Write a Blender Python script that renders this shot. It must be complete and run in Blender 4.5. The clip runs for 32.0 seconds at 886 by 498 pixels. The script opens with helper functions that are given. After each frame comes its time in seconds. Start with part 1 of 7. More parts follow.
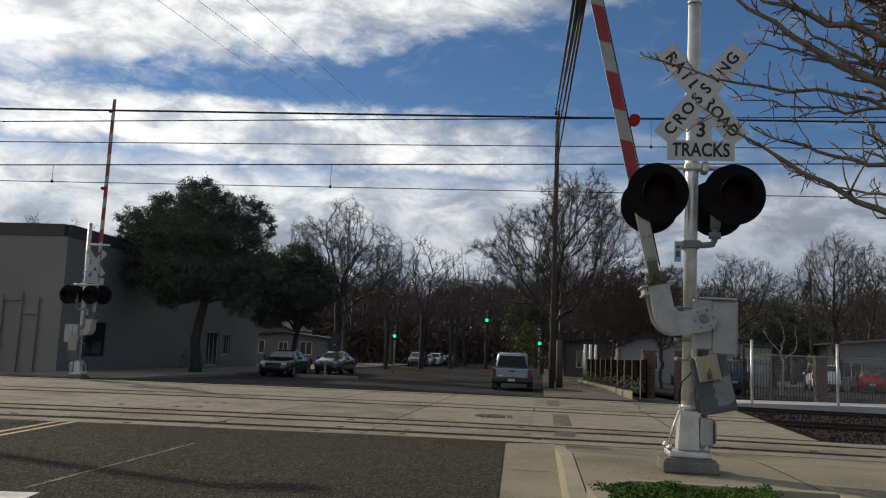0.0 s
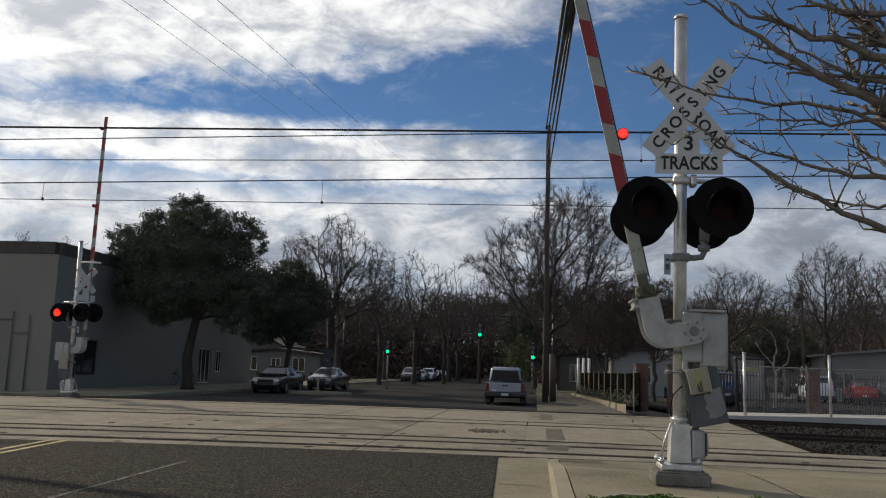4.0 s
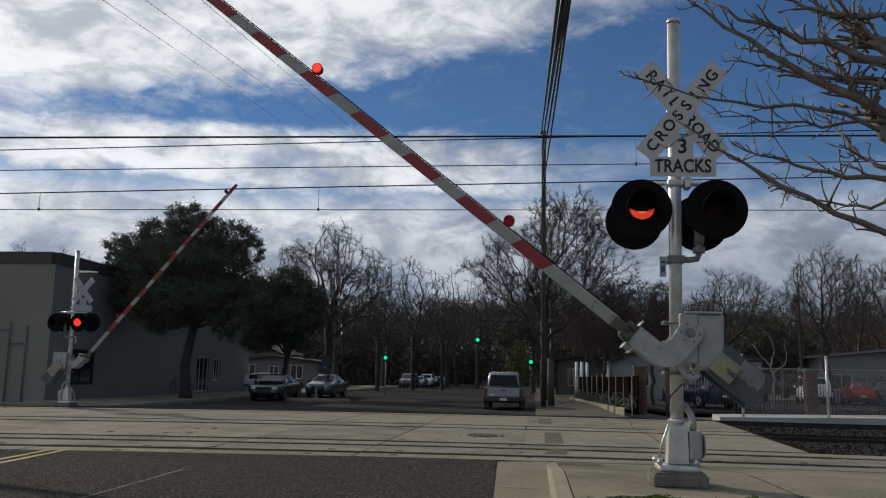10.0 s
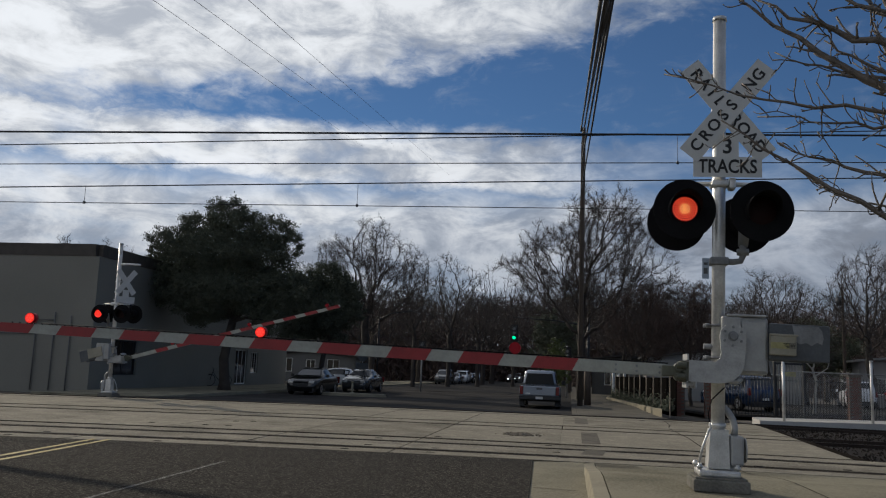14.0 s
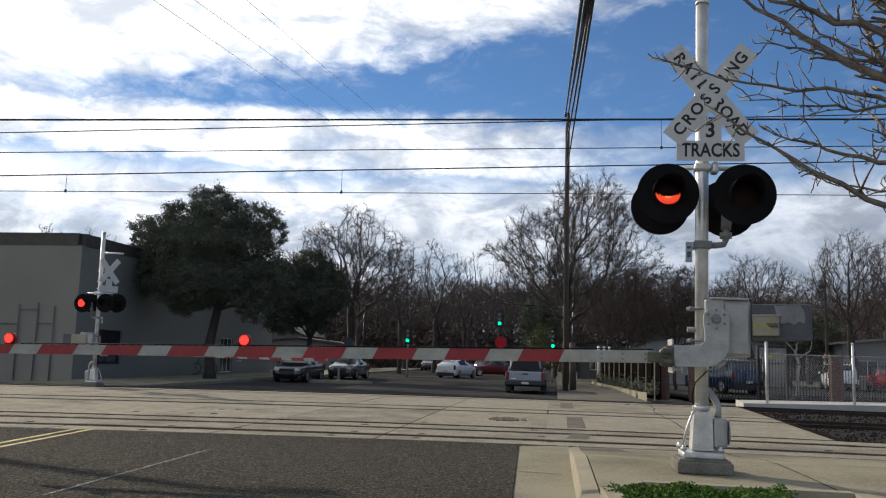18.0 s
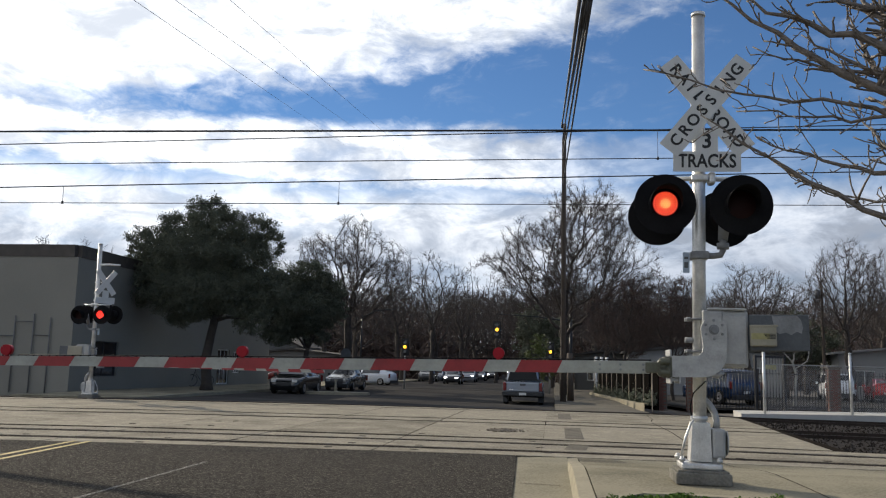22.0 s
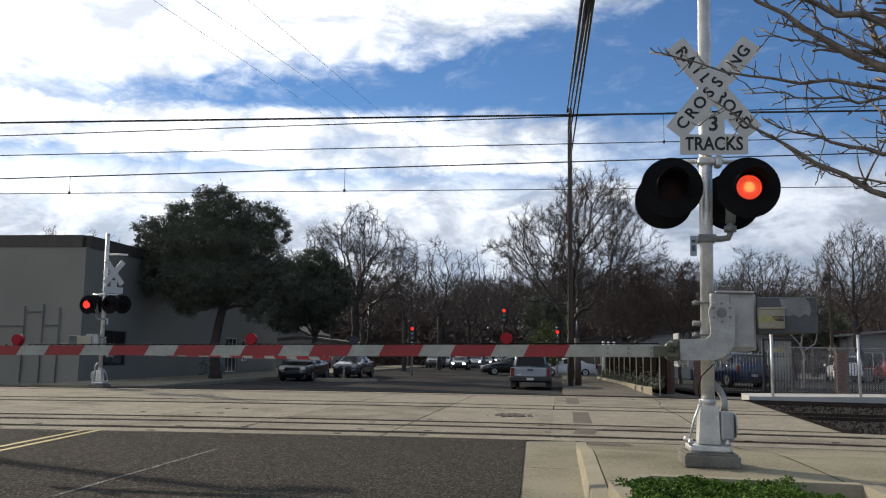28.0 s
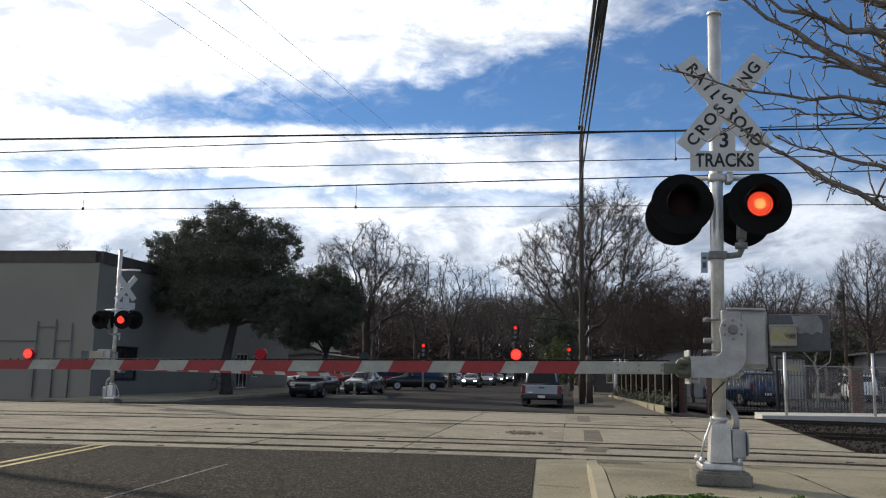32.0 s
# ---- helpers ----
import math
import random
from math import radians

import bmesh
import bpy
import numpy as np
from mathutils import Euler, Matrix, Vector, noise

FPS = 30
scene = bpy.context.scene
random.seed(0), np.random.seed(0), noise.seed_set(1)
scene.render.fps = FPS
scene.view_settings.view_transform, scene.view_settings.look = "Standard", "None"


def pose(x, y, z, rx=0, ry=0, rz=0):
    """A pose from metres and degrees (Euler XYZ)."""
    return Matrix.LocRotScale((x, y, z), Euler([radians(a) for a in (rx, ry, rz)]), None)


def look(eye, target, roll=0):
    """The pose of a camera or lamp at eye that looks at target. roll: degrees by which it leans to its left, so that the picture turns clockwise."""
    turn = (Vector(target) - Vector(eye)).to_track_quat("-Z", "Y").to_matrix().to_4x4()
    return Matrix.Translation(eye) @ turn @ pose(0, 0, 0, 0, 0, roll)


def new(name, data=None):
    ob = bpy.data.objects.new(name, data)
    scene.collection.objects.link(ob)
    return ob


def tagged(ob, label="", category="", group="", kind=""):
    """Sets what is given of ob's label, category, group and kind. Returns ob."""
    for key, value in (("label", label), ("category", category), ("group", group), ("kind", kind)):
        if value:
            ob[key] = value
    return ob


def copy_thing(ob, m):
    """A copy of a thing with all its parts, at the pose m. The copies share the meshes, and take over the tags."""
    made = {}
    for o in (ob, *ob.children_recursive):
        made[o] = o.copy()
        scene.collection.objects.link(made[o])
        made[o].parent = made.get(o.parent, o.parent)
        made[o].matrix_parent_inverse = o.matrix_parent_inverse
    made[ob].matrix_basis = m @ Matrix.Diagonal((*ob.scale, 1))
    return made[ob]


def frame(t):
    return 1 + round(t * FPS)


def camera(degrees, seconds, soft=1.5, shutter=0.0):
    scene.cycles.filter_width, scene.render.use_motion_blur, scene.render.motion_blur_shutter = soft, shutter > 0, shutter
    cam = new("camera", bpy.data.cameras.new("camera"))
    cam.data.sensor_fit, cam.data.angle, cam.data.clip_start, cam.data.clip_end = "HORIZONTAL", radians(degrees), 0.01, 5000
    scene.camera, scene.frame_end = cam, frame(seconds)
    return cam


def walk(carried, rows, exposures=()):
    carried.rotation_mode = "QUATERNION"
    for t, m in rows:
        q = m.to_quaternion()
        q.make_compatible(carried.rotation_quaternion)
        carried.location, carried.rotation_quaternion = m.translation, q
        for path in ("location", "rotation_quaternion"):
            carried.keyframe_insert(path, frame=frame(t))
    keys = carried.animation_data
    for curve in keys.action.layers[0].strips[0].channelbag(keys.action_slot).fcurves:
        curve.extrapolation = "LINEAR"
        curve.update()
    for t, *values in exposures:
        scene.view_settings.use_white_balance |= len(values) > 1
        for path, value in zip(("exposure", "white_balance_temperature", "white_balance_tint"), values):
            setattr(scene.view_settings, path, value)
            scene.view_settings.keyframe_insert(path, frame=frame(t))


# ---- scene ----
cam = camera(55.1, 32.0, soft=1.15)
# t, x, y, z, pitch, roll, yaw of the hand-held camera
PATH = [
    (0.0, 0.000, 0.000, 1.200, 7.10, -2.30, 0.00), (0.5, 0.018, 0.031, 1.196, 7.35, -2.13, 0.12), (1.0, 0.021, 0.028, 1.189, 7.65, -2.28, 0.14),
    (1.5, 0.019, 0.035, 1.208, 8.04, -2.27, 0.28), (2.0, 0.025, 0.056, 1.199, 8.28, -2.21, 0.24), (2.5, 0.021, 0.044, 1.205, 8.19, -1.78, 0.22),
    (3.0, 0.020, 0.019, 1.204, 8.12, -1.64, -0.17), (3.5, 0.022, 0.001, 1.203, 8.12, -1.87, -0.56), (5.5, 0.024, -0.034, 1.183, 7.73, -1.29, 0.26),
    (6.0, 0.023, -0.023, 1.188, 7.49, -1.44, -0.43), (6.5, 0.032, -0.019, 1.194, 7.47, -1.23, -0.89), (7.0, 0.022, -0.030, 1.190, 7.72, -1.30, -0.14),
    (7.5, 0.023, -0.040, 1.181, 7.82, -1.35, 1.33), (8.0, 0.041, -0.029, 1.191, 8.12, -0.57, 1.36), (8.5, 0.032, -0.064, 1.189, 8.90, -0.88, 0.69),
    (9.0, 0.030, -0.055, 1.191, 9.19, -0.93, 1.00), (9.5, 0.038, -0.047, 1.185, 8.95, -1.03, -0.31), (10.0, 0.024, -0.060, 1.184, 8.50, -1.09, -0.55),
    (10.5, 0.026, -0.063, 1.180, 8.01, -0.73, 0.32), (11.0, 0.019, -0.062, 1.179, 8.02, -0.55, 0.50), (11.5, 0.014, -0.044, 1.183, 8.11, -0.70, 0.86),
    (12.0, 0.011, -0.047, 1.184, 8.23, -0.84, 0.92), (12.5, 0.008, -0.038, 1.184, 8.43, -1.18, 0.31), (13.0, 0.008, -0.037, 1.195, 8.44, -1.50, 0.51),
    (13.5, 0.000, -0.008, 1.220, 8.88, -2.08, 1.69), (14.0, -0.002, -0.042, 1.205, 8.20, -2.17, 1.81), (14.5, -0.003, -0.034, 1.203, 7.14, -2.27, 1.68),
    (15.0, -0.001, -0.040, 1.204, 7.20, -2.65, 1.19), (15.5, -0.005, -0.053, 1.200, 7.24, -2.53, 0.73), (17.5, -0.003, -0.044, 1.199, 7.61, -1.82, 0.64),
    (18.0, 0.009, -0.028, 1.197, 7.33, -1.61, 0.89), (18.5, 0.005, -0.037, 1.197, 7.23, -1.69, 0.81), (19.0, 0.003, -0.038, 1.196, 7.10, -1.74, 0.59),
    (19.5, 0.002, -0.036, 1.196, 7.14, -1.80, 0.76), (20.0, 0.002, -0.036, 1.196, 7.16, -1.83, 0.88), (20.5, -0.001, -0.044, 1.196, 7.25, -1.68, 0.56),
    (21.0, -0.000, -0.038, 1.197, 7.41, -1.40, 0.47), (21.5, 0.002, -0.047, 1.202, 7.84, -1.39, 0.66), (22.0, 0.002, -0.033, 1.199, 8.06, -1.47, 0.70),
    (22.5, 0.001, -0.039, 1.195, 8.19, -1.31, 0.85), (23.0, 0.002, -0.043, 1.196, 8.38, -1.11, 0.87), (23.5, 0.001, -0.042, 1.193, 8.44, -1.11, 0.44),
    (24.0, 0.005, -0.045, 1.196, 8.28, -1.05, -0.00), (24.5, 0.001, -0.037, 1.194, 8.21, -1.22, -0.31), (26.5, -0.003, -0.044, 1.194, 8.31, -1.48, -0.06),
    (27.0, -0.001, -0.040, 1.192, 8.03, -1.48, -0.21), (27.5, -0.001, -0.044, 1.197, 7.43, -1.23, 0.05), (28.0, -0.005, -0.041, 1.194, 7.13, -0.91, 1.20),
    (28.5, -0.010, -0.044, 1.192, 6.91, -0.94, 1.99), (29.0, -0.007, -0.038, 1.188, 7.14, -1.12, 1.78), (29.5, 0.002, -0.032, 1.191, 7.92, -1.18, 1.25),
    (30.0, 0.002, -0.043, 1.186, 8.33, -1.21, 1.11), (30.5, -0.001, -0.045, 1.188, 8.15, -1.31, 1.30), (31.0, -0.000, -0.050, 1.186, 7.96, -1.48, 1.37),
    (31.5, 0.000, -0.040, 1.187, 8.04, -1.40, 1.99), (32.0, 0.013, -0.042, 1.183, 8.26, -1.19, 1.95),
]
# the camera's exposure rises as the lens adapts after the gate comes down
EXPOSURES = [(0.0, -0.02, 6280, 10), (6.0, -0.04, 6280, 10), (7.0, -0.06, 6240, 10), (9.0, -0.22, 6020, 10), (12.0, -0.25, 5980, 10), (13.9, -0.36, 5980, 10), (14.3, 0.03, 6000, 10), (14.8, 0.4, 6100, 10), (16.0, 0.46, 6100, 10), (32.0, 0.55, 6100, 10)]
walk(cam, [(t, pose(x, y, z, 90 + p, r, w)) for t, x, y, z, p, r, w in PATH], EXPOSURES)

# ---------------------------------------------------------------- light
SUN_AZ, SUN_EL = radians(-44), radians(25)          # azimuth from +y towards +x
to_sun = Vector((math.sin(SUN_AZ) * math.cos(SUN_EL), math.cos(SUN_AZ) * math.cos(SUN_EL), math.sin(SUN_EL)))
world = bpy.data.worlds.new("sky")
scene.world = world
world.use_nodes = True
wn, wl = world.node_tree.nodes, world.node_tree.links
sky = wn.new("ShaderNodeTexSky")
sky.sky_type, sky.sun_disc, sky.sun_elevation, sky.sun_rotation = "NISHITA", False, SUN_EL, SUN_AZ
sky.air_density, sky.dust_density, sky.ozone_density = 1.0, 0.0, 6.0
wn["Background"].inputs["Strength"].default_value = 0.065
wl.new(sky.outputs[0], wn["Background"].inputs["Color"])
sun = new("sun", bpy.data.lights.new("sun", "SUN"))
sun.data.energy, sun.data.angle, sun.data.color = 3.5, radians(0.6), (1.0, 0.85, 0.64)
sun.matrix_world = look(to_sun * 100, (0, 0, 0))


# ---------------------------------------------------------------- materials
def nodes_of(m):
    return m.node_tree.nodes, m.node_tree.links


def mat(name, color, rough=0.6, metal=0.0, var=0.25, scale=3.0, fine=40.0, bump=0.0, tint=None, emit=0.0, spec=0.5, per=0.0, coat=0.0, grain=0.5, glow=None):
    """A surface with variation at two scales and a fine relief; per: difference from piece to piece."""
    m = bpy.data.materials.new(name)
    m.use_nodes = True
    n, l = nodes_of(m)
    b = n["Principled BSDF"]
    b.inputs["Roughness"].default_value, b.inputs["Metallic"].default_value = rough, metal
    b.inputs["Specular IOR Level"].default_value = spec
    b.inputs["Coat Weight"].default_value = coat
    co = n.new("ShaderNodeTexCoord")
    big, small = n.new("ShaderNodeTexNoise"), n.new("ShaderNodeTexNoise")
    big.inputs["Scale"].default_value, big.inputs["Detail"].default_value = scale, 5
    small.inputs["Scale"].default_value, small.inputs["Detail"].default_value = fine, 7 if grain > 1 else 3
    small.inputs["Roughness"].default_value = 0.75 if grain > 1 else 0.5
    for t in (big, small):
        l.new(co.outputs["Object"], t.inputs["Vector"])
    add = n.new("ShaderNodeMath")
    add.operation = "MULTIPLY_ADD"
    l.new(small.outputs["Fac"], add.inputs[0])
    add.inputs[1].default_value = grain
    l.new(big.outputs["Fac"], add.inputs[2])
    src = add.outputs[0]
    if per:
        info, ad2 = n.new("ShaderNodeObjectInfo"), n.new("ShaderNodeMath")
        ad2.operation = "MULTIPLY_ADD"
        l.new(info.outputs["Random"], ad2.inputs[0])
        ad2.inputs[1].default_value = per
        l.new(src, ad2.inputs[2])
        src = ad2.outputs[0]
    ramp = n.new("ShaderNodeValToRGB")
    c = Vector(color)
    dark = Vector(tint) if tint else c * (1 - var)
    ramp.color_ramp.elements[0].position, ramp.color_ramp.elements[1].position = 0.2 + grain * 0.5, 0.75 + grain * 0.6 + per
    if per:
        ramp.color_ramp.elements[0].position += per * 0.2
    ramp.color_ramp.elements[0].color = (*dark, 1)
    ramp.color_ramp.elements[1].color = (*[min(1, a * (1 + var * 0.6)) for a in c], 1)
    l.new(src, ramp.inputs[0])
    l.new(ramp.outputs[0], b.inputs["Base Color"])
    if bump:
        bp = n.new("ShaderNodeBump")
        bp.inputs["Strength"].default_value, bp.inputs["Distance"].default_value = bump, 0.02
        l.new(small.outputs["Fac"], bp.inputs["Height"])
        l.new(bp.outputs[0], b.inputs["Normal"])
    if emit:
        b.inputs["Emission Color"].default_value, b.inputs["Emission Strength"].default_value = (*(glow or color), 1), emit
    return m


M = dict(
    asphalt=mat("asphalt", (0.124, 0.114, 0.097), 0.95, spec=0.02, var=0.5, scale=0.35, fine=60, bump=1.0, grain=1.6),
    far_asphalt=mat("old_asphalt", (0.06, 0.058, 0.056), 0.95, spec=0.0, var=0.4, scale=0.3, fine=40, bump=0.4),
    concrete=mat("concrete", (0.206, 0.187, 0.147), 0.9, spec=0.03, var=0.42, scale=0.9, fine=22, bump=0.3, per=0.22, grain=0.7),
    sidewalk=mat("sidewalk_concrete", (0.2, 0.183, 0.134), 0.9, spec=0.03, var=0.42, scale=0.7, fine=35, bump=0.3, grain=0.8),
    kerb=mat("kerb_concrete", (0.272, 0.247, 0.185), 0.9, spec=0.03, var=0.25, scale=1.5, fine=30, bump=0.3),
    rubber=mat("rubber_seal", (0.022, 0.019, 0.016), 0.95, var=0.4, scale=4, spec=0.0),
    bracket=mat("worn_grey_paint", (0.36, 0.36, 0.35), 0.5, 0.1, var=0.25, scale=9, fine=50, bump=0.1),
    hole=mat("dark_hole", (0.05, 0.045, 0.04), 0.95, var=0.3, spec=0.0),
    # plain concrete with tree shade put into its colour, for the far right pavement
    shade_pave=mat("shade_darkened_concrete", (0.13, 0.12, 0.1), 0.95, spec=0.02, var=0.4, scale=0.6, fine=25, bump=0.3),
    slab_white=mat("pale_platform_concrete", (0.4, 0.39, 0.365), 0.9, spec=0.05, var=0.2, scale=0.8, fine=30, bump=0.2),
    foot=mat("stained_foot_concrete", (0.17, 0.162, 0.14), 0.9, spec=0.03, var=0.45, scale=5, fine=40, bump=0.4),
    rail=mat("rail_steel", (0.035, 0.028, 0.024), 0.8, 0.0, spec=0.05, var=0.4, scale=2, fine=20),
    dirt=mat("dirt", (0.12, 0.10, 0.075), 0.95, var=0.5, scale=0.1, fine=3, bump=0.5),
    ballast=mat("ballast", (0.024, 0.02, 0.017), 0.95, spec=0.1, var=0.6, scale=4, fine=18, bump=1.0),
    galv=mat("galvanised_steel", (0.6, 0.595, 0.575), 0.38, 0.55, var=0.32, scale=6, fine=60, bump=0.1),
    white=mat("white_paint", (0.72, 0.72, 0.70), 0.5, var=0.15, scale=5, fine=60),
    casegrey=mat("grey_painted_metal", (0.34, 0.34, 0.33), 0.45, 0.1, var=0.2, scale=6, fine=40, bump=0.08),
    signwhite=mat("sign_sheet", (0.52, 0.52, 0.50), 0.45, var=0.1, scale=6, fine=80),
    black=mat("black_paint", (0.010, 0.010, 0.011), 0.85, var=0.3, spec=0.08),
    letter=mat("letter_black", (0.01, 0.01, 0.01), 0.6),
    red=mat("red_sheet", (0.25, 0.014, 0.016), 0.45, var=0.2, scale=8),
    boomwhite=mat("boom_sheet", (0.33, 0.33, 0.285), 0.5, var=0.25, scale=5, fine=30),
    tag_blue=mat("pale_blue_tag", (0.3, 0.36, 0.44), 0.5, var=0.2, scale=9),
    beige=mat("beige_paint", (0.28, 0.26, 0.2), 0.5, var=0.2),
    yellow=mat("yellow_paint", (0.36, 0.33, 0.15), 0.7, var=0.35, scale=4, fine=30),
    slate=mat("slate_paint", (0.075, 0.082, 0.09), 0.55, var=0.3, scale=5, fine=30, bump=0.2),
    weight=mat("dark_grey_iron", (0.2, 0.205, 0.21), 0.6, var=0.35, scale=5, fine=30, bump=0.2),
    brass=mat("weathered_bronze", (0.10, 0.10, 0.07), 0.5, 0.3, var=0.4),
    lens_off=mat("unlit_red_lens", (0.014, 0.004, 0.004), 0.5, var=0.3, spec=0.12),
    lens_red=mat("red_lens", (0.3, 0.006, 0.014), 0.45, var=0.2, spec=0.2),
    led_red=mat("lit_red_led", (1.0, 0.10, 0.03), 0.4, emit=1.7),
    led_hot=mat("lit_orange_led", (1.0, 0.38, 0.10), 0.4, emit=3.0),
    led_core=mat("lit_red_core", (1.0, 0.03, 0.015), 0.4, emit=0.75),
    led_gap=mat("dim_red_gap", (0.4, 0.006, 0.005), 0.4, emit=0.22),
    led_dim=mat("lit_boom_led", (1.0, 0.05, 0.03), 0.4, emit=1.5),
    led_green=mat("lit_green_led", (0.01, 0.9, 0.32), 0.4, emit=1.7),
    led_amber=mat("lit_amber_led", (1.0, 0.5, 0.03), 0.4, emit=2.0),
    headlight=mat("lit_headlight", (1.0, 0.96, 0.9), 0.3, emit=6.0),
    stucco=mat("beige_stucco", (0.215, 0.205, 0.175), 0.9, var=0.12, scale=0.3, fine=20, bump=0.25),
    parapet=mat("dark_parapet", (0.07, 0.06, 0.05), 0.8, var=0.3),
    roofing=mat("roofing", (0.055, 0.05, 0.046), 0.9),
    glass=mat("dark_glass", (0.015, 0.017, 0.02), 0.08, var=0.1, spec=0.8),
    tinted=mat("tinted_glass", (0.008, 0.009, 0.01), 0.3, var=0.1, spec=0.25),
    wall_white=mat("white_siding", (0.28, 0.275, 0.26), 0.8, var=0.12, scale=0.6),
    wall_grey=mat("grey_siding", (0.13, 0.13, 0.125), 0.8, var=0.15, scale=0.6),
    bark=mat("bark", (0.05, 0.041, 0.034), 0.95, var=0.5, scale=3, fine=25, bump=0.6),
    twig=mat("twig_bark", (0.058, 0.046, 0.039), 0.95, var=0.4, scale=2, fine=20),
    pale_bark=mat("pale_bark", (0.3, 0.285, 0.25), 0.9, var=0.35, scale=6, fine=30, bump=0.2),
    near_bark=mat("smooth_bark", (0.13, 0.108, 0.088), 0.7, var=0.5, scale=12, fine=60, bump=0.4),
    leaf=mat("oak_leaf", (0.105, 0.112, 0.08), 0.85, spec=0.1, var=0.5, scale=1.2, fine=9),
    brown_leaf=mat("reddish_twig", (0.07, 0.046, 0.036), 0.85, var=0.4, scale=1.2, fine=9),
    yellow_leaf=mat("yellow_green_leaf", (0.095, 0.115, 0.03), 0.6, var=0.4, scale=1.2, fine=9),
    shrub=mat("groundcover_leaf", (0.078, 0.14, 0.024), 0.8, spec=0.1, var=0.5, scale=6, fine=30),
    wood=mat("pole_wood", (0.075, 0.058, 0.044), 0.9, var=0.4, scale=1.0, fine=30, bump=0.5),
    post_tan=mat("weathered_post", (0.3, 0.25, 0.19), 0.85, var=0.4, scale=3, fine=30),
    board=mat("dark_board", (0.007, 0.0065, 0.006), 1.0, var=0.3, spec=0.0),
    mortar=mat("dark_mortar", (0.11, 0.095, 0.08), 0.95, var=0.3),
    brick=mat("red_brick", (0.115, 0.05, 0.036), 0.85, var=0.35, scale=8, fine=40, bump=0.4, per=0.3),
    iron=mat("black_iron", (0.02, 0.02, 0.022), 0.5, 0.3),
    tyre=mat("tyre_rubber", (0.018, 0.018, 0.018), 0.9, spec=0.1),
    rim=mat("alloy", (0.5, 0.5, 0.52), 0.3, 0.8),
    wire=mat("wire", (0.015, 0.015, 0.016), 0.6),
    plastic=mat("black_plastic", (0.02, 0.02, 0.021), 0.6),
    taillight=mat("tail_lens", (0.13, 0.008, 0.008), 0.2),
)


def aggregate(m, layers):
    """Stones of the asphalt: each cell of a fine mosaic is lighter or darker."""
    n, l = nodes_of(m)
    b = n["Principled BSDF"]
    src = b.inputs["Base Color"].links[0].from_socket
    co = n.new("ShaderNodeTexCoord")
    for scale, low, gain in layers:
        v = n.new("ShaderNodeTexVoronoi")
        v.inputs["Scale"].default_value = scale
        l.new(co.outputs["Object"], v.inputs["Vector"])
        sep, pw, ma, mx = n.new("ShaderNodeSeparateColor"), n.new("ShaderNodeMath"), n.new("ShaderNodeMath"), n.new("ShaderNodeVectorMath")
        l.new(v.outputs["Color"], sep.inputs[0])
        pw.operation, ma.operation, mx.operation = "POWER", "MULTIPLY_ADD", "SCALE"
        l.new(sep.outputs[0], pw.inputs[0])
        pw.inputs[1].default_value = 3.0
        l.new(pw.outputs[0], ma.inputs[0])
        ma.inputs[1].default_value, ma.inputs[2].default_value = gain, low
        l.new(src, mx.inputs[0])
        l.new(ma.outputs[0], mx.inputs["Scale"])
        src = mx.outputs[0]
    l.new(src, b.inputs["Base Color"])


aggregate(M["asphalt"], ((55, .66, 1.4), (105, .62, 1.5)))
aggregate(M["concrete"], ((5, .94, .2), (30, .9, .3)))
PAINT = {k: mat(k + "_car_paint", c, 0.25, 0.3 if k not in ("white",) else 0.0, var=0.06, scale=2, coat=0.6)
         for k, c in dict(white=(0.70, 0.71, 0.73), silver=(0.30, 0.31, 0.33), dark=(0.012, 0.013, 0.015), blue=(0.008, 0.024, 0.065), truck_grey=(0.25, 0.275, 0.315),
                          red=(0.42, 0.015, 0.015), grey=(0.055, 0.058, 0.06), green=(0.05, 0.07, 0.06), maroon=(0.13, 0.012, 0.015)).items()}


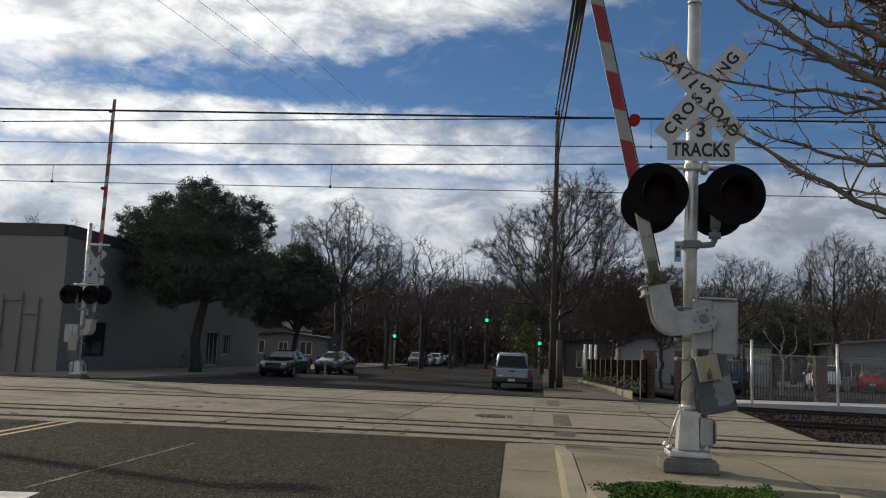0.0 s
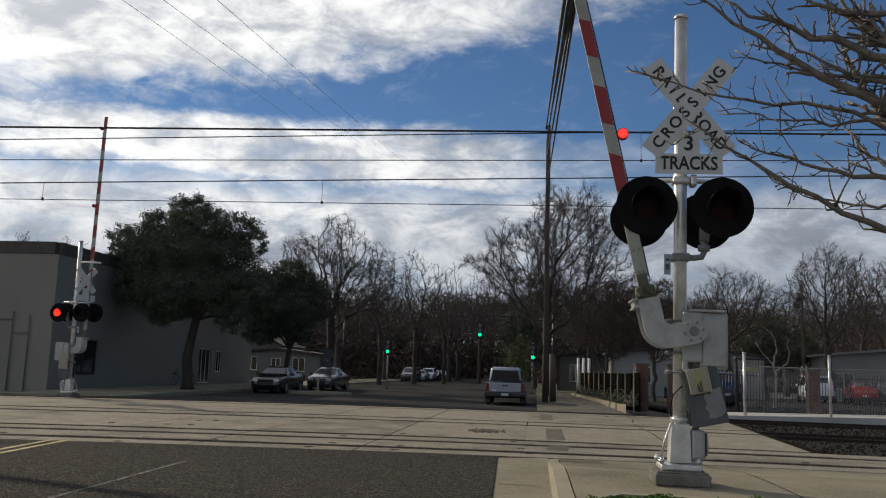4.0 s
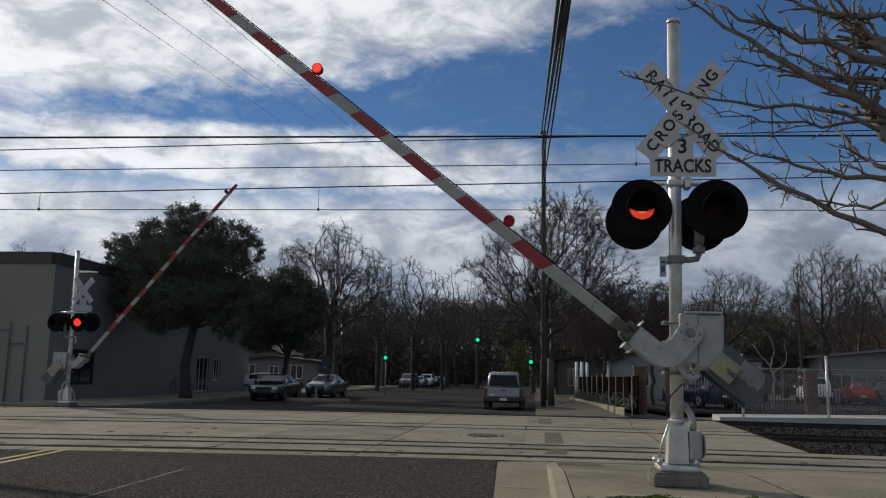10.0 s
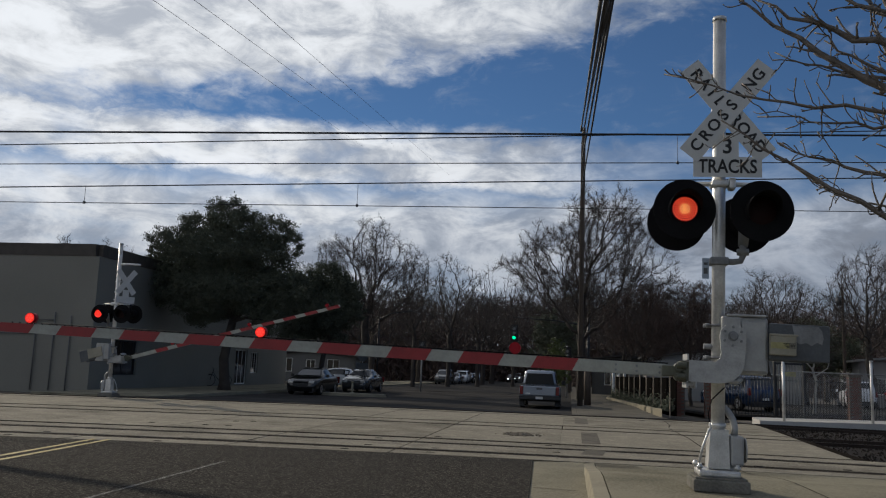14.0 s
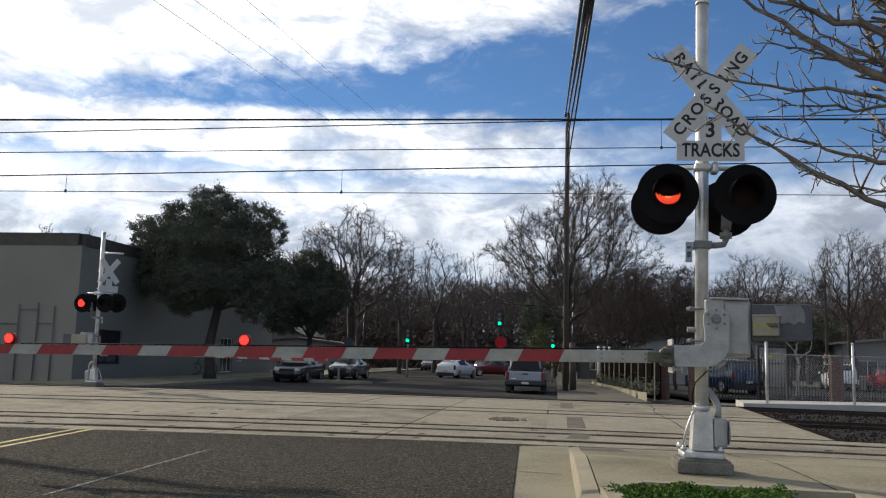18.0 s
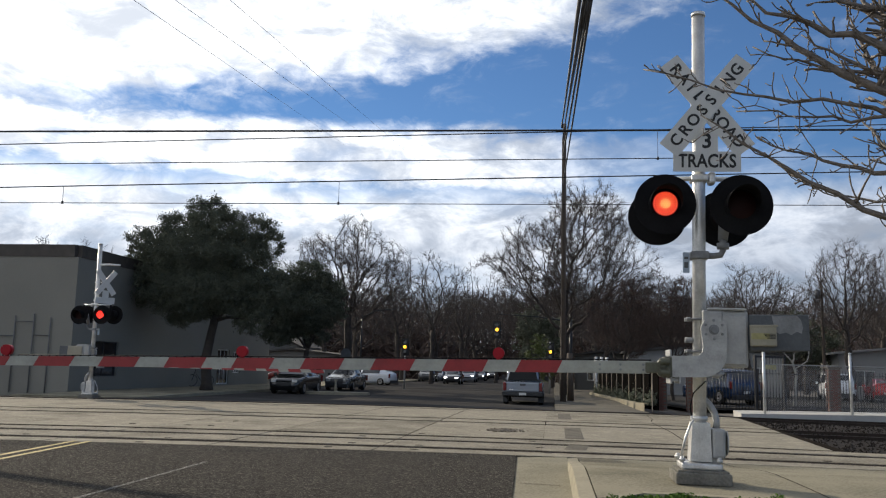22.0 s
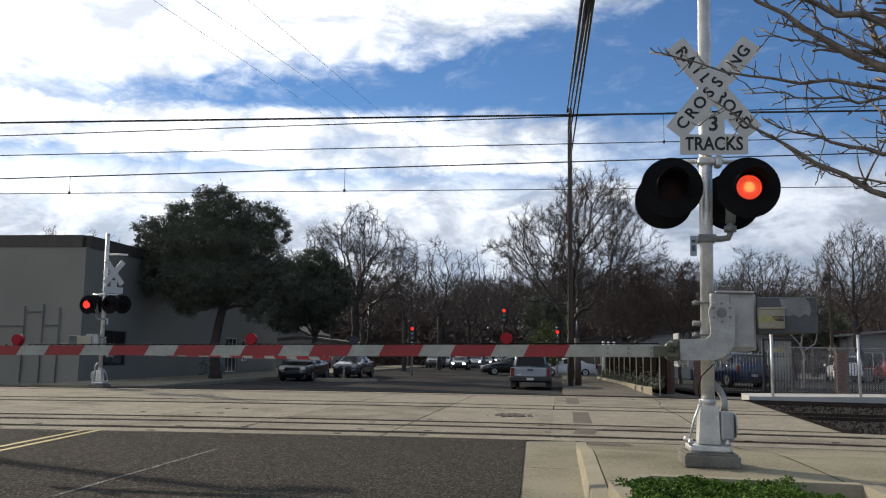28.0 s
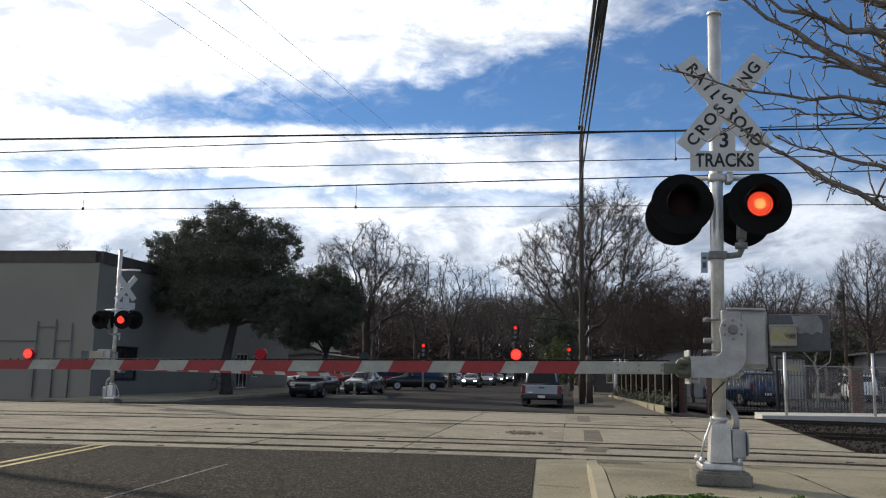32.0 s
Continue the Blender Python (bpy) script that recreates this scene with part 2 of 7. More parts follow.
# ---------------------------------------------------------------- geometry helpers
class Geo:
    """Collects plain faces; several forms make one mesh."""

    def __init__(self):
        self.v, self.f, self.s, self.m = [], [], [], []
        self.slot = 0

    def add(self, vs, fs, smooth=False):
        o = len(self.v)
        self.v += [tuple(p) for p in vs]
        self.f += [tuple(i + o for i in f) for f in fs]
        self.s += [smooth] * len(fs)
        self.m += [self.slot] * len(fs)
        return self

    def box(self, lo, hi, ch=0.0):
        if ch:
            b = bmesh.new()
            c = [(a + e) / 2 for a, e in zip(lo, hi)]
            bmesh.ops.create_cube(b, size=1, matrix=Matrix.Translation(c) @ Matrix.Diagonal((*[e - a for a, e in zip(lo, hi)], 1)))
            bmesh.ops.bevel(b, geom=b.edges[:], offset=ch, segments=2, affect="EDGES", profile=0.5)
            b.verts.index_update()
            self.add([v.co for v in b.verts], [[v.index for v in f.verts] for f in b.faces])
            b.free()
            return self
        x, y, z = zip(lo, hi)
        return self.add([(a, b, c) for a in x for b in y for c in z],
                        [(0, 1, 3, 2), (4, 6, 7, 5), (0, 4, 5, 1), (2, 3, 7, 6), (0, 2, 6, 4), (1, 5, 7, 3)])

    def tube(self, pts, radii, n=8, caps=True):
        pts = [Vector(p) for p in pts]
        radii = radii if isinstance(radii, (list, tuple)) else [radii] * len(pts)
        vs, fs = [], []
        up = None
        for i, p in enumerate(pts):
            d = (pts[min(i + 1, len(pts) - 1)] - pts[max(i - 1, 0)]).normalized()
            if up is None:
                up = d.orthogonal().normalized()
            up = (up - d * up.dot(d))
            up = up.normalized() if up.length > 1e-6 else d.orthogonal().normalized()
            side = d.cross(up)
            vs += [p + (up * math.cos(a) + side * math.sin(a)) * radii[i] for a in (2 * math.pi * k / n for k in range(n))]
        for i in range(len(pts) - 1):
            fs += [(i * n + k, i * n + (k + 1) % n, (i + 1) * n + (k + 1) % n, (i + 1) * n + k) for k in range(n)]
        self.add(vs, fs, n > 4)
        if caps:
            o = len(self.v) - len(vs)
            self.f += [tuple(range(o + n - 1, o - 1, -1)), tuple(range(len(self.v) - n, len(self.v)))]
            self.s += [False, False]
            self.m += [self.slot] * 2
        return self

    def cyl(self, a, b, r, n=20, r2=None):
        return self.tube([a, b], [r, r if r2 is None else r2], n)

    def prism(self, outline, a, b, axis="y"):
        """The outline, in the plane across the axis, drawn out from a to b along it."""
        put = dict(y=lambda p, q: (p[0], q, p[1]), x=lambda p, q: (q, p[0], p[1]), z=lambda p, q: (p[0], p[1], q))[axis]
        n = len(outline)
        vs = [put(p, a) for p in outline] + [put(p, b) for p in outline]
        return self.add(vs, [tuple(range(n)), tuple(range(2 * n - 1, n - 1, -1))] + [(i, i + n, (i + 1) % n + n, (i + 1) % n) for i in range(n)])

    def move(self, m):
        self.v = [tuple(m @ Vector(p)) for p in self.v]
        return self

    def mesh(self, name, *mats):
        me = bpy.data.meshes.new(name)
        me.from_pydata(self.v, [], self.f)
        me.polygons.foreach_set("use_smooth", self.s)
        for m in mats:
            me.materials.append(m)
        me.polygons.foreach_set("material_index", self.m)
        if len(self.f) < 30000:
            b = bmesh.new()
            b.from_mesh(me)
            bmesh.ops.recalc_face_normals(b, faces=b.faces)
            b.to_mesh(me)
            b.free()
        me.update()
        return me


def part(name, geo, material, parent=None, label="", at=None):
    """Links a Geo as one mesh object under a thing or part."""
    mats = material if isinstance(material, (list, tuple)) else (material,)
    ob = new(name, geo.mesh(name, *mats))
    if parent is not None:
        ob.parent = parent
    if at is not None:
        ob.matrix_local = at if isinstance(at, Matrix) else Matrix.Translation(at)
    if label:
        ob["label"] = label
    return ob


def thing(name, label, category, at=None, group="", kind=""):
    e = new(name)
    if at is not None:
        e.matrix_local = at if isinstance(at, Matrix) else Matrix.Translation(at)
    return tagged(e, label, category, group, kind)


def smooth01(a):
    a = min(1, max(0, a))
    return a * a * (3 - 2 * a)


def gz(y):
    """The ground falls a little beyond the tracks."""
    return -0.3 * smooth01((y - 25) / 14)


HEAD = radians(6.6)
SD, SN = Vector((math.sin(HEAD), math.cos(HEAD), 0)), Vector((math.cos(HEAD), -math.sin(HEAD), 0))


def st(s, u, z=0.0):
    """A place along the street: s metres on, u metres to the right of the far kerb line's start."""
    p = SD * s + SN * u
    return Vector((p.x, p.y, gz(p.y) + z))


def rail_y(y0, x):
    c = max(-12, min(9, x))
    return y0 - 0.08 * c - 0.009 * c * c - (x - c) * (0.24 if x > 0 else -0.13)


# ---------------------------------------------------------------- ground, roads, tracks
def sheet(name, fn, na, nb, material, label="", thick=0.0, kind="structure", parent=None):
    """A sheet over fn(a, b), a and b from 0 to 1, with edges turned down by thick."""
    g = Geo()
    vs = [fn(i / na, j / nb) for i in range(na + 1) for j in range(nb + 1)]
    fs = [(i * (nb + 1) + j, (i + 1) * (nb + 1) + j, (i + 1) * (nb + 1) + j + 1, i * (nb + 1) + j + 1) for i in range(na) for j in range(nb)]
    if thick:
        rim = [i * (nb + 1) for i in range(na + 1)] + [na * (nb + 1) + j for j in range(1, nb + 1)]
        rim += [i * (nb + 1) + nb for i in range(na - 1, -1, -1)] + [j for j in range(nb - 1, 0, -1)]
        o = len(vs)
        vs += [Vector(vs[i]) - Vector((0, 0, thick)) for i in rim]
        k = len(rim)
        fs += [(rim[i], rim[(i + 1) % k], o + (i + 1) % k, o + i) for i in range(k)]
    g.add(vs, fs)
    ob = part(name, g, material, parent)
    if parent is None:
        tagged(ob, label, "", "", kind)
    return ob


def ground_sheet():
    xs = [-3000, -900, -300, -120] + list(range(-80, 81, 8)) + [120, 300, 900, 3000]
    ys = [-3000, -600, -100, -30, 0, 15, 24] + list(range(26, 42, 2)) + [50, 80, 150, 300, 900, 3000]
    g = Geo()
    g.add([(x, y, gz(y) - 0.13) for x in xs for y in ys],
          [(i * len(ys) + j, (i + 1) * len(ys) + j, (i + 1) * len(ys) + j + 1, i * len(ys) + j + 1) for i in range(len(xs) - 1) for j in range(len(ys) - 1)])
    tagged(part("ground", g, M["dirt"]), "bare brown earth and dry grass", "", "", "structure")


ground_sheet()
TRACKS = (13.25, 20.0, 26.4)
GAUGE = 1.435
edge_x = lambda y: 0.61 + (y - 8.6) * 0.085                      # asphalt's edge beside the gutter
kerb_x = lambda y: 1.08 + (y - 7.55) * 0.113                     # foot of the kerb
lerp = lambda a, b, f: a + (b - a) * f
sheet("road_near", lambda a, b: (lerp(-16 + 0.1 * b, edge_x(lerp(-25, 12.5, b)), a), lerp(-25, rail_y(12.57, lerp(-16, 0.9, a)), b), 0.0), 12, 20,
      M["asphalt"], "dark worn asphalt road", 0.1)
sheet("gutter", lambda a, b: (lerp(edge_x(lerp(-25, 12.4, b)) + 0.004, kerb_x(lerp(-25, 12.4, b)) + 0.02, a), lerp(-25, 12.4, b), -0.012 + 0.012 * a), 2, 20,
      M["sidewalk"], "pale concrete gutter", 0.1)


def walk_z(x, y):
    """The pavement falls to the tracks."""
    return 0.16 * (1 - smooth01((y - 9.3) / 2.9)) + 0.004


sheet("pavement_near", lambda a, b: (lerp(kerb_x(lerp(-25, 12.4, b)) + 0.17, 16, a), lerp(-25, rail_y(12.45, lerp(1.4, 16, a)) - 0.02, b), walk_z(0, lerp(-25, 12.4, b))), 14, 60,
      M["sidewalk"], "pale broom-finished concrete pavement", 0.2)
sheet("kerb_near", lambda a, b: (kerb_x(lerp(-25, 12.3, b)) + (0.0, 0.03, 0.165)[round(a * 2)], lerp(-25, 12.3, b),
                                 (-0.012, walk_z(0, lerp(-25, 12.3, b)) - 0.008, walk_z(0, lerp(-25, 12.3, b)) + 0.004)[round(a * 2)]), 2, 60,
      M["kerb"], "cast concrete kerb sloping down to the tracks", 0.1)
# joints in the pavement
g = Geo()
for x0, y0, x1, y1 in ((3.78, 12.2, 3.4, 8.3), (3.4, 8.3, 2.9, 4.0)):
    pts = [(lerp(x0, x1, i / 10), lerp(y0, y1, i / 10)) for i in range(11)]
    for (ax, ay), (bx, by) in zip(pts, pts[1:]):
        g.add([(ax - .008, ay, walk_z(0, ay) + .003), (ax + .008, ay, walk_z(0, ay) + .003), (bx + .008, by, walk_z(0, by) + .003), (bx - .008, by, walk_z(0, by) + .003)], [(0, 1, 2, 3)])
tagged(part("pavement_joint", g, M["hole"]), "dark filled pavement joints", "", "", "structure")

# the crossing: concrete panels between the rails, with open grooves
sheet("crossing_bed", lambda a, b: (lerp(-60, 6.2 + 2.6 * b, a), rail_y(lerp(12.56, 28.6, b), lerp(-60, 6.2 + 2.6 * b, a)), gz(lerp(12.56, 28.6, b)) - 0.006), 60, 64,
      M["rubber"], "dark packed grooves between the panels")
crossing = thing("crossing_deck", "pale concrete panel deck over three railway tracks", "crossing deck", kind="structure")
strips = [(12.58, 13.25 - .13)]
for k, y0 in enumerate(TRACKS):
    y1 = y0 + GAUGE
    strips += [(y0 + .21, y1 - .19)]
    nxt = (TRACKS[k + 1] - .13) if k < 2 else 28.6
    if k == 0:
        strips += [(y1 + .13, 15.46), (15.76, nxt)]
    else:
        strips += [(y1 + .13, nxt)]


def right_end(y):
    """Where the deck ends and open ballast begins, beside the pavement."""
    return 16.0 if y < 15.6 else 6.31 + (y - 14.87) * 0.178


SHEAR = 0.115
for r, (ya, yb) in enumerate(strips):
    ym = (ya + yb) / 2
    xr = right_end(ym)
    wide = {round(-.8 + 2.45 * k + SHEAR * (ym - 15.8), 4) for k in (-2, -1, 0)} | ({round(1.65 + SHEAR * (ym - 15.8), 4)} if 18 < ym < 23 and yb - ya < 2.0 else set())
    joints = [round(x + SHEAR * (ym - 15.8), 4) for x in [-.8 + 2.45 * k for k in range(-8, 8)] + [-24.5, -34, -44, -54, -62]]
    joints = sorted(x for x in joints if x < xr - 0.6) + [xr]
    for xa, xb in zip(joints, joints[1:]):
        a0, a1 = xa + (.014 if xa in wide else .0015), xb - (.014 if xb in wide else .0015)
        nn = 3 if xb - xa < 5 else 8
        mid = [lerp(a0, a1, i / nn) for i in range(nn + 1)]
        g = Geo()
        dz = random.uniform(0.0, 0.004)
        k = 0.178 if xb == xr and xr < 15 else SHEAR
        sh = lambda i, y: (y - ym) * (k if i == nn else SHEAR)
        vs = [(q + sh(i, ya), rail_y(ya, q), gz(ya) + dz) for i, q in enumerate(mid)] + [(q + sh(i, yb), rail_y(yb, q), gz(yb) + dz) for i, q in enumerate(mid)]
        vs += [(p[0], p[1], p[2] - 0.09) for p in vs]
        n1 = nn + 1
        fs = [(i, i + 1, n1 + i + 1, n1 + i) for i in range(nn)]
        fs += [(i, 2 * n1 + i, 2 * n1 + i + 1, i + 1) for i in range(nn)] + [(n1 + i, n1 + i + 1, 3 * n1 + i + 1, 3 * n1 + i) for i in range(nn)]
        fs += [(0, n1, 3 * n1, 2 * n1), (nn, 2 * n1 + nn, 3 * n1 + nn, n1 + nn)]
        part("concrete_panel", g.add(vs, fs), M["concrete"], crossing)
for y0 in TRACKS:
    for e in (0, GAUGE):
        rail = Geo()
        xs = [lerp(-90, 90, i / 90) for i in range(91)]
        vs = []
        for q in xs:
            yy = rail_y(y0 + e, q)
            vs += [(q, yy - .035, gz(y0) - .001), (q, yy + .035, gz(y0) - .001), (q, yy + .04, gz(y0) - .17), (q, yy - .04, gz(y0) - .17)]
        rail.add(vs, [(4 * i + j, 4 * i + (j + 1) % 4, 4 * i + 4 + (j + 1) % 4, 4 * i + 4 + j) for i in range(90) for j in range(4)])
        tagged(part("rail", rail, M["rail"]), "worn steel rail set in a groove", "rail", "rails of the tracks")

# open ballast to the right of the deck
sheet("ballast_bed", lambda a, b: (lerp(6.15 + 2.45 * b, 90, a), rail_y(lerp(14.9, 28.6, b), lerp(6.15 + 2.45 * b, 90, a)), gz(lerp(14.9, 28.6, b)) - 0.07), 40, 24,
      M["ballast"], "dark grey track ballast")
stones = mat("ballast_stone", (0.075, 0.068, 0.06), 0.95, spec=0.1, var=0.5, scale=9, fine=60)
sn, sl_ = nodes_of(stones)
geom_, rmp = sn.new("ShaderNodeNewGeometry"), sn.new("ShaderNodeValToRGB")
rmp.color_ramp.elements[0].color, rmp.color_ramp.elements[1].color = (0.014, 0.012, 0.011, 1), (0.075, 0.068, 0.06, 1)
rmp.color_ramp.elements[0].position, rmp.color_ramp.elements[1].position = 0.82, 1.0
sl_.new(geom_.outputs["Random Per Island"], rmp.inputs[0])
sl_.new(rmp.outputs[0], sn["Principled BSDF"].inputs["Base Color"])
rs = np.random.RandomState(31)
g = Geo()
for _ in range(4500):
    b = rs.uniform(.02, .98)
    y = lerp(15.6, 28.4, b)
    x = right_end(y) + .12 + 13 * rs.uniform() ** 1.4
    q, yy = rs.uniform(.018, .042), rail_y(y, x)
    w = rs.uniform(.6, 1.2, 3) * q
    c = np.array((x, yy, gz(y) - .065 + .012 * rs.uniform()))
    t = rs.uniform(0, 6.28)
    ax, ay = np.array((math.cos(t), math.sin(t), .2)) * w[0], np.array((-math.sin(t), math.cos(t), -.1)) * w[1]
    up_ = np.array((0, 0, w[2]))
    g.add([c - ax, c - ay, c + ax, c + ay, c + up_ + ax * .3], [(0, 1, 4), (1, 2, 4), (2, 3, 4), (3, 0, 4)])
tagged(part("ballast_stones", g, stones), "loose dark ballast stones with a few pale ones", "stones", "", "stuff")
# far road and pavements
sheet("road_far", lambda a, b: st(lerp(28.3, 230, b), lerp(-16, 0.1, a), -0.004), 6, 90, M["far_asphalt"], "grey asphalt street between bare trees", 0.1)
# the right pavement and its kerb take the concrete whose colour holds tree shade
sheet("pavement_far_right", lambda a, b: st(lerp(29.0, 230, b), lerp(0.28, 3.2, a), 0.135 * smooth01((lerp(29.0, 230, b) - 30) / 9) + .004), 2, 90, M["shade_pave"], "concrete pavement beside the street", 0.2)
sheet("pavement_far_left", lambda a, b: st(lerp(31, 230, b), lerp(-20.9, -16.3, a), 0.135 * smooth01((lerp(31, 230, b) - 31) / 6)), 2, 90, M["sidewalk"], "concrete pavement beside the building", 0.2)
sheet("kerb_far_right", lambda a, b: st(lerp(29.0, 230, b), lerp(0.1, 0.276, a), 0.14 * smooth01((lerp(29.0, 230, b) - 30) / 9) + .002), 1, 90, M["shade_pave"], "concrete kerb of the far street", 0.2)
sheet("kerb_far_left", lambda a, b: st(lerp(31, 230, b), lerp(-16.276, -16.1, a), 0.14 * smooth01((lerp(31, 230, b) - 31) / 6)), 1, 90, M["kerb"], "concrete kerb of the far street", 0.2)
sheet("cross_street", lambda a, b: (lerp(-120, 140, a), lerp(64, 76, b) - 0.115 * lerp(-120, 140, a), -0.292), 30, 2, M["far_asphalt"], "asphalt cross street", 0.1)

# dark lifting holes in the panels and a crack across them
disc_me = Geo().prism([(.065 * math.cos(a), .045 * math.sin(a)) for a in (2 * math.pi * k / 12 for k in range(12))], -.02, .0065, "z").mesh("lifting_hole", M["hole"])
for x, y in ((-4.9, 18.06), (-4.58, 18.22), (-5.13, 16.71), (-4.69, 16.75), (-4.52, 13.76), (-4.68, 12.93), (-3.45, 13.76), (-1.59, 13.77), (-1.85, 12.98), (-1.57, 15.2), (-.56, 16.11),
             (-.51, 13.66), (-.56, 12.95), (1.4, 15.05), (1.45, 12.95), (1.4, 13.8), (4.27, 12.9), (5.55, 12.88), (4.3, 13.9), (5.07, 25.4), (-6.8, 13.75), (-7.0, 12.95), (-8.6, 13.75), (-6.2, 16.7)):
    hole = new("lifting_hole", disc_me)
    hole.parent = crossing
    hole.location = (x, y, gz(y))


# painted marks
def mark(name, p, q, w, material, label, n=6):
    g = Geo()
    p, q = Vector(p), Vector(q)
    side = Vector((-(q - p).y, (q - p).x, 0)).normalized() * w / 2
    for i in range(n):
        a, b = p.lerp(q, i / n), p.lerp(q, (i + 1) / n)
        g.add([a - side, b - side, b + side, a + side], [(0, 1, 2, 3)])
    tagged(part(name, g, material), label, "", "", "structure")


M["road_yellow"] = mat("worn_yellow_line", (0.36, 0.28, 0.09), 0.8, var=0.5, scale=6, fine=25)
M["road_white"] = mat("worn_white_line", (0.50, 0.50, 0.48), 0.8, var=0.4, scale=5, fine=25)
M["road_faint"] = mat("faint_scuff", (0.16, 0.155, 0.145), 0.9, var=0.6, scale=3, fine=25, spec=0.02)
aggregate(M["road_faint"], ((55, .66, 1.4), (105, .62, 1.5)))
M["patch"] = mat("asphalt_patch", (0.125, 0.112, 0.09), 0.9, var=0.4, scale=3, fine=40, bump=0.5, spec=0.1)
mark("patch_dark", (2.24, 15.8, .007), (2.62, 18.9, .007), .34, M["patch"], "dark asphalt repair patch in the deck")
mark("patch_worn", (1.93, 13.55, .007), (2.12, 14.45, .007), .34, M["patch"], "dark asphalt repair patch in the deck", 3)
mark("patch_far", (2.9, 22.25, .007), (3.25, 25.2, .007), .34, M["patch"], "dark asphalt repair patch in the deck")
for k in range(7):
    mark("tactile_line", (1.75, 11.65 + .1 * k, walk_z(0, 11.65 + .1 * k) + .004), (2.35, 11.6 + .1 * k, walk_z(0, 11.6 + .1 * k) + .004), .025, M["patch"], "grooved warning strip on the ramp", 1)
for (ax, ay), (bx, by) in zip(((5.8, 25.9), (5.35, 23.2), (4.98, 21.6), (4.63, 18.32), (4.27, 15.91)), ((5.37, 23.2), (5.1, 22.2), (4.63, 18.32), (4.27, 15.91), (4.2, 15.2))):
    mark("deck_crack", (ax, ay, gz(ay) + .007), (bx, by, gz(by) + .007), .025, M["hole"], "thin dark crack across the deck")
for e in (-0.11, 0.11):
    mark("line_yellow", (-5.55 + e, -20, .004), (-5.5 + e, 12.85, .004), 0.08, M["road_yellow"], "worn double yellow centre line")
mark("line_faint", (-3.32, 7.0, .004), (-3.0, 10.6, .004), 0.045, M["road_faint"], "faint white seam across the asphalt")
mark("gutter_crack", (.72, 9.5, -.006), (1.18, 9.3, .004), .018, M["hole"], "dark joint across the gutter")
mark("line_stop", (-5.3, 6.45, .004), (-3.1, 6.62, .004), 0.45, M["road_white"], "white stop line")


# ---------------------------------------------------------------- crossing signal
def text_geo(s, size, material_depth=0.003):
    """Letters of the built-in font as a Geo in the x-z plane, centred, facing -y."""
    cu = bpy.data.curves.new("letters", "FONT")
    cu.body, cu.size, cu.align_x, cu.align_y, cu.extrude = s, size, "CENTER", "CENTER", material_depth / 2
    cu.offset = size * 0.022
    cu.resolution_u = 3
    ob = bpy.data.objects.new("letters", cu)
    scene.collection.objects.link(ob)
    me = bpy.data.meshes.new_from_object(ob.evaluated_get(bpy.context.evaluated_depsgraph_get()))
    g = Geo().add([v.co.copy() for v in me.vertices], [tuple(f.vertices) for f in me.polygons])
    bpy.data.objects.remove(ob)
    bpy.data.meshes.remove(me)
    return g.move(pose(0, 0, 0, 90, 0, 0))


def ring_disc(g, c, r, y, n=32, r0=0.0):
    """A round plate in the x-z plane at c."""
    pts = [(c[0] + math.cos(a) * r, c[1] + math.sin(a) * r) for a in (2 * math.pi * k / n for k in range(n))]
    g.prism(pts, y[0], y[1])


